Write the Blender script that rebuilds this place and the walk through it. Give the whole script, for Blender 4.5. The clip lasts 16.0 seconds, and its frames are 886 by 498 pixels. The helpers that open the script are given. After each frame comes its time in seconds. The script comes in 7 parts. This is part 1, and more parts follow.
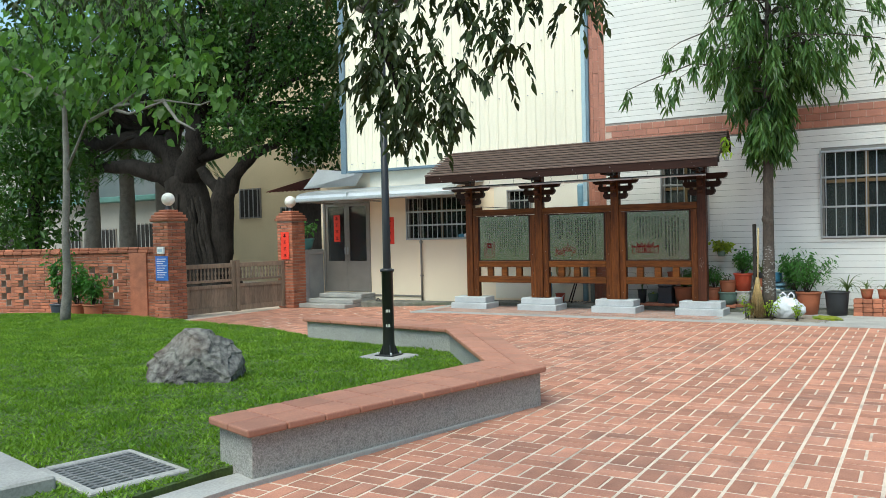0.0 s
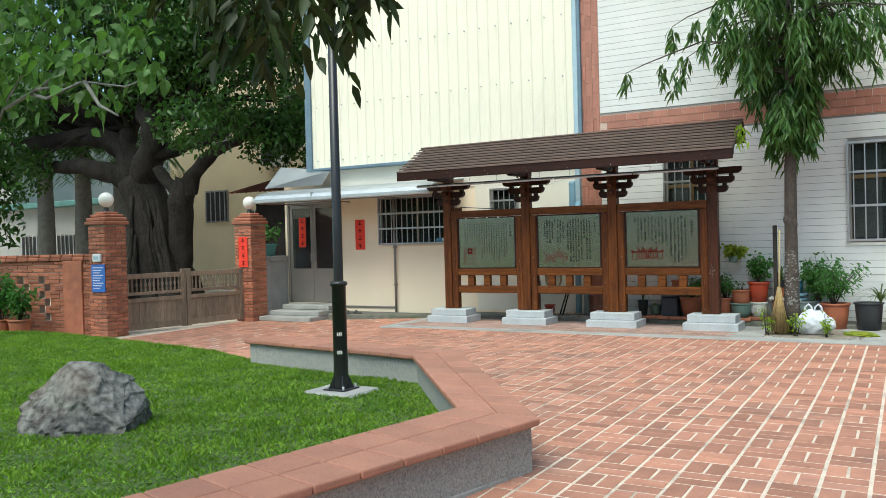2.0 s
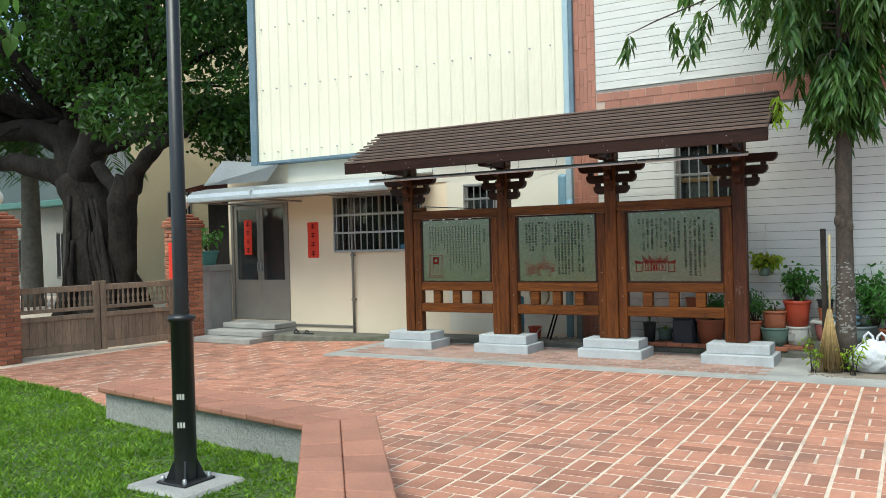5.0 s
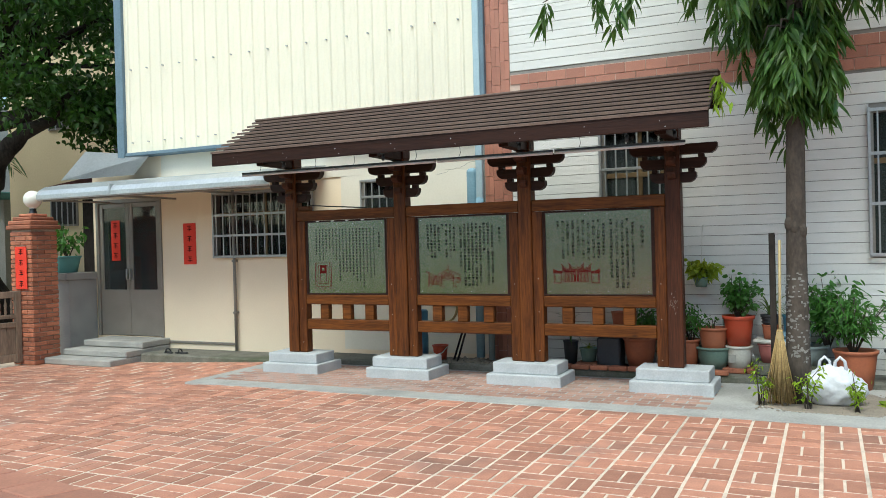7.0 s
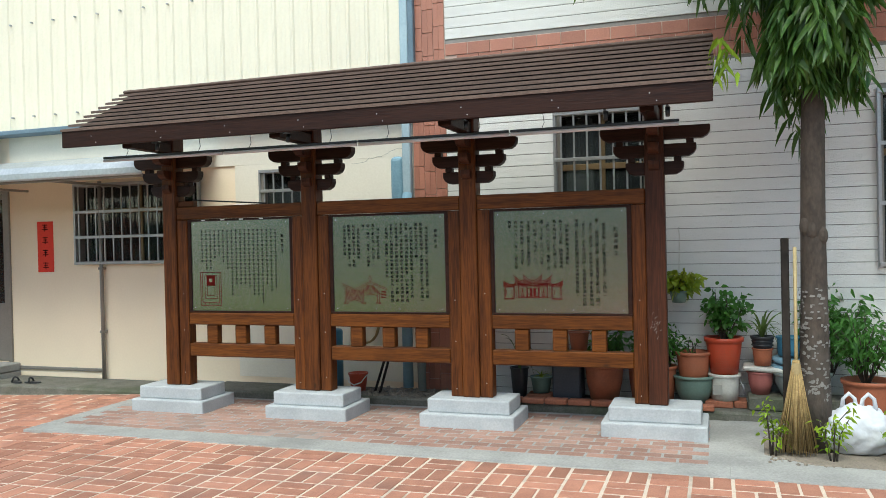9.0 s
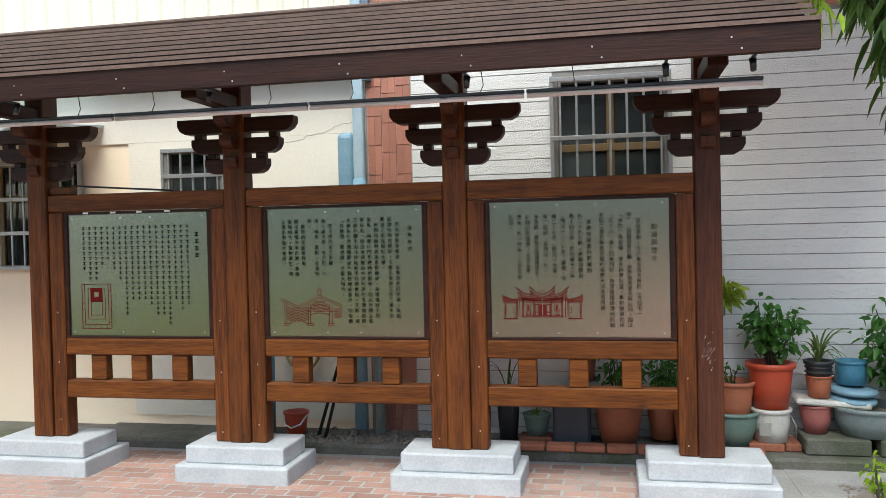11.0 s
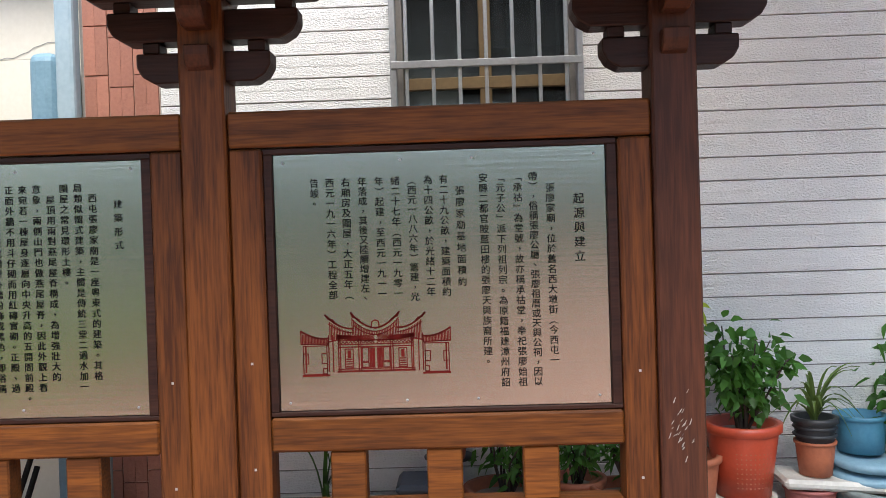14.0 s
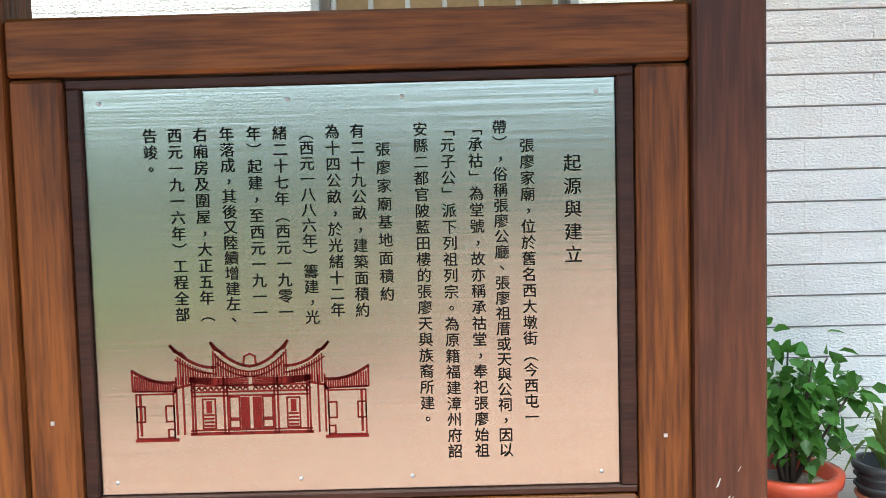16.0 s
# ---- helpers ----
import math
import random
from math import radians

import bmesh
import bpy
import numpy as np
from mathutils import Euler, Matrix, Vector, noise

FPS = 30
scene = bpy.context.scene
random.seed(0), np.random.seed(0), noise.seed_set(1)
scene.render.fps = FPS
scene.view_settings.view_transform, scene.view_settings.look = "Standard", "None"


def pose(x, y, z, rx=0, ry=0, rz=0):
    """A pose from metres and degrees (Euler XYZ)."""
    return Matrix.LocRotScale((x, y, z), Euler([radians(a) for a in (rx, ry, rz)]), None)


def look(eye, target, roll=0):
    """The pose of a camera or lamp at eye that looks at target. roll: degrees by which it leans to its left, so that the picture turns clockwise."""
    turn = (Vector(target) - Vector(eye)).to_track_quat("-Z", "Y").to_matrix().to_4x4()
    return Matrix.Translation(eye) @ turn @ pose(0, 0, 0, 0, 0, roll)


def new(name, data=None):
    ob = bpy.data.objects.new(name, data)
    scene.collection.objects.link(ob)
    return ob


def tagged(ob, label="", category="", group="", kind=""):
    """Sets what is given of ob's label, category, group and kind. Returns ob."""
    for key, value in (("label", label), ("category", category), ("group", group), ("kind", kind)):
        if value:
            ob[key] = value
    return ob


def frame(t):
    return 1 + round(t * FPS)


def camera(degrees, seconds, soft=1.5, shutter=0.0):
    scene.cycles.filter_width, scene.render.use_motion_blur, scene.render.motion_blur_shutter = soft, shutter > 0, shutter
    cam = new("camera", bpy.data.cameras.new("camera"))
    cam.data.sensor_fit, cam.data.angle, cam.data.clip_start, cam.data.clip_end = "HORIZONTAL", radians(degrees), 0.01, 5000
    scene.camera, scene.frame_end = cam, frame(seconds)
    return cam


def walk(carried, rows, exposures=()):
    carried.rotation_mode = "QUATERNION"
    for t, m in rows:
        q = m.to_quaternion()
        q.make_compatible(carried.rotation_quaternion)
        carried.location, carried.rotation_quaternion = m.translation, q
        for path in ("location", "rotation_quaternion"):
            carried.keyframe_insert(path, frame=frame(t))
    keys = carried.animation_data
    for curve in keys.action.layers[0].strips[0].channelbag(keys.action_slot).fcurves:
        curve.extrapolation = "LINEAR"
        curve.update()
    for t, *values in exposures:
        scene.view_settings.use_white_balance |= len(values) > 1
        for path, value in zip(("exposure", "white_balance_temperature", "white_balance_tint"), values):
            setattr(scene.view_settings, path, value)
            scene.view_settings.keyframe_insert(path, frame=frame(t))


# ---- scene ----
cam = camera(57.1, 16.0, 0.8)
PATH = [
    (0, (-0.418, -0.128, 1.551), (-1.452, 1.584, 1.517), -1.3),
    (0.5, (-0.631, 0.343, 1.538), (-1.656, 2.06, 1.508), -1.4),
    (1, (-0.874, 0.764, 1.529), (-1.89, 2.487, 1.502), -1.4),
    (1.5, (-1.06, 1.172, 1.531), (-2.069, 2.899, 1.507), -1.4),
    (2, (-1.261, 1.658, 1.543), (-2.264, 3.388, 1.519), -1.5),
    (2.5, (-1.491, 2.13, 1.551), (-2.488, 3.864, 1.53), -1.5),
    (3, (-1.606, 2.62, 1.556), (-2.599, 4.356, 1.537), -1.6),
    (3.2, (-1.669, 2.796, 1.56), (-2.658, 4.534, 1.542), -1.6),
    (5.3, (-2.167, 4.729, 1.572), (-3.182, 6.453, 1.558), -1.5),
    (5.5, (-2.218, 4.914, 1.576), (-3.22, 6.645, 1.563), -1.6),
    (6, (-2.319, 5.376, 1.569), (-3.281, 7.13, 1.555), -1.6),
    (6.5, (-2.414, 5.78, 1.598), (-3.324, 7.561, 1.581), -1.6),
    (7, (-2.53, 6.243, 1.618), (-3.394, 8.048, 1.6), -1.5),
    (7.5, (-2.724, 6.661, 1.616), (-3.559, 8.478, 1.594), -1.4),
    (8, (-2.986, 7.119, 1.606), (-3.778, 8.955, 1.587), -1.3),
    (8.5, (-3.239, 7.564, 1.638), (-3.969, 9.426, 1.618), -1.3),
    (9, (-3.495, 7.905, 1.662), (-4.142, 9.797, 1.64), -1.3),
    (9.2, (-3.614, 8.035, 1.656), (-4.218, 9.942, 1.633), -1.3),
    (11.5, (-4.797, 9.898, 1.706), (-5.15, 11.866, 1.665), -1.4),
    (12, (-4.905, 10.267, 1.68), (-5.173, 12.249, 1.636), -1.6),
    (12.5, (-4.908, 10.715, 1.659), (-5.079, 12.707, 1.624), -1.8),
    (13, (-4.896, 11.173, 1.634), (-4.996, 13.17, 1.607), -1.9),
    (13.5, (-4.802, 11.646, 1.606), (-4.854, 13.645, 1.586), -1.9),
    (14, (-4.756, 12.051, 1.595), (-4.798, 14.051, 1.569), -1.8),
    (14.5, (-4.713, 12.452, 1.603), (-4.743, 14.452, 1.589), -1.7),
    (15, (-4.649, 12.776, 1.604), (-4.672, 14.776, 1.574), -1.9),
    (15.5, (-4.65, 13.015, 1.633), (-4.673, 15.013, 1.549), -1.6),
    (16, (-4.62, 13.104, 1.646), (-4.627, 15.101, 1.526), -1.5),
]
walk(cam, [(t, look(eye, target, roll)) for t, eye, target, roll in PATH],
     exposures=[(0.0, 1.0, 6450, -6), (9.0, 1.0, 6500, -3), (12.0, 1.42, 6550, 6), (14.0, 1.58, 6550, 8), (15.2, 1.95, 6500, 7), (16.0, 2.3, 6350, -2)])

# ---- light ----
world = bpy.data.worlds.new("sky")
scene.world = world
world.use_nodes = True
wn = world.node_tree
sky = wn.nodes.new("ShaderNodeTexSky")
sky.sky_type, sky.sun_disc = "NISHITA", False
sky.sun_elevation, sky.sun_rotation = radians(57), radians(200)
sky.air_density, sky.dust_density, sky.ozone_density = 1.0, 2.0, 1.5
wn.links.new(sky.outputs[0], wn.nodes["Background"].inputs[0])
wn.nodes["Background"].inputs[1].default_value = 0.125
sun_data = bpy.data.lights.new("sun", "SUN")
sun_data.energy, sun_data.angle, sun_data.color = 1.45, radians(32), (1.0, 0.985, 0.96)
sun = new("sun", sun_data)
sun.matrix_world = look((-4, -7, 20), (-6, 6, 0))


# ---- materials ----
def mat(name, c1, c2=None, rough=0.7, scale=6.0, fine=60.0, bump=0.15, metal=0.0, rand=0.0, stain=0.0, stain_col=(0.05, 0.045, 0.04), stretch=(1, 1, 1), alpha_spec=0.5, sharp=0.28):
    """A surface of two blended tones with grain, stains and fine relief, laid out in world metres."""
    m = bpy.data.materials.new(name)
    m.use_nodes = True
    nt = m.node_tree
    n, l = nt.nodes, nt.links
    b = n["Principled BSDF"]
    c2 = c2 or tuple(v * 0.75 for v in c1)
    geo = n.new("ShaderNodeNewGeometry")
    mp = n.new("ShaderNodeVectorMath")
    mp.operation = "MULTIPLY"
    mp.inputs[1].default_value = stretch
    l.new(geo.outputs["Position"], mp.inputs[0])
    big, small = n.new("ShaderNodeTexNoise"), n.new("ShaderNodeTexNoise")
    big.inputs["Scale"].default_value, big.inputs["Detail"].default_value = scale, 4
    small.inputs["Scale"].default_value, small.inputs["Detail"].default_value = fine, 3
    for t in (big, small):
        l.new(mp.outputs[0], t.inputs["Vector"])
    mean = n.new("ShaderNodeMath")
    mean.operation = "ADD"
    l.new(big.outputs["Fac"], mean.inputs[0])
    l.new(small.outputs["Fac"], mean.inputs[1])
    ramp = n.new("ShaderNodeMapRange")
    ramp.inputs[1].default_value, ramp.inputs[2].default_value = 1 - sharp, 1 + sharp
    l.new(mean.outputs[0], ramp.inputs[0])
    mix = n.new("ShaderNodeMix")
    mix.data_type = "RGBA"
    mix.inputs[6].default_value, mix.inputs[7].default_value = (*c1, 1), (*c2, 1)
    l.new(ramp.outputs[0], mix.inputs[0])
    col = mix.outputs[2]
    if stain:
        st = n.new("ShaderNodeTexNoise")
        st.inputs["Scale"].default_value, st.inputs["Detail"].default_value = scale * 0.25, 6
        l.new(geo.outputs["Position"], st.inputs["Vector"])
        r2 = n.new("ShaderNodeMapRange")
        r2.inputs[1].default_value, r2.inputs[2].default_value, r2.inputs[4].default_value = 0.52, 0.72, stain
        l.new(st.outputs["Fac"], r2.inputs[0])
        m2 = n.new("ShaderNodeMix")
        m2.data_type = "RGBA"
        m2.inputs[7].default_value = (*stain_col, 1)
        l.new(r2.outputs[0], m2.inputs[0])
        l.new(col, m2.inputs[6])
        col = m2.outputs[2]
    if rand:
        oi = n.new("ShaderNodeObjectInfo")
        add = n.new("ShaderNodeMath")
        add.operation = "ADD"
        l.new(oi.outputs["Random"], add.inputs[0])
        l.new(geo.outputs["Random Per Island"], add.inputs[1])
        fr = n.new("ShaderNodeMath")
        fr.operation = "FRACT"
        l.new(add.outputs[0], fr.inputs[0])
        r3 = n.new("ShaderNodeMapRange")
        r3.inputs[3].default_value, r3.inputs[4].default_value = 1 - rand, 1 + rand
        l.new(fr.outputs[0], r3.inputs[0])
        hs = n.new("ShaderNodeHueSaturation")
        l.new(r3.outputs[0], hs.inputs["Value"])
        l.new(col, hs.inputs["Color"])
        col = hs.outputs[0]
    l.new(col, b.inputs["Base Color"])
    b.inputs["Roughness"].default_value = rough
    b.inputs["Metallic"].default_value = metal
    b.inputs["Specular IOR Level"].default_value = alpha_spec
    if bump:
        bp = n.new("ShaderNodeBump")
        bp.inputs["Strength"].default_value, bp.inputs["Distance"].default_value = bump, 0.01
        l.new(mean.outputs[0], bp.inputs["Height"])
        l.new(bp.outputs[0], b.inputs["Normal"])
    return m


def leaf_mat(name, c1, c2, rough=0.45, through_light=0.25):
    m = mat(name, c1, c2, rough, scale=3.0, fine=25.0, bump=0.0, rand=0.5, alpha_spec=0.28)
    n, l = m.node_tree.nodes, m.node_tree.links
    b, out = n["Principled BSDF"], n["Material Output"]
    tr = n.new("ShaderNodeBsdfTranslucent")
    tr.inputs[0].default_value = (c1[0] * 1.6, c1[1] * 1.8, c1[2] * 0.9, 1)
    mx = n.new("ShaderNodeMixShader")
    mx.inputs[0].default_value = through_light
    l.new(b.outputs[0], mx.inputs[1])
    l.new(tr.outputs[0], mx.inputs[2])
    l.new(mx.outputs[0], out.inputs[0])
    return m


def add_knots(m, along):
    """Dark oval knots and drawn-out rings, laid along the grain."""
    n, l = m.node_tree.nodes, m.node_tree.links
    b = n["Principled BSDF"]
    src = b.inputs["Base Color"].links[0].from_socket
    geo, mp, vo = n.new("ShaderNodeNewGeometry"), n.new("ShaderNodeVectorMath"), n.new("ShaderNodeTexVoronoi")
    mp.operation = "MULTIPLY"
    mp.inputs[1].default_value = {"x": (0.45, 1, 1), "y": (1, 0.45, 1), "z": (1, 1, 0.45)}[along]
    vo.inputs["Scale"].default_value = 5.0
    l.new(geo.outputs["Position"], mp.inputs[0])
    l.new(mp.outputs[0], vo.inputs["Vector"])
    r = n.new("ShaderNodeMapRange")
    r.inputs[1].default_value, r.inputs[2].default_value, r.inputs[3].default_value, r.inputs[4].default_value = 0.03, 0.09, 0.75, 0.0
    l.new(vo.outputs["Distance"], r.inputs[0])
    mx = n.new("ShaderNodeMix")
    mx.data_type = "RGBA"
    mx.inputs[7].default_value = (0.03, 0.012, 0.006, 1)
    l.new(r.outputs[0], mx.inputs[0])
    l.new(src, mx.inputs[6])
    l.new(mx.outputs[2], b.inputs["Base Color"])
    return m


def wood_mat(name, c1, c2, along="z", rough=0.45):
    st = {"x": (0.06, 1, 1), "y": (1, 0.06, 1), "z": (1, 1, 0.06)}[along]
    return add_knots(mat(name, c1, c2, rough, scale=16.0, fine=110.0, bump=0.18, stretch=st, rand=0.12, sharp=0.2, alpha_spec=0.22, stain=0.3, stain_col=tuple(v * 0.6 for v in c2)), along)


def glass_mat(name, tint, rough=0.03):
    m = bpy.data.materials.new(name)
    m.use_nodes = True
    b = m.node_tree.nodes["Principled BSDF"]
    b.inputs["Base Color"].default_value = (*tint, 1)
    b.inputs["Roughness"].default_value = rough
    b.inputs["Transmission Weight"].default_value = 0.9
    b.inputs["IOR"].default_value = 1.45
    return m


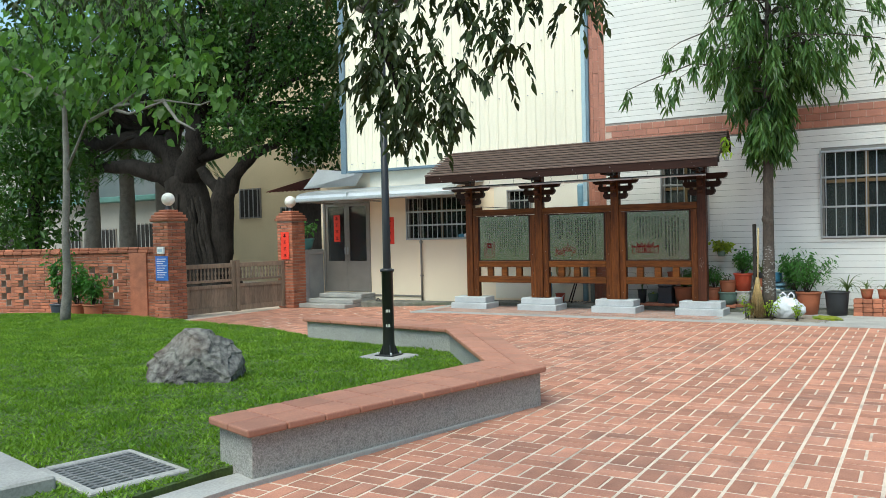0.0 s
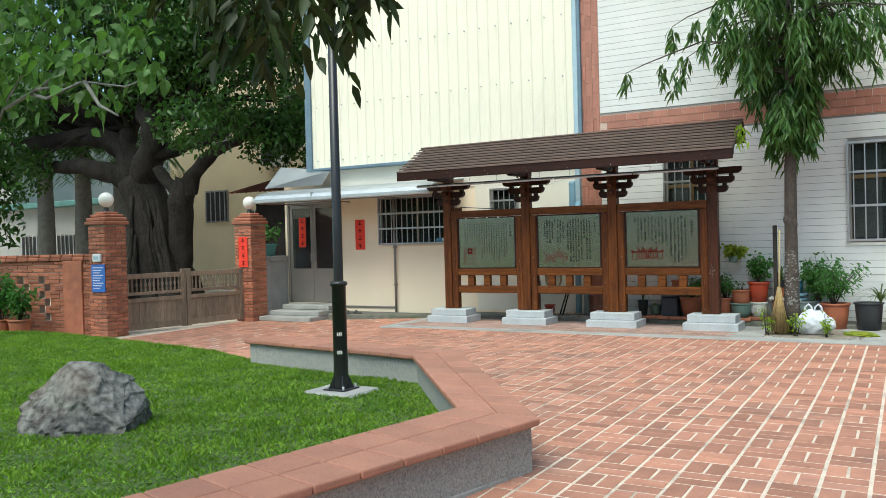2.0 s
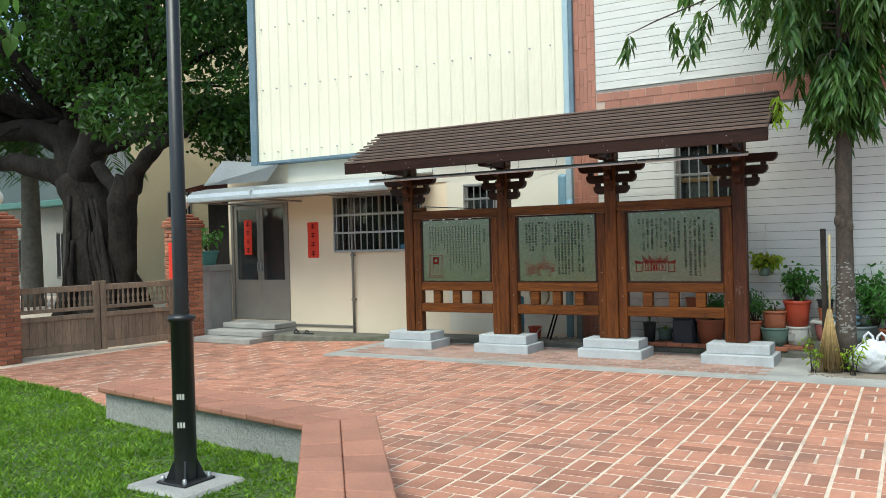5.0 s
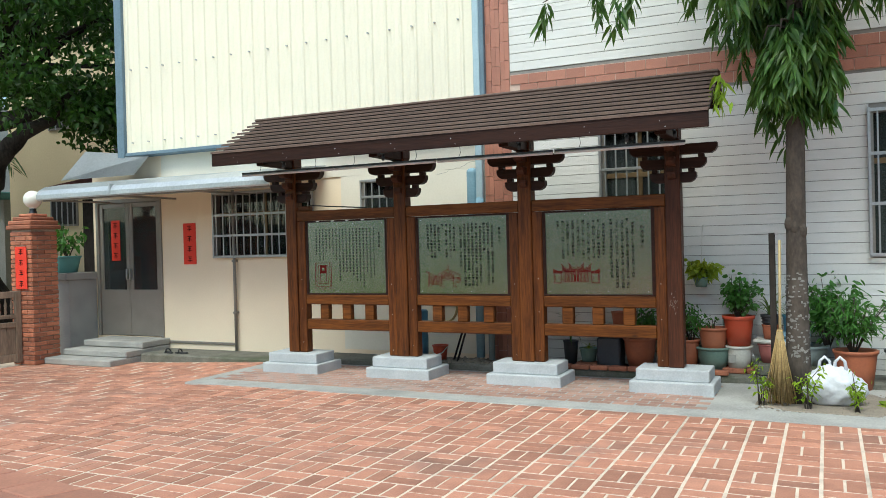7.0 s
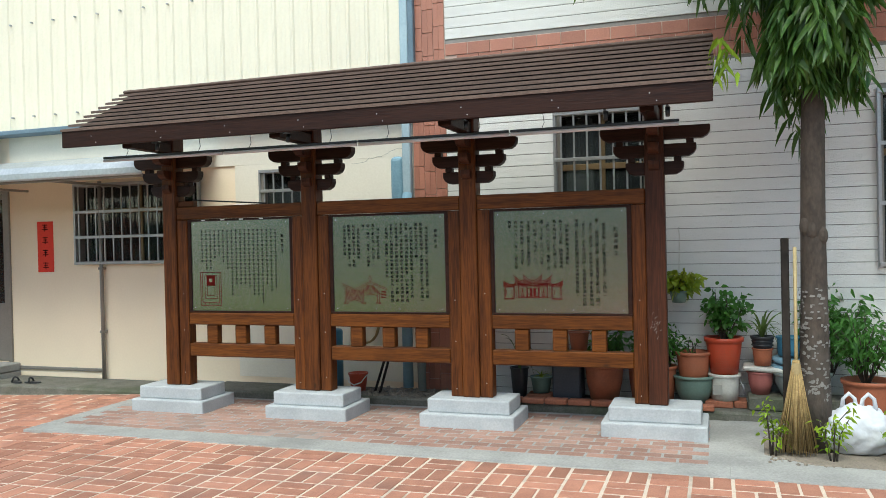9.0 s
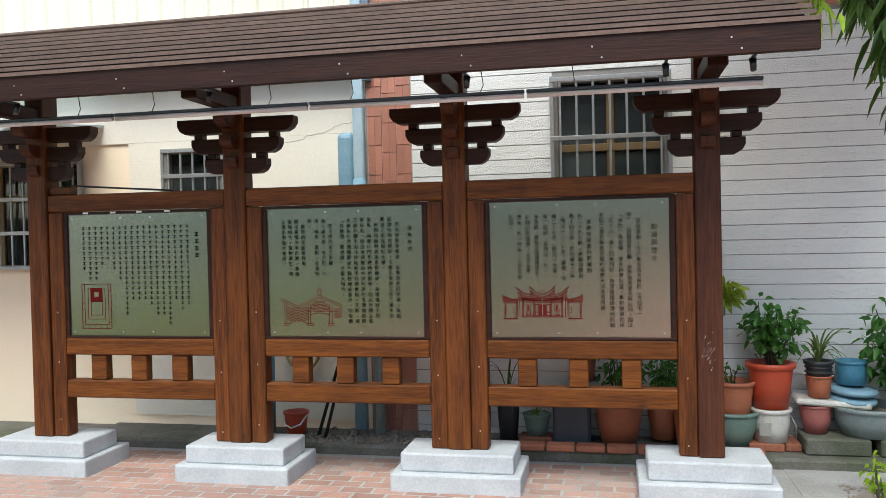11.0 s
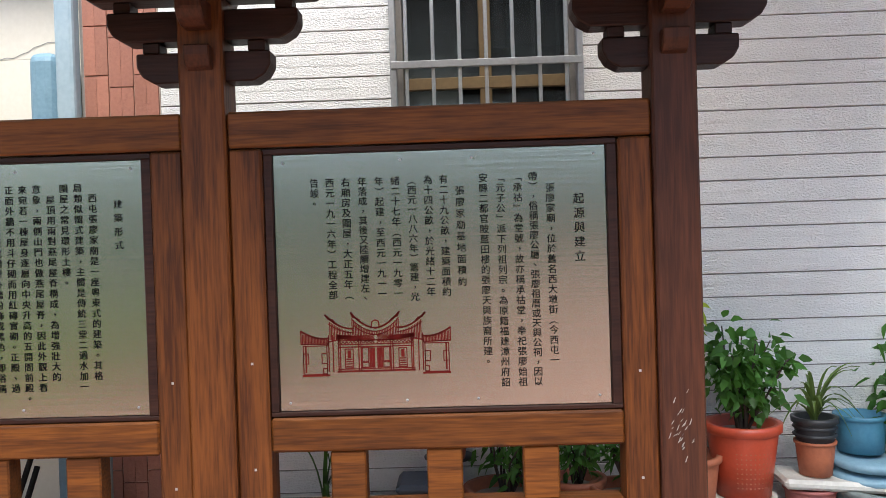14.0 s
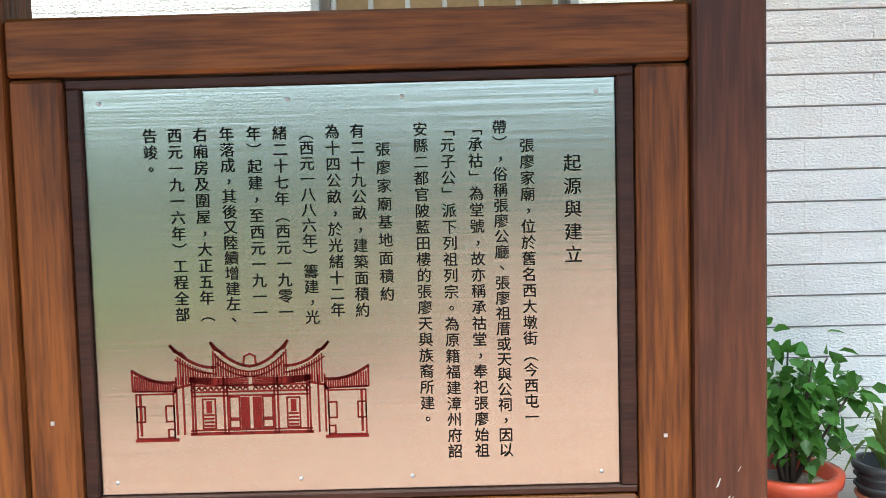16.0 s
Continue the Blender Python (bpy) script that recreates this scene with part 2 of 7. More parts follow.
M = {
    "paver": mat("paver", (0.50, 0.235, 0.155), (0.35, 0.155, 0.105), 0.75, 5, 90, 0.25, rand=0.25, stain=0.45, stain_col=(0.20, 0.14, 0.12)),
    "paver_dusty": mat("paver_dusty", (0.40, 0.25, 0.20), (0.30, 0.165, 0.125), 0.85, 3, 70, 0.25, rand=0.2, stain=0.75, stain_col=(0.36, 0.33, 0.30)),
    "lichen": mat("lichen", (0.27, 0.265, 0.245), (0.19, 0.185, 0.17), 0.9, 20, 60, 0.2),
    "mortar": mat("mortar", (0.74, 0.62, 0.51), (0.58, 0.48, 0.39), 0.9, 8, 80, 0.3, stain=0.6, stain_col=(0.2, 0.16, 0.13)),
    "concrete": mat("concrete", (0.42, 0.41, 0.39), (0.29, 0.285, 0.27), 0.9, 3, 60, 0.3, stain=0.5, stain_col=(0.15, 0.15, 0.14)),
    "mossy": mat("mossy", (0.19, 0.18, 0.155), (0.10, 0.10, 0.08), 0.95, 5, 60, 0.5, stain=0.7, stain_col=(0.06, 0.075, 0.035)),
    "grate_iron": mat("grate_iron", (0.20, 0.20, 0.20), (0.12, 0.12, 0.12), 0.7, 6, 60, 0.2, stain=0.3),
    "base_paint": mat("base_paint", (0.49, 0.51, 0.525), (0.38, 0.40, 0.42), 0.75, 5, 70, 0.25, stain=0.25, stain_col=(0.32, 0.32, 0.32)),
    "terrazzo": mat("terrazzo", (0.50, 0.49, 0.46), (0.20, 0.20, 0.185), 0.85, 70, 190, 0.6, stain=0.3, stain_col=(0.12, 0.12, 0.11)),
    "bench_tile": mat("bench_tile", (0.42, 0.19, 0.125), (0.33, 0.145, 0.10), 0.6, 4, 60, 0.12, rand=0.12, stain=0.25, stain_col=(0.22, 0.12, 0.09)),
    "grass": leaf_mat("grass", (0.19, 0.31, 0.026), (0.045, 0.11, 0.012), 0.55),
    "soil": mat("soil", (0.08, 0.13, 0.03), (0.05, 0.075, 0.022), 0.95, 6, 60, 0.5),
    "dirt": mat("dirt", (0.30, 0.25, 0.20), (0.19, 0.16, 0.13), 0.95, 6, 70, 0.6),
    "rock": mat("rock", (0.24, 0.23, 0.21), (0.04, 0.038, 0.04), 0.85, 3.0, 18, 0.6, stain=0.85, stain_col=(0.17, 0.095, 0.05), sharp=0.2),
    "black_paint": mat("black_paint", (0.022, 0.022, 0.024), (0.015, 0.015, 0.016), 0.35, 4, 60, 0.08),
    "wood_v": wood_mat("wood_v", (0.142, 0.044, 0.010), (0.055, 0.016, 0.005), "z", 0.5),
    "wood_h": wood_mat("wood_h", (0.165, 0.053, 0.010), (0.070, 0.021, 0.005), "x", 0.5),
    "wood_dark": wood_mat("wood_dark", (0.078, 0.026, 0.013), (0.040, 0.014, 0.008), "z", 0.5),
    # Dark stained timber, with the shade under the roof put into its colour
    "wood_dark_shade_h": wood_mat("wood_dark_shade_h", (0.036, 0.013, 0.008), (0.018, 0.006, 0.004), "x", 0.5),
    "shingle": mat("shingle", (0.15, 0.098, 0.078), (0.095, 0.062, 0.050), 0.8, 5, 50, 0.25, rand=0.10),
    "white_tile": mat("white_tile", (0.80, 0.79, 0.76), (0.74, 0.73, 0.70), 0.42, 1.5, 75, 0.9, rand=0.012, stretch=(1, 1, 1.8)),
    "grout": mat("grout", (0.30, 0.285, 0.265), (0.24, 0.225, 0.21), 0.9, 6, 60, 0.2),
    "red_tile": mat("red_tile", (0.44, 0.19, 0.13), (0.36, 0.15, 0.105), 0.5, 4, 60, 0.35, rand=0.12),
    "red_grout": mat("red_grout", (0.62, 0.48, 0.40), (0.54, 0.41, 0.34), 0.9),
    "cream": mat("cream", (0.89, 0.755, 0.57), (0.85, 0.715, 0.54), 0.8, 1.2, 40, 0.15, stain=0.12, stain_col=(0.5, 0.42, 0.3)),
    "pale_wall": mat("pale_wall", (0.82, 0.77, 0.66), (0.77, 0.72, 0.61), 0.8, 1.5, 40, 0.2, stain=0.15, stain_col=(0.5, 0.46, 0.4)),
    "metal_sheet": mat("metal_sheet", (0.85, 0.79, 0.64), (0.80, 0.74, 0.60), 0.45, 1.0, 30, 0.05, stain=0.12, stain_col=(0.55, 0.53, 0.42)),
    "blue_trim": mat("blue_trim", (0.16, 0.23, 0.29), (0.11, 0.17, 0.22), 0.55, 3, 40, 0.1),
    "zinc": mat("zinc", (0.55, 0.58, 0.60), (0.42, 0.45, 0.47), 0.4, 2, 30, 0.1, metal=0.6, stain=0.3, stain_col=(0.4, 0.4, 0.4)),
    "alu": mat("alu", (0.30, 0.27, 0.24), (0.24, 0.22, 0.20), 0.4, 4, 50, 0.05, metal=0.3),
    "steel": mat("steel", (0.50, 0.50, 0.50), (0.40, 0.40, 0.41), 0.38, 4, 50, 0.05, metal=0.7),
    # Near-black stands in for shade in rooms, drain and far windows
    "painted_shade": mat("painted_shade", (0.03, 0.027, 0.024), (0.015, 0.014, 0.013), 0.8),
    "brick": mat("brick", (0.46, 0.17, 0.095), (0.30, 0.105, 0.06), 0.85, 6, 70, 0.4, rand=0.28, stain=0.3, stain_col=(0.16, 0.09, 0.07)),
    "brick_mortar": mat("brick_mortar", (0.46, 0.37, 0.31), (0.34, 0.27, 0.22), 0.95, 8, 70, 0.4),
    "gate_wood": mat("gate_wood", (0.30, 0.215, 0.15), (0.17, 0.125, 0.09), 0.8, 10, 60, 0.3, rand=0.15, stretch=(1, 1, 0.15)),
    "red_paper": mat("red_paper", (0.80, 0.045, 0.02), (0.72, 0.035, 0.018), 0.6, 4, 40, 0.05),
    "black_ink": mat("black_ink", (0.006, 0.006, 0.006), None, 0.9, bump=0, alpha_spec=0.05),
    "red_ink": mat("red_ink", (0.14, 0.012, 0.010), None, 0.8, bump=0, alpha_spec=0.08),
    # This tint darkens the rooms behind the panes, in place of indoor shade
    "glass": glass_mat("glass", (0.22, 0.25, 0.26)),
    "teal": mat("teal", (0.12, 0.33, 0.31), (0.09, 0.26, 0.25), 0.5, bump=0.05),
    "terracotta": mat("terracotta", (0.42, 0.13, 0.06), (0.33, 0.10, 0.05), 0.6, 8, 60, 0.15, stain=0.3, stain_col=(0.3, 0.16, 0.1)),
    "red_plastic": mat("red_plastic", (0.52, 0.07, 0.03), (0.44, 0.06, 0.025), 0.4, 8, 60, 0.05),
    "pink_plastic": mat("pink_plastic", (0.40, 0.13, 0.11), (0.34, 0.11, 0.10), 0.6, 8, 60, 0.1),
    "green_tub": mat("green_tub", (0.16, 0.24, 0.20), (0.12, 0.19, 0.16), 0.55, 8, 60, 0.1),
    "grey_tub": mat("grey_tub", (0.24, 0.29, 0.28), (0.19, 0.23, 0.23), 0.55, 8, 60, 0.1),
    "dark_plastic": mat("dark_plastic", (0.03, 0.032, 0.036), (0.022, 0.023, 0.026), 0.5, 8, 60, 0.1),
    "bin_plastic": mat("bin_plastic", (0.06, 0.07, 0.09), (0.045, 0.055, 0.07), 0.5, 8, 60, 0.1),
    "white_plastic": mat("white_plastic", (0.68, 0.66, 0.60), (0.55, 0.53, 0.48), 0.5, 6, 50, 0.1, stain=0.35, stain_col=(0.35, 0.31, 0.25)),
    "bag": mat("bag", (0.66, 0.68, 0.72), (0.55, 0.57, 0.62), 0.5, 9, 30, 0.3),
    "sky_plastic": mat("sky_plastic", (0.24, 0.40, 0.50), (0.19, 0.33, 0.42), 0.5, 8, 60, 0.1),
    "blue_plastic": mat("blue_plastic", (0.07, 0.24, 0.36), (0.05, 0.19, 0.30), 0.45, 8, 60, 0.1),
    "pipe_blue": mat("pipe_blue", (0.42, 0.54, 0.60), (0.34, 0.46, 0.53), 0.5, 5, 40, 0.15, stain=0.3, stain_col=(0.3, 0.33, 0.33)),
    "blue_sign": mat("blue_sign", (0.05, 0.17, 0.55), (0.04, 0.14, 0.48), 0.45, bump=0.02),
    "white_paint": mat("white_paint", (0.78, 0.78, 0.76), (0.72, 0.72, 0.70), 0.5, bump=0.05),
    "broom": mat("broom", (0.42, 0.30, 0.13), (0.28, 0.19, 0.08), 0.85, 20, 80, 0.3, rand=0.3),
    "bamboo": mat("bamboo", (0.46, 0.36, 0.18), (0.36, 0.27, 0.13), 0.6, 8, 60, 0.1),
    "bark": mat("bark", (0.085, 0.066, 0.052), (0.040, 0.031, 0.025), 0.9, 9, 40, 0.8, stretch=(1, 1, 0.5), stain=0.3, stain_col=(0.20, 0.18, 0.16)),
    # Dark bark, with the deep shade under the banyan crown put into its colour
    "bark_dark_shade": mat("bark_dark_shade", (0.036, 0.030, 0.026), (0.012, 0.010, 0.009), 0.95, 4, 24, 1.0, stretch=(1, 1, 0.4), stain=0.4, stain_col=(0.07, 0.062, 0.055), alpha_spec=0.2),
    # Green of the unseen added walls, picked for the plates' reflections
    "reflected_green": mat("reflected_green", (0.16, 0.24, 0.11), (0.06, 0.11, 0.04), 0.8, 0.5, 6, 0.5),
    "bark_pale": mat("bark_pale", (0.21, 0.20, 0.175), (0.12, 0.11, 0.10), 0.9, 6, 30, 0.5, stain=0.4, stain_col=(0.12, 0.11, 0.1)),
    "leaf_mast": leaf_mat("leaf_mast", (0.095, 0.170, 0.038), (0.022, 0.066, 0.020), 0.35, 0.25),
    "leaf_young": leaf_mat("leaf_young", (0.26, 0.36, 0.03), (0.16, 0.27, 0.025), 0.4, 0.35),
    # Deep and pale greens also carry shaded and sunlit leaves of the banyan
    "leaf_banyan": leaf_mat("leaf_banyan", (0.052, 0.120, 0.018), (0.010, 0.028, 0.006), 0.4, 0.2),
    "leaf_broad": leaf_mat("leaf_broad", (0.100, 0.190, 0.045), (0.045, 0.095, 0.022), 0.45, 0.35),
    # Dark green carries the shaded undersides of leaves lit from behind
    "leaf_backlit": leaf_mat("leaf_backlit", (0.035, 0.055, 0.014), (0.020, 0.034, 0.010), 0.5, 0.2),
    "leaf_pot": leaf_mat("leaf_pot", (0.075, 0.19, 0.04), (0.045, 0.12, 0.025), 0.4, 0.3),
    "leaf_strap": leaf_mat("leaf_strap", (0.12, 0.17, 0.05), (0.075, 0.115, 0.035), 0.4, 0.3),
    "leaf_croton": leaf_mat("leaf_croton", (0.35, 0.36, 0.04), (0.12, 0.22, 0.03), 0.4, 0.3),
    "yellow_wall": mat("yellow_wall", (0.66, 0.55, 0.36), (0.58, 0.48, 0.31), 0.85, 0.8, 20, 0.1, stain=0.3, stain_col=(0.4, 0.33, 0.24)),
    "green_roof": mat("green_roof", (0.10, 0.23, 0.20), (0.07, 0.17, 0.15), 0.6, 2, 20, 0.1),
    "red_roof": mat("red_roof", (0.24, 0.075, 0.055), (0.16, 0.05, 0.04), 0.7, 4, 20, 0.2),
    "far_pale": mat("far_pale", (0.36, 0.35, 0.32), (0.28, 0.275, 0.25), 0.85, 1, 20, 0.1),
    "bronze": mat("bronze", (0.23, 0.155, 0.075), (0.18, 0.12, 0.06), 0.45, 4, 40, 0.05, metal=0.4),
    "tube_white": mat("tube_white", (0.62, 0.56, 0.55), (0.55, 0.5, 0.49), 0.4, bump=0.0),
    "globe": mat("globe", (0.82, 0.80, 0.74), (0.76, 0.74, 0.68), 0.35, bump=0),
}


def brushed_mat():
    m = mat("brushed_steel", (0.52, 0.515, 0.46), (0.47, 0.465, 0.415), 0.27, 2.0, 90.0, 0.035, metal=1.0, stretch=(0.02, 1, 1))
    b = m.node_tree.nodes["Principled BSDF"]
    b.inputs["Anisotropic"].default_value = 0.6
    return m


M["plate"] = brushed_mat()


# ---- mesh helpers ----
def bm_box(bm, x0, x1, y0, y1, z0, z1, m=None):
    vs = [bm.verts.new(Vector(p)) for p in ((x0, y0, z0), (x1, y0, z0), (x1, y1, z0), (x0, y1, z0), (x0, y0, z1), (x1, y0, z1), (x1, y1, z1), (x0, y1, z1))]
    if m is not None:
        for v in vs:
            v.co = m @ v.co
    for f in ((3, 2, 1, 0), (4, 5, 6, 7), (0, 1, 5, 4), (1, 2, 6, 5), (2, 3, 7, 6), (3, 0, 4, 7)):
        bm.faces.new([vs[i] for i in f])
    return vs


def box(x0, x1, y0, y1, z0, z1, bev=0.0, m=None, seg=1):
    bm = bmesh.new()
    bm_box(bm, x0, x1, y0, y1, z0, z1, m)
    if bev:
        bmesh.ops.bevel(bm, geom=bm.edges[:], offset=bev, segments=seg, affect="EDGES", profile=0.5)
    return bm


def prism(points, z0, z1, bev=0.0):
    """An upright prism over a counter-clockwise outline in x, y."""
    bm = bmesh.new()
    lo = [bm.verts.new((x, y, z0)) for x, y in points]
    hi = [bm.verts.new((x, y, z1)) for x, y in points]
    n = len(points)
    bm.faces.new(lo[::-1])
    bm.faces.new(hi)
    for i in range(n):
        bm.faces.new((lo[i], lo[(i + 1) % n], hi[(i + 1) % n], hi[i]))
    if bev:
        bmesh.ops.bevel(bm, geom=bm.edges[:], offset=bev, segments=2, affect="EDGES", profile=0.5)
    return bm


def lathe(profile, n=20, at=(0, 0, 0), bm=None):
    """A turned shape from (radius, height) pairs."""
    bm = bm or bmesh.new()
    rings = []
    for r, z in profile:
        if r < 1e-5:
            rings.append([bm.verts.new((at[0], at[1], at[2] + z))])
        else:
            rings.append([bm.verts.new((at[0] + r * math.cos(2 * math.pi * i / n), at[1] + r * math.sin(2 * math.pi * i / n), at[2] + z)) for i in range(n)])
    for a, b in zip(rings, rings[1:]):
        for i in range(n):
            j = (i + 1) % n
            if len(a) == 1 and len(b) > 1:
                bm.faces.new((a[0], b[j], b[i]))
            elif len(b) == 1 and len(a) > 1:
                bm.faces.new((a[i], a[j], b[0]))
            elif len(a) > 1:
                bm.faces.new((a[i], a[j], b[j], b[i]))
    for f in bm.faces:
        f.smooth = True
    return bm


def tube(points, radii, n=8, bm=None):
    """A tapering round limb along points."""
    bm = bm or bmesh.new()
    points = [Vector(p) for p in points]
    rings, side = [], None
    for i, p in enumerate(points):
        d = (points[min(i + 1, len(points) - 1)] - points[max(i - 1, 0)]).normalized()
        if side is None:
            side = d.orthogonal().normalized()
        side = (side - d * side.dot(d)).normalized()
        up = d.cross(side)
        r = radii[i] if hasattr(radii, "__len__") else radii
        rings.append([bm.verts.new(p + (side * math.cos(2 * math.pi * k / n) + up * math.sin(2 * math.pi * k / n)) * r) for k in range(n)])
    for a, b in zip(rings, rings[1:]):
        for k in range(n):
            f = bm.faces.new((a[k], a[(k + 1) % n], b[(k + 1) % n], b[k]))
            f.smooth = True
    bm.faces.new(rings[0][::-1])
    bm.faces.new(rings[-1])
    return bm


def part(name, bm, material, parent=None, label="", category="", kind="", group=""):
    me = bpy.data.meshes.new(name)
    bmesh.ops.recalc_face_normals(bm, faces=bm.faces[:])
    bm.to_mesh(me)
    bm.free()
    me.materials.append(material)
    ob = new(name, me)
    if parent is not None:
        ob.parent = parent
    return tagged(ob, label, category, group, kind)


def thing(name, label, category, group="", kind="", at=(0, 0, 0)):
    ob = new(name)
    ob.empty_display_size = 0.1
    ob.location = at
    return tagged(ob, label, category, group, kind)


def smooth01(v):
    v = max(0.0, min(1.0, v))
    return v * v * (3 - 2 * v)


def gz(x, y):
    """Height of the paved ground: level by the boards, falling gently towards the gate."""
    return -0.14 * smooth01((-8.5 - x) / 4.5)


# ---- ground ----
def sheet(xs, ys, zf):
    bm = bmesh.new()
    grid = [[bm.verts.new((x, y, zf(x, y))) for x in xs] for y in ys]
    for a, b in zip(grid, grid[1:]):
        for i in range(len(xs) - 1):
            bm.faces.new((a[i], a[i + 1], b[i + 1], b[i]))
    return bm


def spread(a, b, step):
    n = max(1, round((b - a) / step))
    return [a + (b - a) * i / n for i in range(n + 1)]


far = [-600, -120, -50]
part("ground", sheet(far + spread(-30, 12, 0.6) + [40, 120, 600], [-600, -100, -30] + spread(-12, 24, 0.6) + [50, 120, 600], lambda x, y: gz(x, y) - 0.0035),
     M["mortar"], None, "pale mortar bed under the red brick paving", "ground", "structure")

INNER = [(-4.637, 3.729), (-4.074, 6.65), (-5.76, 8.73), (-8.52, 9.17)]
OUTER = [(-4.095, 3.551), (-3.395, 6.545), (-5.478, 9.206), (-8.46, 9.65)]
SEAT = 0.36
LAWN = [(-4.80, -4.0), (-4.42, 3.6), (-3.75, 6.55), (-5.62, 8.95), (-8.5, 9.4), (-9.9, 9.95), (-12.6, 10.45), (-15.0, 10.75), (-19.0, 9.9), (-19.5, -4.0)]
part("lawn", prism(LAWN, -0.2, 0.06), M["soil"], None, "dark soil under the mown lawn inside the low wall", "lawn", "", "structure")

# ---- the low seat wall round the lawn ----
seat_wall = thing("seat_wall", "low exposed-aggregate seat wall with a red tile coping", "seat wall")


def lerp2(a, b, t):
    return (a[0] + (b[0] - a[0]) * t, a[1] + (b[1] - a[1]) * t)


for i in range(3):
    a, b, c, d = INNER[i], INNER[i + 1], OUTER[i + 1], OUTER[i]
    ins = [lerp2(a, d, 0.10), lerp2(b, c, 0.10), lerp2(b, c, 0.90), lerp2(a, d, 0.90)]
    if i == 0:
        ins[0], ins[3] = lerp2(ins[0], ins[1], 0.02), lerp2(ins[3], ins[2], 0.02)
    if i == 2:
        ins[1], ins[2] = lerp2(ins[1], ins[0], 0.02), lerp2(ins[2], ins[3], 0.02)
    part("wall_run", prism(ins[::-1], -0.1, SEAT - 0.05, 0.008), M["terrazzo"], seat_wall, "grey exposed-aggregate concrete")
    length = math.dist(a, b)
    n = max(2, round(length / 0.31))
    for k in range(n):
        g = 0.004 / length
        q = [lerp2(a, b, k / n + g), lerp2(a, b, (k + 1) / n - g), lerp2(d, c, (k + 1) / n - g), lerp2(d, c, k / n + g)]
        m0, m1 = lerp2(q[0], q[3], 0.5), lerp2(q[1], q[2], 0.5)
        e = 0.006
        for half in ((q[0], q[1], lerp2(m1, q[1], e), lerp2(m0, q[0], e)), (lerp2(m0, q[3], e), lerp2(m1, q[2], e), q[2], q[3])):
            part("coping_tile", prism(list(half)[::-1], SEAT - 0.05, SEAT, 0.012), M["bench_tile"], seat_wall)

# ---- buildings ----
TILE_Y, HOUSE_Y, METAL_Y = 16.05, 16.30, 16.10


def wall_with_holes(name, x0, x1, z0, z1, y0, y1, holes, material, label, category="wall"):
    """A wall along x, with openings (x0, x1, z0, z1) that go through it."""
    xs = sorted({x0, x1, *[h[0] for h in holes], *[h[1] for h in holes]})
    bm = bmesh.new()
    for a, b in zip(xs, xs[1:]):
        spans = sorted((h[2], h[3]) for h in holes if h[0] <= a and h[1] >= b)
        z = z0
        for lo, hi in spans:
            if lo > z:
                bm_box(bm, a, b, y0, y1, z, lo)
            z = hi
        if z < z1:
            bm_box(bm, a, b, y0, y1, z, z1)
    bmesh.ops.remove_doubles(bm, verts=bm.verts[:], dist=0.0005)
    return part(name, bm, material, None, label, category, "structure")


W1 = (-11.32, -9.45, 1.45, 2.48)
W2 = (-5.05, -4.155, 1.33, 2.92)
W3 = (-2.16, -0.70, 1.33, 2.92)
SMALL = (-8.60, -8.00, 2.05, 2.53)
DOOR = (-13.92, -12.44, 0.17, 2.47)
wall_with_holes("wall_tiled", -6.60, 8.0, -0.15, 9.0, TILE_Y, TILE_Y + 0.3, [W2, W3], M["grout"], "grey grout bed of the white tiled building wall")
wall_with_holes("wall_house", -14.0, -6.60, -0.3, 3.22, HOUSE_Y, HOUSE_Y + 0.25, [W1, SMALL, DOOR], M["cream"], "cream-yellow painted house wall behind the notice boards")
wall_with_holes("wall_house_upper", -12.4, -6.62, 2.60, 3.14, HOUSE_Y - 0.02, HOUSE_Y - 0.002, [], M["pale_wall"], "pale off-white strip of wall under the metal sheets")
wall_with_holes("wall_house_side", -8.95, -6.62, 0.10, 2.598, HOUSE_Y - 0.02, HOUSE_Y - 0.002, [SMALL], M["pale_wall"], "pale plastered wall with a hairline crack")
# rooms behind the openings, closed, their indoor shade put into near-black walls
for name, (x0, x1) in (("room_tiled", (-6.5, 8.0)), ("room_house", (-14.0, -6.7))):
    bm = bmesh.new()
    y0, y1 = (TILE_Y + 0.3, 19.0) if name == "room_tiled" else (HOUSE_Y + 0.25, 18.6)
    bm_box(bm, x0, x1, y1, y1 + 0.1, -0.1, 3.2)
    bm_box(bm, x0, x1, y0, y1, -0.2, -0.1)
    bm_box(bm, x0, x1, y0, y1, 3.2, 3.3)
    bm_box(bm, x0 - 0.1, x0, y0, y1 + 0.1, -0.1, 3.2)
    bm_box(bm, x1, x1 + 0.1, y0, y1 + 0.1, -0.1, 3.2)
    part(name, bm, M["painted_shade"], None, "plain room behind the openings, painted near-black for indoor shade", "room", "structure")

bm = bmesh.new()
xL, xR = -12.95, -6.72
pts, x = [(xL, METAL_Y)], xL + 0.05
k = 0
while x < xR - 0.12:
    tall = 0.017 if k % 2 == 0 else 0.005
    pts += [(x, METAL_Y), (x + 0.018, METAL_Y - tall), (x + 0.045, METAL_Y - tall), (x + 0.063, METAL_Y)]
    x, k = x + 0.115, k + 1
pts.append((xR, METAL_Y))
lo = [bm.verts.new((x, y, 3.20)) for x, y in pts]
hi = [bm.verts.new((x, y, 9.0)) for x, y in pts]
for i in range(len(lo) - 1):
    bm.faces.new((lo[i], lo[i + 1], hi[i + 1], hi[i]))
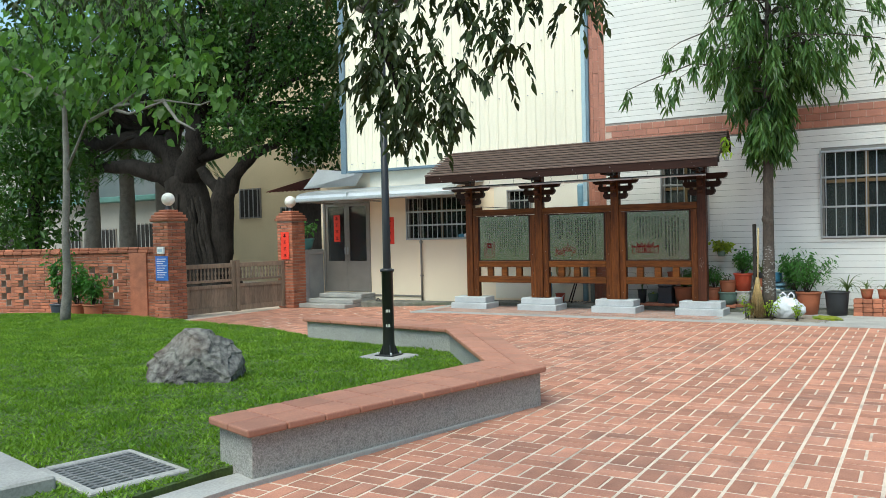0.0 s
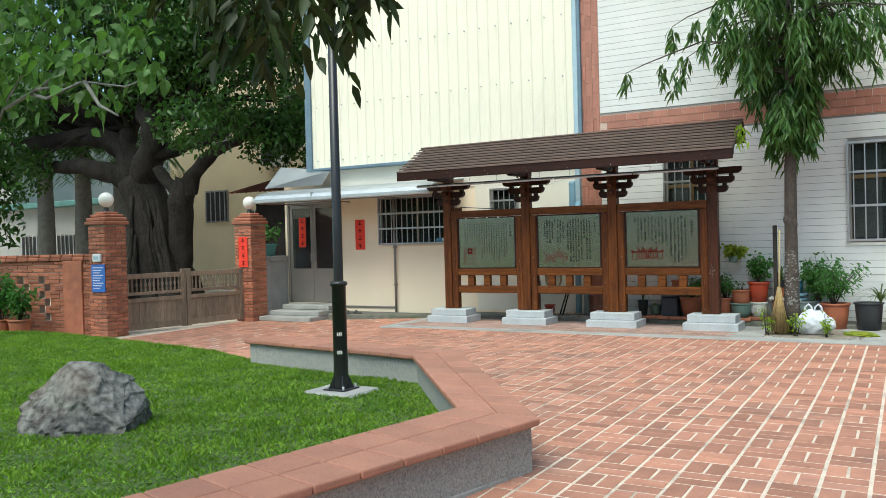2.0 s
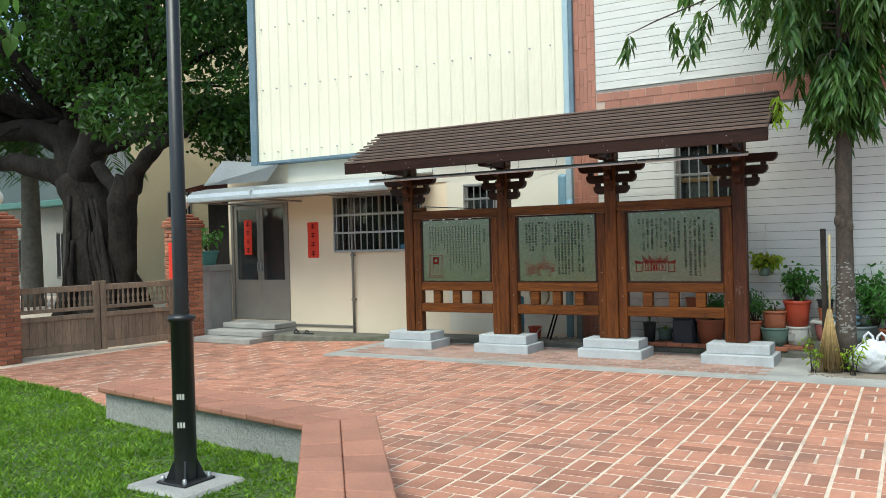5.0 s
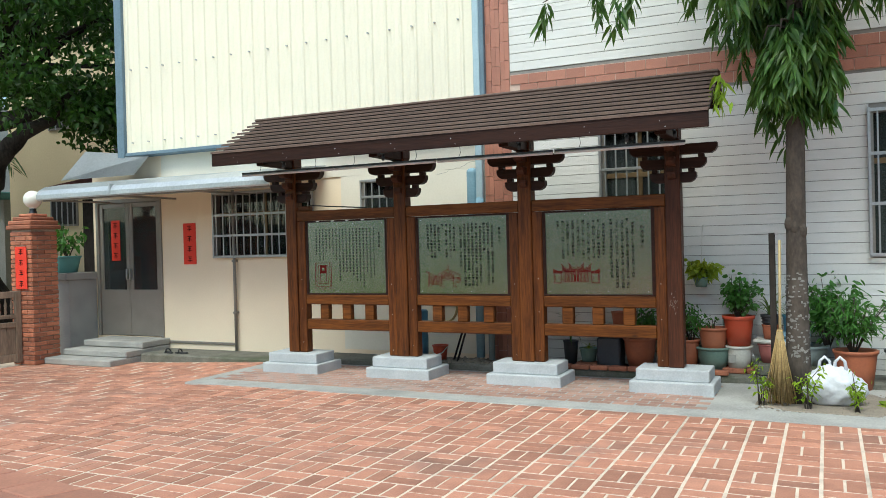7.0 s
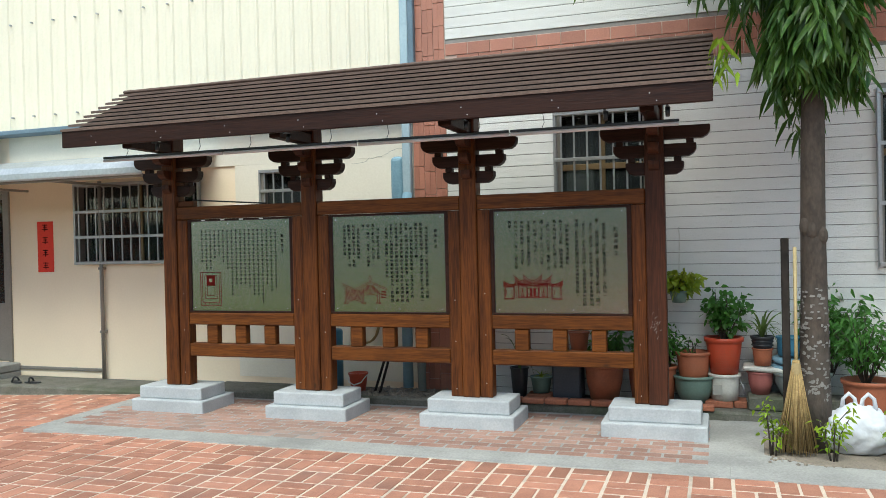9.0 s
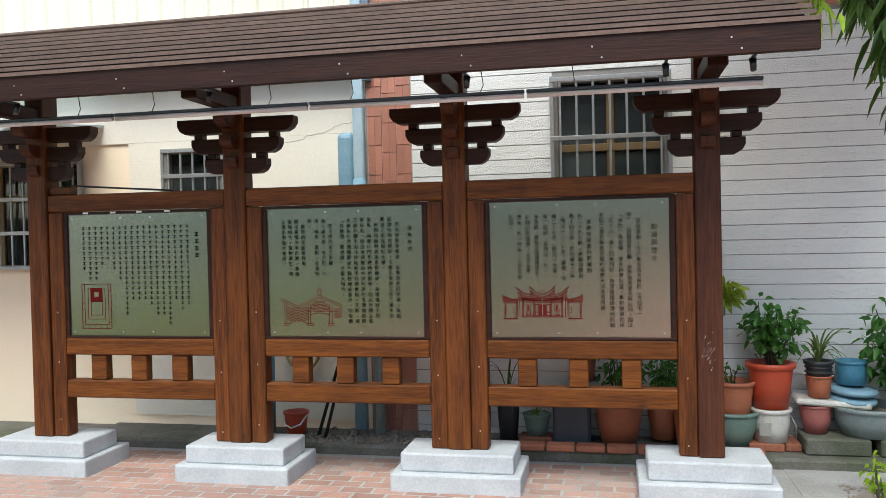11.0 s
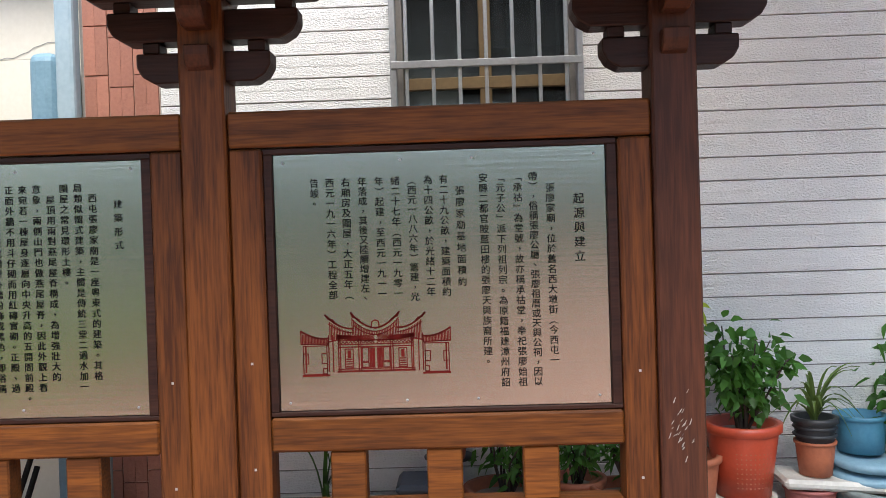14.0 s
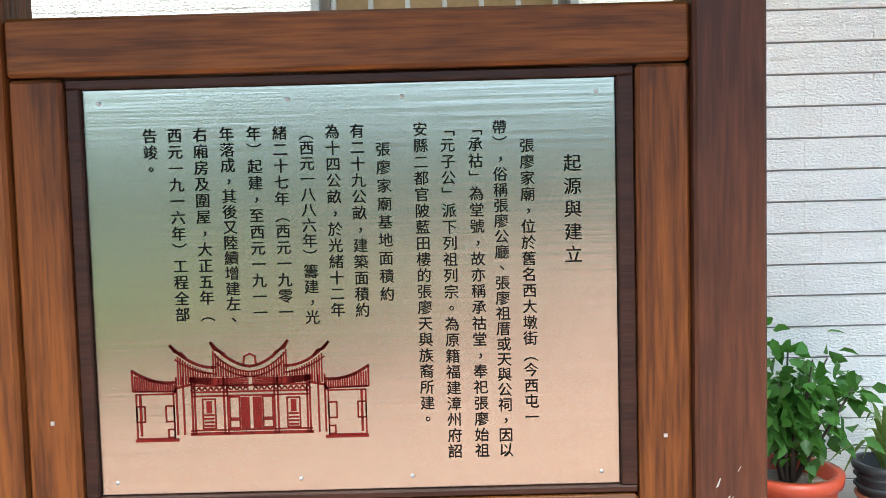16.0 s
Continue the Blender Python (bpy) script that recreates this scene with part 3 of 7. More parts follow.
part("wall_metal", bm, M["metal_sheet"], None, "pale yellow ribbed metal sheet wall above the house", "wall", "structure")
part("wall_metal_core", box(xL, xR, METAL_Y + 0.004, METAL_Y + 0.4, 3.22, 9.0), M["metal_sheet"], None, "backing of the ribbed metal wall", "wall", "structure")
for name, bx_, label in (("trim", (xL - 0.16, xL - 0.002, METAL_Y - 0.06, METAL_Y + 3.0, 3.02, 9.0), "blue-grey painted metal corner trim"),
                         ("trim", (xL, xR, METAL_Y - 0.05, METAL_Y + 0.2, 3.142, 3.198), "blue-grey metal drip edge under the sheet wall"),
                         ("trim", (-6.597, -6.535, METAL_Y - 0.13, METAL_Y - 0.052, 2.98, 9.0), "dark blue-grey edge flashing of the sheet wall")):
    part(name, box(*bx_, 0.008), M["blue_trim"], None, label, "trim", "structure")
bm = bmesh.new()
for z in (3.36, 4.55, 5.7, 6.9):
    x = xL + 0.1 + 0.05
    while x < xR:
        bm_box(bm, x - 0.009, x + 0.009, METAL_Y - 0.038, METAL_Y - 0.001, z - 0.009, z + 0.009)
        x += 0.345
part("trim_screws", bm, M["steel"], None, "rows of small screw heads on the metal wall", "screws", "stuff")

bm = bmesh.new()
rng = random.Random(3)
xa, za = -7.42, 2.545
while xa < -6.76:
    xb, zb = xa + rng.uniform(0.02, 0.05), za + rng.gauss(0.005, 0.009)
    bm.faces.new([bm.verts.new((x, HOUSE_Y - 0.0225, z)) for x, z in ((xa, za - 0.002), (xb, zb - 0.002), (xb, zb + 0.002), (xa, za + 0.002))])
    xa, za = xb, zb
part("trim_crack", bm, M["far_pale"], None, "hairline crack in the pale plaster", "crack", "structure")
sill_cloth = thing("crumpled_cloth", "crumpled blue and white cloth stuffed on the window sill", "cloth", at=(-9.72, HOUSE_Y - 0.03, 1.495))
for dx, w, mt in ((-0.08, 0.09, "blue_plastic"), (0.09, 0.12, "bag")):
    bm = bmesh.new()
    bmesh.ops.create_icosphere(bm, subdivisions=3, radius=1.0)
    for v in bm.verts:
        p = v.co
        k = 1 + 0.35 * noise.noise(p * 2.2 + Vector((dx * 30, 0, 0))) + 0.2 * noise.noise(p * 5)
        v.co = Vector((dx + p.x * w * k, p.y * 0.05 * k, max(0.0, 0.035 + p.z * 0.05 * k)))
    part("fold", bm, M[mt], sill_cloth)

# downpipe between the two houses
pipe = thing("downpipe", "pale blue plastic downpipe with a broad lower sleeve", "pipe")
part("upper_pipe", box(-6.697, -6.602, 15.975, 16.06, 2.14, 9.0, 0.018, seg=2), M["pipe_blue"], pipe, "pale grey-blue square pipe")
part("lower_pipe", tube([(-6.64, 15.88, 0.12), (-6.64, 15.88, 1.85), (-6.65, 16.0, 2.16)], 0.055, 12), M["sky_plastic"], pipe)
part("sleeve", box(-6.845, -6.70, 15.99, 16.278, 1.75, 2.57, 0.05, seg=3), M["sky_plastic"], pipe, "weathered blue sheet sleeve")
pipe2 = thing("grey_pipe", "weathered grey plastic pipe standing by the wall", "pipe")
part("pipe", tube([(-6.46, 15.82, 0.1), (-6.50, 15.93, 1.1)], 0.04, 10), M["grey_tub"], pipe2)


def bar_window(name, w, y, nv, rails, frame_mat, bar_mat, label, deep=0.10, split=True):
    x0, x1, z0, z1 = w
    t = tagged(new(name), label, "window", "", "structure")
    f = 0.045
    for b in ((x0, x1, y - 0.02, y + 0.1, z0, z0 + f), (x0, x1, y - 0.02, y + 0.1, z1 - f, z1), (x0, x0 + f, y - 0.02, y + 0.1, z0 + f, z1 - f), (x1 - f, x1, y - 0.02, y + 0.1, z0 + f, z1 - f)):
        part("window_frame", box(*b, 0.004), frame_mat, t)
    xm = (x0 + x1) / 2
    if split:
        part("sash_stile", box(xm - 0.03, xm + 0.03, y + 0.05, y + 0.09, z0 + f, z1 - f, 0.004), M["bronze"], t)
        zs = z0 + (z1 - z0) * 0.63
        part("transom", box(x0 + f, x1 - f, y + 0.045, y + 0.085, zs, zs + 0.06, 0.004), M["bronze"], t)
    pane = part("pane", box(x0 + f, x1 - f, y + 0.07, y + 0.076, z0 + f, z1 - f), M["glass"], t)
    pane.visible_shadow = False
    for k in range(nv):
        x = x0 + (x1 - x0) * (k + 0.5) / nv
        part("bar", box(x - 0.009, x + 0.009, y - deep, y - deep + 0.018, z0 + 0.01, z1 - 0.01, 0.003), bar_mat, t)
    for z in rails:
        part("rail", box(x0 - 0.01, x1 + 0.01, y - deep - 0.012, y - deep - 0.001, z - 0.018, z + 0.018, 0.003), bar_mat, t)
    for x in (x0, x1):
        part("bar_frame", box(x - 0.015, x + 0.015, y - deep - 0.005, y - 0.021, z0, z1, 0.003), bar_mat, t)
    return t


bar_window("window_1", W1, HOUSE_Y, 14, (1.47, 1.80, 2.12, 2.46), M["alu"], M["steel"], "barred house window beside the door", 0.06)
bar_window("window_2", W2, TILE_Y, 7, (1.36, 1.9, 2.43, 2.89), M["alu"], M["steel"], "dark window with steel bars in the white tiled wall", 0.09)
bar_window("window_3", W3, TILE_Y, 9, (1.36, 1.9, 2.43, 2.89), M["alu"], M["steel"], "large barred window in the white tiled wall", 0.09)
bar_window("window_4", SMALL, HOUSE_Y - 0.02, 5, (2.07, 2.28, 2.51), M["alu"], M["steel"], "small barred window in the pale wall", 0.03, False)
for a, b in ((-5.0, -4.72), (-2.1, -1.7)):
    part("curtain", box(a, b, 16.34, 16.36, 1.4, 2.88, 0.005), M["far_pale"], None, "pale curtain drawn back behind the barred window", "curtain", "", "curtains")

# ---- double door with glass ----
door = tagged(new("door_1"), "closed brown aluminium double door with tall glass panes", "door", "", "structure")
x0, x1, z0, z1 = DOOR
xm = (x0 + x1) / 2
y = HOUSE_Y - 0.03
for b in ((x0, x0 + 0.06, y, y + 0.12, z0, z1), (x1 - 0.06, x1, y, y + 0.12, z0, z1), (x0 + 0.06, x1 - 0.06, y, y + 0.12, z1 - 0.06, z1)):
    part("door_frame", box(*b, 0.005), M["alu"], door)
for a, b in ((x0 + 0.062, xm - 0.003), (xm + 0.003, x1 - 0.062)):
    leaf = part("door_leaf", box(a, b, y + 0.03, y + 0.07, z0 + 0.01, z0 + 0.78, 0.006), M["alu"], door)
    for c in ((a, a + 0.075, z0 + 0.78, z1 - 0.065), (b - 0.075, b, z0 + 0.78, z1 - 0.065)):
        part("stile", box(c[0], c[1], y + 0.03, y + 0.07, c[2], c[3], 0.005), M["alu"], leaf)
    part("top_rail", box(a + 0.075, b - 0.075, y + 0.03, y + 0.07, z1 - 0.14, z1 - 0.065, 0.005), M["alu"], leaf)
    g = part("pane", box(a + 0.075, b - 0.075, y + 0.048, y + 0.053, z0 + 0.78, z1 - 0.14), M["glass"], leaf)
    g.visible_shadow = False
    s = xm - 0.04 if b < xm else xm + 0.04
    part("door_handle", box(s - 0.012, s + 0.012, y - 0.02, y + 0.03, 1.12, 1.30, 0.006), M["steel"], leaf)


def red_scroll(x, yy, z, w, h, m=None, marks=4):
    t = thing("red_scroll", "red paper couplet with black brush writing pasted flat", "paper scroll", "red scrolls")
    part("paper", box(-w / 2, w / 2, -0.004, 0, -h / 2, h / 2), M["red_paper"], t)
    for k in range(marks):
        zc = h / 2 - h * (k + 0.5) / marks
        u = h / marks * 0.62
        bm = bmesh.new()
        for dz, dw in ((0.36, 0.8), (0.08, 0.55), (-0.2, 0.9)):
            bm_box(bm, -u * dw / 2, u * dw / 2, -0.0065, -0.0042, zc + dz * u - u * 0.05, zc + dz * u + u * 0.05)
        bm_box(bm, -u * 0.06, u * 0.06, -0.0075, -0.0067, zc - u * 0.45, zc + u * 0.45)
        part("brush_mark", bm, M["black_ink"], t)
    t.matrix_world = m if m is not None else pose(x, yy, z)
    return t


red_scroll(-11.85, HOUSE_Y - 0.004, 1.69, 0.26, 0.66)
red_scroll(-13.50, HOUSE_Y + 0.014, 1.78, 0.20, 0.68)
part("hanging_cloth", box(-13.62, -13.42, 16.75, 16.8, 0.9, 1.5, 0.02), M["red_plastic"], None, "dark red cloth hanging behind the glass door", "cloth")
cab = thing("wooden_cabinet", "low wooden cabinet standing inside the doorway", "cabinet")
part("body", box(-13.1, -12.5, 17.0, 17.4, -0.1, 0.9, 0.01), M["wood_h"], cab)
part("worktop", box(-13.14, -12.46, 16.96, 17.42, 0.90, 0.94, 0.008), M["wood_v"], cab)

# ---- canopy, flashing, steps, ledge ----
canopy = thing("door_canopy", "rounded grey sheet-metal canopy over the door and window", "canopy")
for xa, xb in ((-13.66, -12.10), (-12.095, -9.2)):
    bm = bmesh.new()
    prof = [(14.93, 2.44), (14.93, 2.50), (14.97, 2.57), (15.08, 2.63), (15.4, 2.69), (15.9, 2.74), (16.275, 2.78)]
    top = [[bm.verts.new((x, yy, zz)) for yy, zz in prof] for x in (xa, xb)]
    low = [[bm.verts.new((x, yy + 0.012, zz - 0.02)) for yy, zz in prof] for x in (xa, xb)]
    for g in (top, low):
        for i in range(len(prof) - 1):
            bm.faces.new((g[0][i], g[1][i], g[1][i + 1], g[0][i + 1]))
    for i in range(len(prof) - 1):
        for s in (0, 1):
            bm.faces.new((top[s][i], top[s][i + 1], low[s][i + 1], low[s][i]))
    bm.faces.new((top[0][0], low[0][0], low[1][0], top[1][0]))
    part("sheet", bm, M["zinc"], canopy)
part("seam", box(-12.115, -12.08, 14.925, 15.0, 2.43, 2.60, 0.005), M["zinc"], canopy)
part("front_rail", box(-13.6, -9.25, 14.99, 15.03, 2.40, 2.44, 0.006), M["alu"], canopy)
for x in (-13.58, -12.1, -10.6):
    part("arm", box(x - 0.02, x + 0.02, 15.03, 16.27, 2.41, 2.44, 0.004), M["alu"], canopy)
bm = bmesh.new()
vs = [(-14.1, 15.75, 2.80), (-12.45, 15.75, 2.80), (-12.45, 16.09, 3.14), (-13.9, 16.09, 3.30)]
bm.faces.new([bm.verts.new(v) for v in vs])
bmesh.ops.solidify(bm, geom=bm.faces[:], thickness=0.02)
part("roof_flashing", bm, M["zinc"], None, "grey sheet flashing above the canopy", "flashing", "structure")
steps = thing("door_steps", "three low worn concrete steps in front of the door", "steps")
for k, (yf, zt) in enumerate(((15.05, -0.04), (15.36, 0.06), (15.70, 0.165))):
    part("step", box(-13.75 + 0.06 * k, -12.32, yf, HOUSE_Y - 0.002, zt - 0.098, zt, 0.012), M["concrete"], steps)
part("house_ledge", box(-12.30, -9.0, 15.62, HOUSE_Y - 0.003, -0.2, 0.0, 0.02), M["mossy"], None, "low mossy concrete ledge along the house wall", "ledge", "structure")
part("trim", box(-12.42, -10.96, HOUSE_Y - 0.025, HOUSE_Y - 0.002, 0.085, 0.125, 0.004), M["alu"], None, "brown metal strip at the foot of the wall", "trim", "structure")
wp = thing("wall_pipe", "thin brown vertical pipe on the cream wall", "pipe")
part("pipe", tube([(-10.92, HOUSE_Y - 0.05, 0.0), (-10.92, HOUSE_Y - 0.05, 2.5)], 0.024, 8), M["alu"], wp)
for z in (0.6, 1.4, 2.2):
    part("clamp", box(-10.955, -10.885, HOUSE_Y - 0.075, HOUSE_Y - 0.001, z - 0.015, z + 0.015, 0.004), M["alu"], wp)


def sandal(x, yy, z, rz):
    t = thing("sandal", "dark worn sandal resting on the ledge by the door", "sandal", "sandals")
    sole = [(0.045 * math.cos(a) * (1 + 0.15 * math.sin(a)), 0.12 * math.sin(a)) for a in [2 * math.pi * i / 14 for i in range(14)]]
    part("sole", prism(sole, 0, 0.022, 0.006), M["dark_plastic"], t)
    part("strap", tube([(-0.043, 0.02, 0.015), (-0.03, 0.03, 0.055), (0, 0.035, 0.07), (0.03, 0.03, 0.055), (0.043, 0.02, 0.015)], 0.012, 6), M["dark_plastic"], t)
    t.matrix_world = pose(x, yy, z, 0, 0, rz)


sandal(-11.86, 15.78, 0.001, 70)
sandal(-11.62, 15.80, 0.001, 95)
blk = thing("masonry_block", "grey rendered masonry block beside the door steps", "masonry block")
part("body", box(-14.75, -13.95, 15.72, 16.29, -0.3, 1.14, 0.01), M["concrete"], blk)
part("cap", box(-14.80, -13.93, 15.66, 16.29, 1.142, 1.26, 0.012), M["concrete"], blk)

# ---- notice board shelter ----
PY = 14.925
POSTS = [-8.805, -7.215, -5.63, -4.01]
shelter = thing("notice_board_shelter", "brown stained timber shelter with three notice boards under a shingled roof", "notice board", at=(-6.4, PY, 0))
shelter_inv = Matrix.Translation((6.4, -PY, 0))


def spart(name, bm, material, label="", parent=None):
    ob = part(name, bm, material, parent or shelter, label)
    if parent is None:
        ob.matrix_parent_inverse = shelter_inv
    return ob


def arm_profile(half, h, y0, y1, z):
    """A bracket arm along x with rounded lower ends."""
    bm = bmesh.new()
    pts = [(-half, z + h), (-half, z + h * 0.55), (-half + 0.02, z + h * 0.22), (-half + 0.06, z), (half - 0.06, z), (half - 0.02, z + h * 0.22), (half, z + h * 0.55), (half, z + h)]
    a = [bm.verts.new((x, y0, zz)) for x, zz in pts]
    b = [bm.verts.new((x, y1, zz)) for x, zz in pts]
    bm.faces.new(a)
    bm.faces.new(b[::-1])
    for i in range(len(pts)):
        j = (i + 1) % len(pts)
        bm.faces.new((a[i], b[i], b[j], a[j]))
    bmesh.ops.bevel(bm, geom=bm.edges[:], offset=0.005, segments=1, affect="EDGES")
    return bm


def shift(bm, x, y=0.0, z=0.0):
    bmesh.ops.translate(bm, verts=bm.verts[:], vec=(x, y, z))
    return bm


for k, x in enumerate(POSTS):
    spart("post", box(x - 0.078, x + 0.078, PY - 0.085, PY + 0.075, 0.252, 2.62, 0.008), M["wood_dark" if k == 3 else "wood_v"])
    # Bracket arms and pads take the brown that is darkened for under-roof shade
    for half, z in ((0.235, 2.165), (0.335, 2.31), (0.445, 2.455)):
        spart("bracket_arm", shift(arm_profile(half, 0.105, PY - 0.05, PY + 0.05, z), x), M["wood_dark_shade_h"])
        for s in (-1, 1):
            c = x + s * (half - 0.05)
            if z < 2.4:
                spart("bracket_pad", box(c - 0.03, c + 0.03, PY - 0.04, PY + 0.04, z + 0.106, z + 0.144, 0.004), M["wood_dark_shade_h"])
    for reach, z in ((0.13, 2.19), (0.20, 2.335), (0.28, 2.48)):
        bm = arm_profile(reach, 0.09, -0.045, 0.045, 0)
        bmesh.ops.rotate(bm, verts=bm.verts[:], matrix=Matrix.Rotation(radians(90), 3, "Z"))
        # Light on the arm fronts is put into this lighter brown
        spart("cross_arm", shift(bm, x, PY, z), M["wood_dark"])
    spart("roof_arm", box(x - 0.055, x + 0.055, PY - 0.68, PY + 0.10, 2.60, 2.70, 0.008), M["wood_dark_shade_h"])
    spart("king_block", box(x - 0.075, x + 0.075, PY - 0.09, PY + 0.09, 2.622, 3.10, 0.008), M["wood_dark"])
for k in range(3):
    a, b = POSTS[k] + 0.080, POSTS[k + 1] - 0.080
    for x0, x1 in ((a, a + 0.115), (b - 0.115, b)):
        spart("upright", box(x0, x1, PY - 0.065, PY + 0.06, 0.252, 1.925, 0.008), M["wood_v"])
    spart("top_beam", box(a, b, PY - 0.07, PY + 0.065, 1.93, 2.055, 0.008), M["wood_h"])
    a, b = a + 0.117, b - 0.117
    spart("middle_rail", box(a, b, PY - 0.06, PY + 0.055, 0.865, 0.985, 0.008), M["wood_h"])
    spart("lower_rail", box(a, b, PY - 0.06, PY + 0.055, 0.545, 0.675, 0.008), M["wood_h"])
    for f in (0.215, 0.49, 0.765):
        c = a + (b - a) * f
        spart("block", box(c - 0.062, c + 0.062, PY - 0.045, PY + 0.04, 0.677, 0.863, 0.006), M["wood_h"])

# plates with engraved writing and line drawings
PLATE_Z0, PLATE_Z1 = 1.008, 1.902
INK_Y = PY - 0.037


GLYPHS = {}


def glyph(ch):
    """The outline of one character as points and faces."""
    if ch not in GLYPHS:
        cu = bpy.data.curves.new("glyph", "FONT")
        cu.body, cu.resolution_u = ch, 2
        ob = bpy.data.objects.new("glyph", cu)
        scene.collection.objects.link(ob)
        bpy.context.view_layer.update()
        me = bpy.data.meshes.new_from_object(ob.evaluated_get(bpy.context.evaluated_depsgraph_get()))
        GLYPHS[ch] = ([tuple(v.co) for v in me.vertices], [tuple(p.vertices) for p in me.polygons])
        bpy.data.objects.remove(ob)
        bpy.data.curves.remove(cu)
        bpy.data.meshes.remove(me)
    return GLYPHS[ch]


GLYPH_MESH = {}


def laid_glyph(ch, size, material):
    """One character as flat strokes, laid twice a hair apart for their weight."""
    vs, fs = [], []
    gv, gf = glyph(ch)
    for dx, dz, dy in ((-0.0003, 0.0002, 0.0015), (0.0003, -0.0002, 0.0019)):
        n = len(vs)
        for u, v, _ in gv:
            if ch in "（）「」":
                u, v = v + 0.12, 0.85 - u
            elif ch in "，。、":
                u, v = u + 0.3, v + 0.25
            vs.append((dx + (u - 0.5) * size, -dy, dz - size * 0.88 + v * size))
        fs += [tuple(n + j for j in f) for f in gf]
    return vs, fs


def characters(columns, size, material, parent):
    """Upright columns of single characters: (x, z of the first one's top, pitch, text)."""
    for x, z, pitch, body in columns:
        for i, ch in enumerate(body):
            if (ch, size) not in GLYPH_MESH:
                vs, fs = laid_glyph(ch, size, material)
                me = bpy.data.meshes.new("character")
                me.from_pydata(vs, [], fs)
                me.materials.append(material)
                GLYPH_MESH[ch, size] = me
            ob = new("character", GLYPH_MESH[ch, size])
            ob.parent = parent
            ob.location = (x, INK_Y, z - pitch * i)


def text_block(columns, size, material, parent):
    """The same columns joined, for the plates that are never seen close."""
    vs, fs = [], []
    for x, z, pitch, body in columns:
        for i, ch in enumerate(body):
            if ch == "　":
                continue
            gv, gf = laid_glyph(ch, size, material)
            n = len(vs)
            vs += [(u + x, v + INK_Y, w + z - pitch * i) for u, v, w in gv]
            fs += [tuple(n + j for j in f) for f in gf]
    me = bpy.data.meshes.new("engraved_text")
    me.from_pydata(vs, [], fs)
    me.materials.append(material)
    ob = new("engraved_text", me)
    ob.parent = parent
    tagged(ob, "", "", "", "stuff")


def stroke(bm, pts, w=0.0025):
    """A line on the plate through (x, z) points."""
    w *= 1.3
    for (xa, za), (xb, zb) in zip(pts, pts[1:]):
        d = Vector((xb - xa, zb - za))
        if d.length < 1e-5:
            continue
        n = Vector((-d.y, d.x)).normalized() * w / 2
        e = d.normalized() * w * 0.3
        q = [(xa - e.x + n.x, za - e.y + n.y), (xb + e.x + n.x, zb + e.y + n.y), (xb + e.x - n.x, zb + e.y - n.y), (xa - e.x - n.x, za - e.y - n.y)]
        bm.faces.new([bm.verts.new((x, INK_Y - 0.0015, z)) for x, z in q])


def rect(bm, x0, x1, z0, z1, w=0.0025):
    stroke(bm, [(x0, z0), (x1, z0), (x1, z1), (x0, z1), (x0, z0)], w)


PLATES = []
for k in range(3):
    a, b = POSTS[k] + 0.197, POSTS[k + 1] - 0.197
    spart("backing", box(a, b, PY - 0.012, PY + 0.02, 0.988, 1.924), M["wood_dark_shade_h"])
    for r in ((a, b, PY - 0.05, PY - 0.012, 1.905, 1.925), (a, b, PY - 0.05, PY - 0.012, 0.988, 1.004), (a, a + 0.030, PY - 0.05, PY - 0.012, 1.004, 1.905), (b - 0.036, b, PY - 0.05, PY - 0.012, 1.004, 1.905)):
        spart("trim_strip", box(*r, 0.003), M["wood_dark_shade_h"])
    pl = spart("steel_plate", box(a + 0.032, b - 0.038, INK_Y, PY - 0.0125, 1.006, 1.903, 0.001), M["plate"], "brushed steel plate with engraved writing")
    PLATES.append((a + 0.032, b - 0.038, pl))
    for fx in (0.03, 0.385, 0.60, 0.965):
        for z in (PLATE_Z1 - 0.028, PLATE_Z0 + 0.026):
            c = a + 0.032 + (b - a - 0.070) * fx
            bm = lathe([(0.0045, 0), (0.0045, 0.002), (0.002, 0.004), (0, 0.0042)], 10)
            bmesh.ops.rotate(bm, verts=bm.verts[:], matrix=Matrix.Rotation(radians(90), 3, "X"))
            spart("screw", shift(bm, c, INK_Y, z), M["steel"], "", pl)

TEXT3 = ["　張廖家廟，位於舊名西大墩街（今西屯一", "帶），俗稱張廖公廳、張廖祖厝或天與公祠，因以", "「承祜」為堂號，故亦稱承祜堂，奉祀張廖始祖", "「元子公」派下列祖列宗。為原籍福建漳州府詔",
         "安縣二都官陂藍田樓的張廖天與族裔所建。", "　張廖家廟基地面積約", "有二十九公畝，建築面積約", "為十四公畝，於光緒十二年", "（西元一八八六年）籌建，光", "緒二十七年（西元一九零一",
         "年）起建，至西元一九一一", "年落成，其後又陸續增建左、", "右廂房及圍屋，大正五年（", "西元一九一六年）工程全部", "告竣。"]
TEXT3 = [c.strip("　") for c in TEXT3]
U3 = [0.833, 0.782, 0.736, 0.684, 0.633, 0.562, 0.514, 0.467, 0.418, 0.368, 0.319, 0.268, 0.218, 0.170, 0.123]
PITCH3 = [0.0353, 0.0340, 0.0357, 0.0357, 0.0355, 0.0397, 0.0357, 0.0355, 0.0338, 0.0357, 0.0357, 0.0338, 0.0357, 0.0357, 0.0357]
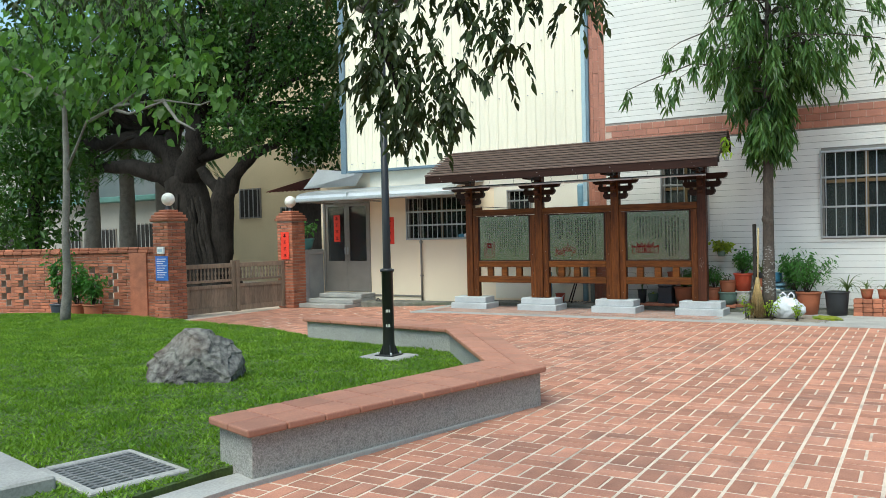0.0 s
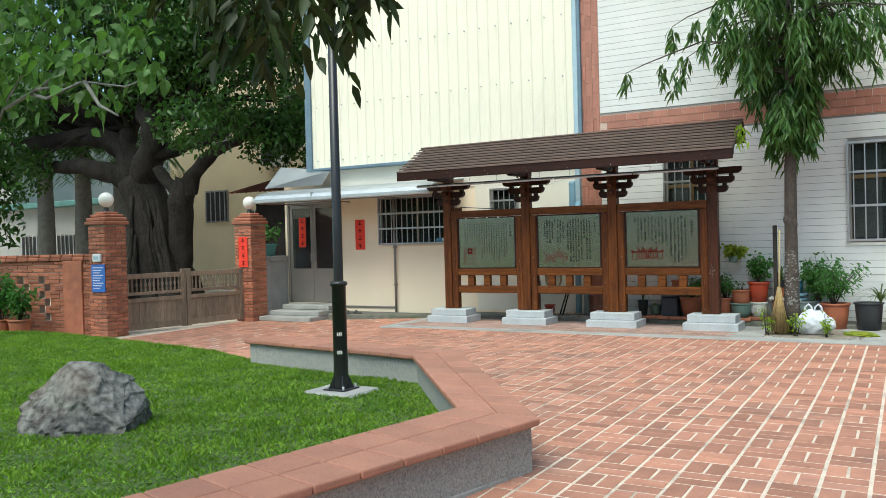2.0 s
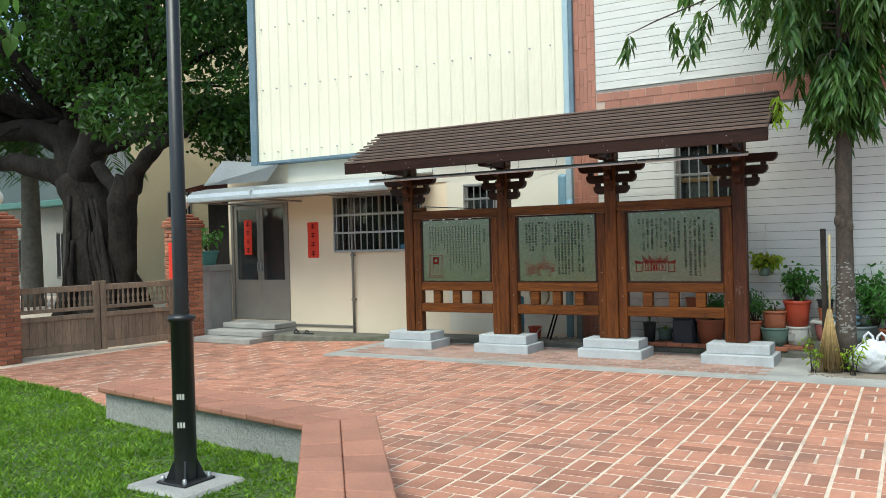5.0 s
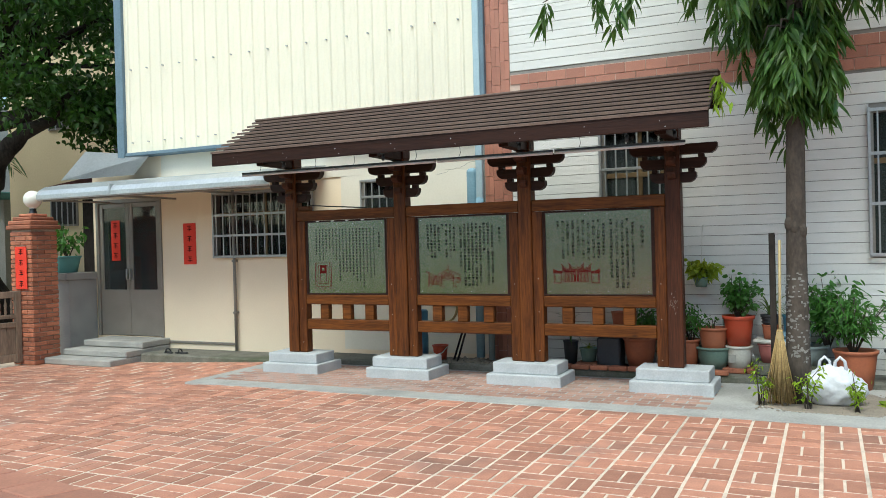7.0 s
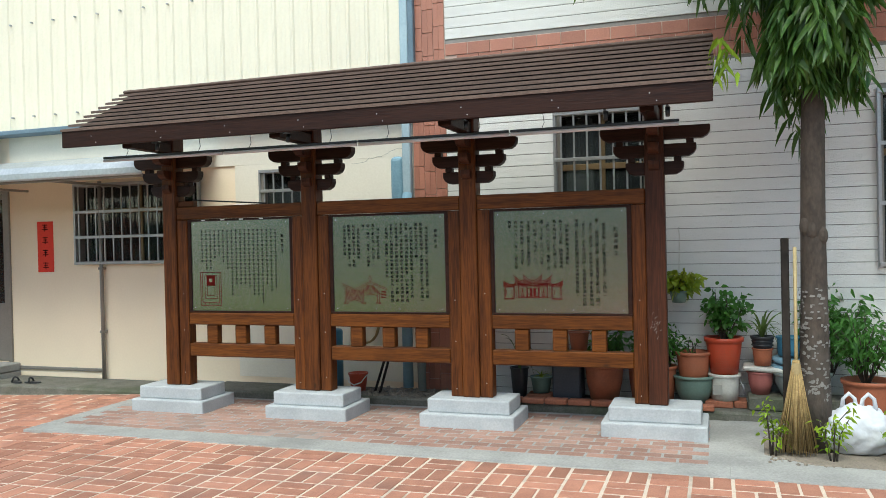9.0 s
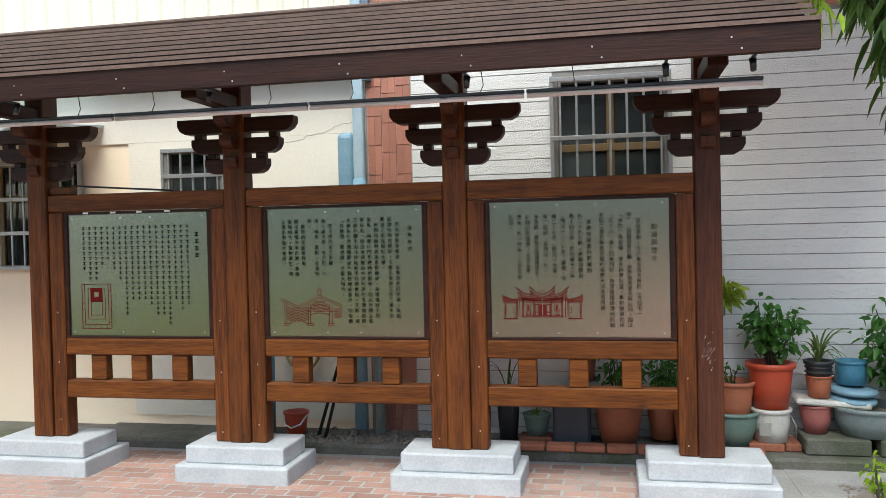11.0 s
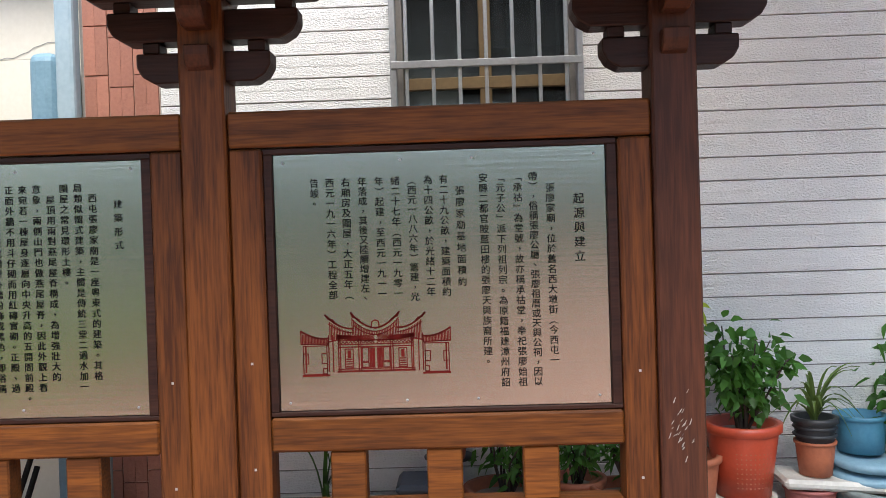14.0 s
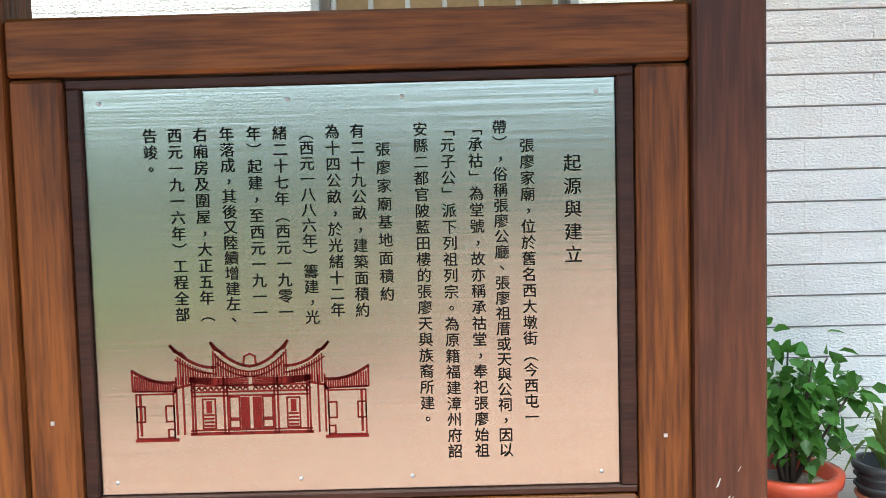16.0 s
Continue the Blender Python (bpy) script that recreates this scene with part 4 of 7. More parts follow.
TEXT2 = ["　西屯張廖家廟是一座粵東式的建築。其格", "局類似閩式建築，主體是傳統三堂二過水加一", "圍屋之常見環形土樓。", "　屋頂用兩對燕尾屋脊構成，為增強壯大的", "意象，兩側山門也做燕尾屋脊，因此外觀上看", "來宛若一棟屋身逐層向中央升高的五開間前殿。",
         "正面外牆不用斗仔砌而用紅磚實砌。正殿、過", "水廊及左右護龍圍屋外牆粉飾成黑色，即俗稱", "「紅廟間，黑祖厝」之最大特色。", "　其斗栱形式之多樣", "為它處少見。有方形、八", "角、碗形、菱形、花瓶形", "等。", "　後院的化胎植栽與", "前埕廣場的半月池，象徵", "陰陽相合，萬物滋生，背", "山面水的風水格局。"]
U2 = [0.842, 0.796, 0.752, 0.709, 0.665, 0.621, 0.578, 0.534, 0.490, 0.414, 0.370, 0.325, 0.280, 0.236, 0.192, 0.150, 0.108]
H_PLATE = PLATE_Z1 - PLATE_Z0
x0, x1, pl = PLATES[2]
rows = [(x0 + (x1 - x0) * u, PLATE_Z1 - (0.125 if k in (0, 5) else 0.084), p, c) for k, (u, p, c) in enumerate(zip(U3, PITCH3, TEXT3))]
characters(rows, 0.033, M["black_ink"], pl)
characters([(x0 + (x1 - x0) * 0.918, PLATE_Z1 - 0.162, 0.050, "起源與建立")], 0.040, M["black_ink"], pl)
x0, x1, pl = PLATES[1]
rows = [(x0 + (x1 - x0) * u, PLATE_Z1 - 0.074, 0.0368, s) for u, s in zip(U2, TEXT2)]
text_block(rows + [(x0 + (x1 - x0) * 0.922, PLATE_Z1 - 0.135, 0.048, "建築形式")], 0.032, M["black_ink"], pl)
x0, x1, pl = PLATES[0]
rng = random.Random(4)
bm = bmesh.new()
for c in range(18):
    x = x0 + (x1 - x0) * (0.86 - 0.044 * c)
    n = rng.randint(15, 21) if c < 11 else rng.randint(7, 11)
    for i in range(n):
        z = PLATE_Z1 - 0.10 - 0.037 * i
        for dx, dz, w, h in ((0, 0.006, 0.024, 0.004), (0, -0.006, 0.019, 0.004), (0, 0, 0.004, 0.024)):
            bm.faces.new([bm.verts.new((x + dx + sx * w / 2, INK_Y - 0.0015 - 0.0004 * (h > w), z + dz + sz * h / 2)) for sx, sz in ((-1, -1), (1, -1), (1, 1), (-1, 1))])
for i in range(4):
    zt = PLATE_Z1 - 0.16 - 0.05 * i
    for dz, w in ((0.012, 0.03), (0.0, 0.022), (-0.012, 0.032)):
        bm.faces.new([bm.verts.new((x0 + (x1 - x0) * 0.925 + sx * w / 2, INK_Y - 0.0015, zt + dz + sz * 0.003)) for sx, sz in ((-1, -1), (1, -1), (1, 1), (-1, 1))])
    bm.faces.new([bm.verts.new((x0 + (x1 - x0) * 0.925 + sx * 0.0025, INK_Y - 0.0019, zt + sz * 0.017)) for sx, sz in ((-1, -1), (1, -1), (1, 1), (-1, 1))])
tagged(spart("engraved_text", bm, M["black_ink"], "", pl), "", "", "", "stuff")


def arc(xa, za, xb, zb, sag, n=10):
    return [(xa + (xb - xa) * i / n, za + (zb - za) * i / n - sag * 4 * (i / n) * (1 - i / n)) for i in range(n + 1)]


# drawing of a courtyard plan
bm = bmesh.new()
px, pz = x0 + 0.10, PLATE_Z0 + 0.05
rect(bm, px, px + 0.24, pz, pz + 0.33, 0.004)
rect(bm, px + 0.022, px + 0.218, pz + 0.03, pz + 0.33, 0.003)
rect(bm, px + 0.05, px + 0.19, pz + 0.07, pz + 0.30, 0.003)
rect(bm, px + 0.075, px + 0.165, pz + 0.10, pz + 0.20, 0.003)
for q in range(1, 7):
    stroke(bm, [(px, pz + 0.047 * q), (px + 0.022, pz + 0.047 * q)], 0.003)
    stroke(bm, [(px + 0.218, pz + 0.047 * q), (px + 0.24, pz + 0.047 * q)], 0.003)
for q in range(1, 5):
    stroke(bm, [(px + 0.05 * q, pz), (px + 0.05 * q, pz + 0.03)], 0.003)
for za in [pz + 0.20 + 0.004 * q for q in range(26)]:
    if not pz + 0.235 < za < pz + 0.27:
        stroke(bm, [(px + 0.072, za), (px + 0.168, za)], 0.0038)
for za in [pz + 0.235 + 0.004 * q for q in range(10)]:
    stroke(bm, [(px + 0.072, za), (px + 0.10, za)], 0.0038)
    stroke(bm, [(px + 0.14, za), (px + 0.168, za)], 0.0038)
spart("plan_drawing", bm, M["red_ink"], "dark red engraved courtyard plan", pl)
# drawing of a roof frame
x0, x1, pl = PLATES[1]
bm = bmesh.new()
px, pz = x0 + 0.085, PLATE_Z0 + 0.075
stroke(bm, [(px, pz + 0.19), (px + 0.13, pz + 0.135), (px + 0.29, pz + 0.21), (px + 0.46, pz + 0.14)], 0.003)
stroke(bm, [(px, pz + 0.175), (px + 0.13, pz + 0.12), (px + 0.29, pz + 0.195), (px + 0.46, pz + 0.125)], 0.003)
for q in (0.03, 0.045, 0.205, 0.22, 0.36, 0.38):
    stroke(bm, [(px + q, pz + 0.01), (px + q, pz + 0.15)], 0.003)
for q in (0.02, 0.195, 0.35):
    rect(bm, px + q, px + q + 0.045, pz, pz + 0.012)
stroke(bm, [(px + 0.285, pz + 0.21), (px + 0.275, pz + 0.235), (px + 0.29, pz + 0.262), (px + 0.305, pz + 0.235), (px + 0.295, pz + 0.21)], 0.003)
for q in range(9):
    za = pz + 0.03 + 0.011 * q
    stroke(bm, [(px + 0.05, za + 0.012), (px + 0.085, za), (px + 0.12, za + 0.010), (px + 0.155, za), (px + 0.2, za + 0.012)], 0.0035)
for q in range(8):
    za = pz + 0.095 + 0.010 * q
    w = 0.10 - 0.009 * q
    stroke(bm, [(px + 0.29 - w, za), (px + 0.29 - w / 2, za + 0.006), (px + 0.29, za), (px + 0.29 + w / 2, za + 0.006), (px + 0.29 + w, za)], 0.0035)
for q in range(5):
    stroke(bm, [(px + 0.40, pz + 0.055 + 0.014 * q), (px + 0.45, pz + 0.06 + 0.014 * q)], 0.005)
stroke(bm, arc(px + 0.06, pz + 0.012, px + 0.20, pz + 0.012, -0.02), 0.003)
stroke(bm, arc(px + 0.225, pz + 0.075, px + 0.355, pz + 0.075, -0.012), 0.003)
spart("frame_drawing", bm, M["red_ink"], "dark red engraved roof-frame drawing", pl)
# drawing of a hall front with swallow-tail roofs
x0, x1, pl = PLATES[2]
bm = bmesh.new()
cx, pz = x0 + 0.340, PLATE_Z0 + 0.132
for s in (-1, 1):
    def P(u, v):
        return (cx + s * u, pz + v)

    def S(pts, w=0.0026):
        stroke(bm, [P(u, v) for u, v in pts], w)

    S(arc(0.0, 0.150, 0.085, 0.205, 0.012), 0.0045)
    S(arc(0.0, 0.138, 0.080, 0.180, 0.010))
    S(arc(0.0, 0.127, 0.075, 0.160, 0.008))
    S(arc(0.075, 0.150, 0.175, 0.200, 0.015), 0.0045)
    S(arc(0.075, 0.135, 0.165, 0.168, 0.008))
    S([(0.085, 0.205), (0.078, 0.19), (0.065, 0.185), (0.055, 0.178)], 0.004)
    S([(0.175, 0.200), (0.165, 0.186), (0.15, 0.182), (0.142, 0.172)], 0.004)
    for q in range(15):
        u = 0.004 + 0.0055 * q
        S([(u, 0.128), (u, 0.136 + 0.055 * (u / 0.085) ** 2)], 0.0024)
    for q in range(14):
        u = 0.088 + 0.0055 * q
        S([(u, 0.112), (u, 0.138 + 0.045 * ((u - 0.085) / 0.085) ** 1.6)], 0.0024)
    S([(0.13, 0.112), (0.165, 0.105), (0.172, 0.092)], 0.004)
    S(arc(0.165, 0.118, 0.262, 0.145, 0.010), 0.005)
    S([(0.262, 0.145), (0.262, 0.10), (0.165, 0.097)], 0.003)
    for q in range(18):
        u = 0.168 + 0.0052 * q
        S([(u, 0.098), (u, 0.112 + 0.0012 * q)], 0.0028)
    for q in range(6):
        S(arc(0.005, 0.126 - 0.004 * q, 0.135, 0.128 - 0.002 * q, 0.003), 0.0022)
    for u in (0.052, 0.060, 0.125, 0.131, 0.150, 0.165):
        S([(u, 0.0), (u, 0.128)], 0.003)
    S([(0, 0.0), (0.135, 0.0)], 0.005)
    S([(0, 0.008), (0.135, 0.008)])
    for v in (0.085, 0.094, 0.108):
        S([(0, v), (0.13, v)], 0.0028)
    for q in range(10):
        u = 0.006 + 0.013 * q
        S(arc(u, 0.098, u + 0.010, 0.098, -0.006, 4), 0.0025)
    for q in range(4):
        S([(0.006 + 0.005 * q, 0.012), (0.006 + 0.005 * q, 0.08)], 0.0035)
    rect(bm, *sorted((P(0.026, 0)[0], P(0.048, 0)[0])), pz + 0.012, pz + 0.03)
    rect(bm, *sorted((P(0.026, 0)[0], P(0.048, 0)[0])), pz + 0.034, pz + 0.082)
    rect(bm, *sorted((P(0.080, 0)[0], P(0.108, 0)[0])), pz + 0.012, pz + 0.078)
    for q in range(4):
        S([(0.084, 0.018 + 0.008 * q), (0.104, 0.018 + 0.008 * q)], 0.003)
    S([(0.094, 0.05), (0.094, 0.07)], 0.009)
    rect(bm, *sorted((P(0.172, 0)[0], P(0.255, 0)[0])), pz - 0.008, pz + 0.092)
    rect(bm, *sorted((P(0.172, 0)[0], P(0.190, 0)[0])), pz + 0.03, pz + 0.065)
    rect(bm, *sorted((P(0.237, 0)[0], P(0.255, 0)[0])), pz + 0.03, pz + 0.065)
    rect(bm, *sorted((P(0.172, 0)[0], P(0.186, 0)[0])), pz - 0.006, pz + 0.012)
    S([(0.165, -0.012), (0.258, -0.012)], 0.005)
    S([(0.246, 0.0), (0.246, 0.092)], 0.004)
stroke(bm, [(cx - 0.014, pz + 0.152), (cx - 0.012, pz + 0.172), (cx, pz + 0.178), (cx + 0.012, pz + 0.172), (cx + 0.014, pz + 0.152)], 0.003)
spart("hall_drawing", bm, M["red_ink"], "dark red engraved drawing of a hall front", pl)

# pitched roof with overlapping courses
EAVE_Y, RIDGE_Y, RX0, RX1 = 14.02, PY, -9.36, -3.53
RIDGE_Z, EAVE_Z = 3.26, 2.745
front_run = RIDGE_Y - EAVE_Y
for s, run, EAVE_Z, n in ((-1, front_run, 2.745, 9), (1, 0.20, 3.06, 2)):
    bm = bmesh.new()
    bm.faces.new([bm.verts.new(v) for v in ((RX0 + 0.03, RIDGE_Y, RIDGE_Z - 0.03), (RX1 - 0.03, RIDGE_Y, RIDGE_Z - 0.03), (RX1 - 0.03, RIDGE_Y + s * run, EAVE_Z - 0.03), (RX0 + 0.03, RIDGE_Y + s * run, EAVE_Z - 0.03))])
    bmesh.ops.solidify(bm, geom=bm.faces[:], thickness=0.03 * -s)
    # Soffit shade is part of the deck's colour
    spart("roof_deck", bm, M["wood_dark_shade_h"])
    for k in range(n):
        bm = bmesh.new()
        f0, f1 = k / n, (k + 1.12) / n
        ya, yb = RIDGE_Y + s * run * f0, RIDGE_Y + s * run * min(f1, 1.02)
        za, zb = RIDGE_Z + (EAVE_Z - RIDGE_Z) * f0, RIDGE_Z + (EAVE_Z - RIDGE_Z) * min(f1, 1.02)
        t = 0.024
        v = [(ya, za - 0.006), (yb, zb + 0.020), (yb, zb + 0.020 + t), (ya, za + 0.004)]
        vs = [[bm.verts.new((x, yy, zz)) for yy, zz in v] for x in (RX0, RX1)]
        bm.faces.new(vs[0])
        bm.faces.new(vs[1][::-1])
        for i in range(4):
            bm.faces.new((vs[0][i], vs[0][(i + 1) % 4], vs[1][(i + 1) % 4], vs[1][i]))
        spart("shingle_course", bm, M["shingle"])
    y = RIDGE_Y + s * (run - 0.02)
    spart("fascia", box(RX0 + 0.002, RX1 - 0.002, y - 0.02, y + 0.02, EAVE_Z - 0.135, EAVE_Z + 0.018, 0.005), M["wood_dark_shade_h"])
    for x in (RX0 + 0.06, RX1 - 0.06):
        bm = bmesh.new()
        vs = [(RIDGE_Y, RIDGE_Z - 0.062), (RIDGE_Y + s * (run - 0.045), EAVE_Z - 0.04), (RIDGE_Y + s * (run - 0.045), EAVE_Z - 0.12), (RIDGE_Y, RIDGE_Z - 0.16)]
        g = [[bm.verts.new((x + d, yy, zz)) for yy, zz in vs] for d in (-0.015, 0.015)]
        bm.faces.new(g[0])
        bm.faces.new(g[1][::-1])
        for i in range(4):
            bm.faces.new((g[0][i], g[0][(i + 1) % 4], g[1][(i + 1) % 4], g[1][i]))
        spart("bargeboard", bm, M["wood_dark_shade_h"])
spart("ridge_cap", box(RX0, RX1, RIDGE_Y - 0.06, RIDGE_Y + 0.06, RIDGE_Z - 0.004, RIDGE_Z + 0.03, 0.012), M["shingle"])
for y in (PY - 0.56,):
    spart("purlin", box(RX0 + 0.05, RX1 - 0.05, y - 0.04, y + 0.04, 2.702, 2.80, 0.006), M["wood_dark_shade_h"])
bm = bmesh.new()
for x in [RX0 + 0.35 + 0.72 * i for i in range(8)]:
    for dx, z in ((0, 2.70), (0.05, 2.64)):
        bm_box(bm, x + dx - 0.004, x + dx + 0.004, EAVE_Y - 0.004, EAVE_Y + 0.001, z - 0.004, z + 0.004)
spart("fascia_screws", bm, M["steel"])

for x, w in ((-8.77, 0.425), (-7.22, 0.425), (-5.64, 0.435), (-4.045, 0.425)):
    fb = thing("footing", "grey painted concrete stepped footing under a timber post", "footing", "shelter footings")
    part("lower_step", box(x - w, x + w, 14.68, 15.24, -0.03, 0.125, 0.014, seg=2), M["base_paint"], fb)
    part("upper_step", box(x - w + 0.06, x + w - 0.05, 14.735, 15.15, 0.124, 0.25, 0.014, seg=2), M["base_paint"], fb)

# scuffs on the corner post and pegs in the uprights
bm = bmesh.new()
rng = random.Random(23)
for i in range(26):
    x, z = -4.02 + rng.gauss(0, 0.018), 0.93 + rng.gauss(0, 0.05)
    w, h = rng.uniform(0.0008, 0.0025), rng.uniform(0.003, 0.012)
    bm.faces.new([bm.verts.new((x + u * w + v * 0.004, PY - 0.0865, z + v * h)) for u, v in ((-1, -1), (1, -0.8), (0.7, 1), (-0.6, 0.8))])
spart("scuff_marks", bm, M["far_pale"], "pale scuff marks")
for k, x in enumerate(POSTS):
    for z in (0.35, 0.78, 1.15):
        for s in (-1, 1):
            xs = x + s * 0.14
            if POSTS[0] < xs < POSTS[3]:
                spart("peg", box(xs - 0.004, xs + 0.004, PY - 0.068, PY - 0.064, z + 0.03 * s - 0.004, z + 0.03 * s + 0.004), M["steel"])

# an offcut and a thin rod left lying on the first top beam
off = part("wood_offcut", box(-8.715, -8.535, PY - 0.05, PY + 0.03, 2.0565, 2.115, 0.006), M["wood_h"], None, "short orange-brown timber offcut lying on the top beam", "offcut")
rod = part("thin_rod", tube([(-8.56, PY - 0.01, 2.125), (-8.2, PY, 2.098), (-7.72, PY, 2.064)], 0.0075, 6), M["black_paint"], None, "thin dark rod resting on the beam and the offcut", "rod")
x0, x1, pl = PLATES[0]
for f in (0.14, 0.34, 0.53, 0.73):
    c = x0 + (x1 - x0) * f
    spart("paper_tab", box(c - 0.022, c + 0.022, PY - 0.0525, PY - 0.0503, 1.908, 1.921), M["white_paint"], "small white paper tab")

# thin tube lamps hung under the eave
TX = [-9.08, -7.74, -6.41, -5.08, -3.77]
for a, b in zip(TX, TX[1:]):
    t = thing("tube_lamp", "thin unlit tube lamp in a black channel hung under the eave", "tube lamp", "tube lamps")
    part("channel", box(a + 0.006, b - 0.006, 14.235, 14.265, 2.508, 2.528, 0.003), M["black_paint"], t)
    part("tube", tube([(a + 0.01, 14.245, 2.493), (b - 0.01, 14.245, 2.493)], 0.015, 10), M["tube_white"], t)
    for f in (0.2, 0.8):
        x = a + (b - a) * f
        part("hanger", tube([(x, 14.25, 2.527), (x + 0.02, 14.25, 2.57), (x, 14.25, 2.71)], 0.003, 5), M["black_paint"], t)
for x in (-8.35, -7.0, -5.4, -4.3, -3.85):
    t = thing("spotlight", "small black spotlight under the shelter eave", "spotlight", "eave spotlights")
    part("body", tube([(x, 14.12, 2.60), (x, 14.10, 2.535)], [0.02, 0.016], 10), M["black_paint"], t)
    part("bracket", box(x - 0.008, x + 0.008, 14.035, 14.13, 2.60, 2.612), M["black_paint"], t)

# ---- garden lamp ----
LX, LY = -6.2, 8.1
lamp = thing("garden_lamp", "tall black steel lamp post with a round ring head", "lamp post", at=(LX, LY, 0.06))
pad = part("concrete_pad", box(LX - 0.3, LX + 0.3, LY - 0.24, LY + 0.24, -0.05, 0.085, 0.02), M["concrete"], None, "small square concrete pad in the lawn under the lamp", "concrete pad")


def lpart(name, bm, material, label="", parent=None):
    ob = part(name, bm, material, parent or lamp, label)
    ob.matrix_parent_inverse = Matrix.Translation((-LX, -LY, -0.06)) if parent is None else Matrix.Identity(4)
    return ob


lpart("base_plate", box(LX - 0.13, LX + 0.13, LY - 0.13, LY + 0.13, 0.085, 0.10, 0.004), M["black_paint"])
for dx in (-0.1, 0.1):
    for dy in (-0.1, 0.1):
        lpart("bolt", lathe([(0.014, 0), (0.014, 0.03), (0, 0.032)], 6, (LX + dx, LY + dy, 0.10)), M["steel"])
for k in range(4):
    bm = bmesh.new()
    vs = [(0.07, 0.0), (0.125, 0.0), (0.07, 0.13)]
    g = [[bm.verts.new((a, d, z + 0.10)) for a, z in vs] for d in (-0.005, 0.005)]
    bm.faces.new(g[0])
    bm.faces.new(g[1][::-1])
    for i in range(3):
        bm.faces.new((g[0][i], g[0][(i + 1) % 3], g[1][(i + 1) % 3], g[1][i]))
    bmesh.ops.rotate(bm, verts=bm.verts[:], matrix=Matrix.Rotation(radians(45 + 90 * k), 3, "Z"))
    lpart("gusset", shift(bm, LX, LY), M["black_paint"])
lpart("lower_tube", lathe([(0.072, 0.10), (0.070, 1.11), (0.088, 1.115), (0.088, 1.145), (0.05, 1.16), (0, 1.16)], 24, (LX, LY, 0)), M["black_paint"])
lpart("pole", lathe([(0.049, 1.14), (0.040, 4.28), (0, 4.29)], 18, (LX, LY, 0)), M["black_paint"])
bm = bmesh.new()
for zz in (0.44, 0.62):
    for k in range(3):
        bm_box(bm, -0.022 + 0.018 * k, -0.010 + 0.018 * k, -0.002, 0.0, zz, zz + 0.035)
bmesh.ops.transform(bm, matrix=Matrix.Translation((LX, LY, 0)) @ Matrix.Rotation(radians(31), 4, "Z") @ Matrix.Translation((0, -0.0725, 0)), verts=bm.verts[:])
lpart("pasted_label", bm, M["white_plastic"], "worn white label marks")
ring = [(0.31, 0.0), (0.34, 0.03), (0.345, 0.06), (0.31, 0.08), (0.24, 0.075), (0.22, 0.04), (0.24, 0.005), (0.31, 0.0)]
lpart("ring_head", lathe(ring, 40, (LX, LY, 4.34)), M["black_paint"])
for k in range(3):
    a = radians(120 * k + 20)
    lpart("strut", tube([(LX, LY, 4.26), (LX + 0.16 * math.cos(a), LY + 0.16 * math.sin(a), 4.36), (LX + 0.25 * math.cos(a), LY + 0.25 * math.sin(a), 4.38)], 0.012, 6), M["black_paint"])

# ---- rock ----
rng = random.Random(11)
bm = bmesh.new()
bmesh.ops.create_icosphere(bm, subdivisions=5, radius=1.0)
planes = []
for i in range(22):
    d = Vector((rng.gauss(0, 1), rng.gauss(0, 1), rng.gauss(0.35, 0.7))).normalized()
    planes.append((d, rng.uniform(0.66, 0.98)))
for v in bm.verts:
    p = v.co / max(abs(v.co.x), abs(v.co.y), abs(v.co.z)) ** 0.7
    for d, h in planes:
        e = p.dot(d) - h
        if e > 0:
            p -= d * e * 0.98
    # slanting ledges that break the faces
    q = v.co.z * 0.8 + v.co.x * 0.45 - v.co.y * 0.2 + 0.25 * noise.noise(v.co * 1.6)
    ledge = (q * 3.2) % 1.0
    p *= 1.0 - 0.055 * ledge + 0.03 * noise.noise(v.co * 6.0)
    v.co = Vector((p.x * 0.61, p.y * 0.46, p.z * 0.39 + (0.05 if p.x < 0.2 else -0.10 * p.x) * max(0, p.z)))
bmesh.ops.rotate(bm, verts=bm.verts[:], matrix=Matrix.Rotation(radians(38), 3, "Z"))
rock = part("rock", shift(bm, -7.24, 6.07, 0.19), M["rock"], None, "large grey and brown faceted boulder resting in the lawn", "rock")

# ---- drain grate and paving slab at the lawn's edge ----
grate = thing("drain_grate", "dark cast-iron drain grate set in a concrete rim", "drain grate", at=(-5.02, 3.27, 0.06))
grate.rotation_euler[2] = radians(-12)
for b in ((-0.40, 0.42, -0.34, -0.28), (-0.40, 0.42, 0.28, 0.31), (-0.40, -0.34, -0.28, 0.28), (0.34, 0.42, -0.28, 0.28)):
    part("rim", box(*b, -0.08, 0.02, 0.008), M["concrete"], grate)
for k in range(12):
    x = -0.33 + 0.06 * k
    part("bar", box(x - 0.014, x + 0.014, -0.28, 0.28, -0.03, 0.012, 0.003), M["grate_iron"], grate)
for k in range(5):
    y = -0.22 + 0.11 * k
    part("cross_bar", box(-0.34, 0.34, y - 0.012, y + 0.012, -0.03, 0.008, 0.003), M["grate_iron"], grate)
# Near-black bed carries the shade under the bars
part("drain_bed", box(-0.34, 0.34, -0.28, 0.28, -0.08, -0.05), M["painted_shade"], grate)
slab = part("stone_slab", box(-0.75, 0.75, -0.42, 0.42, -0.06, 0.10, 0.015), M["concrete"], None, "pale stone slab lying on the lawn's edge", "slab")
slab.matrix_world = pose(-5.82, 2.60, 0.045, 0, 0, -12)
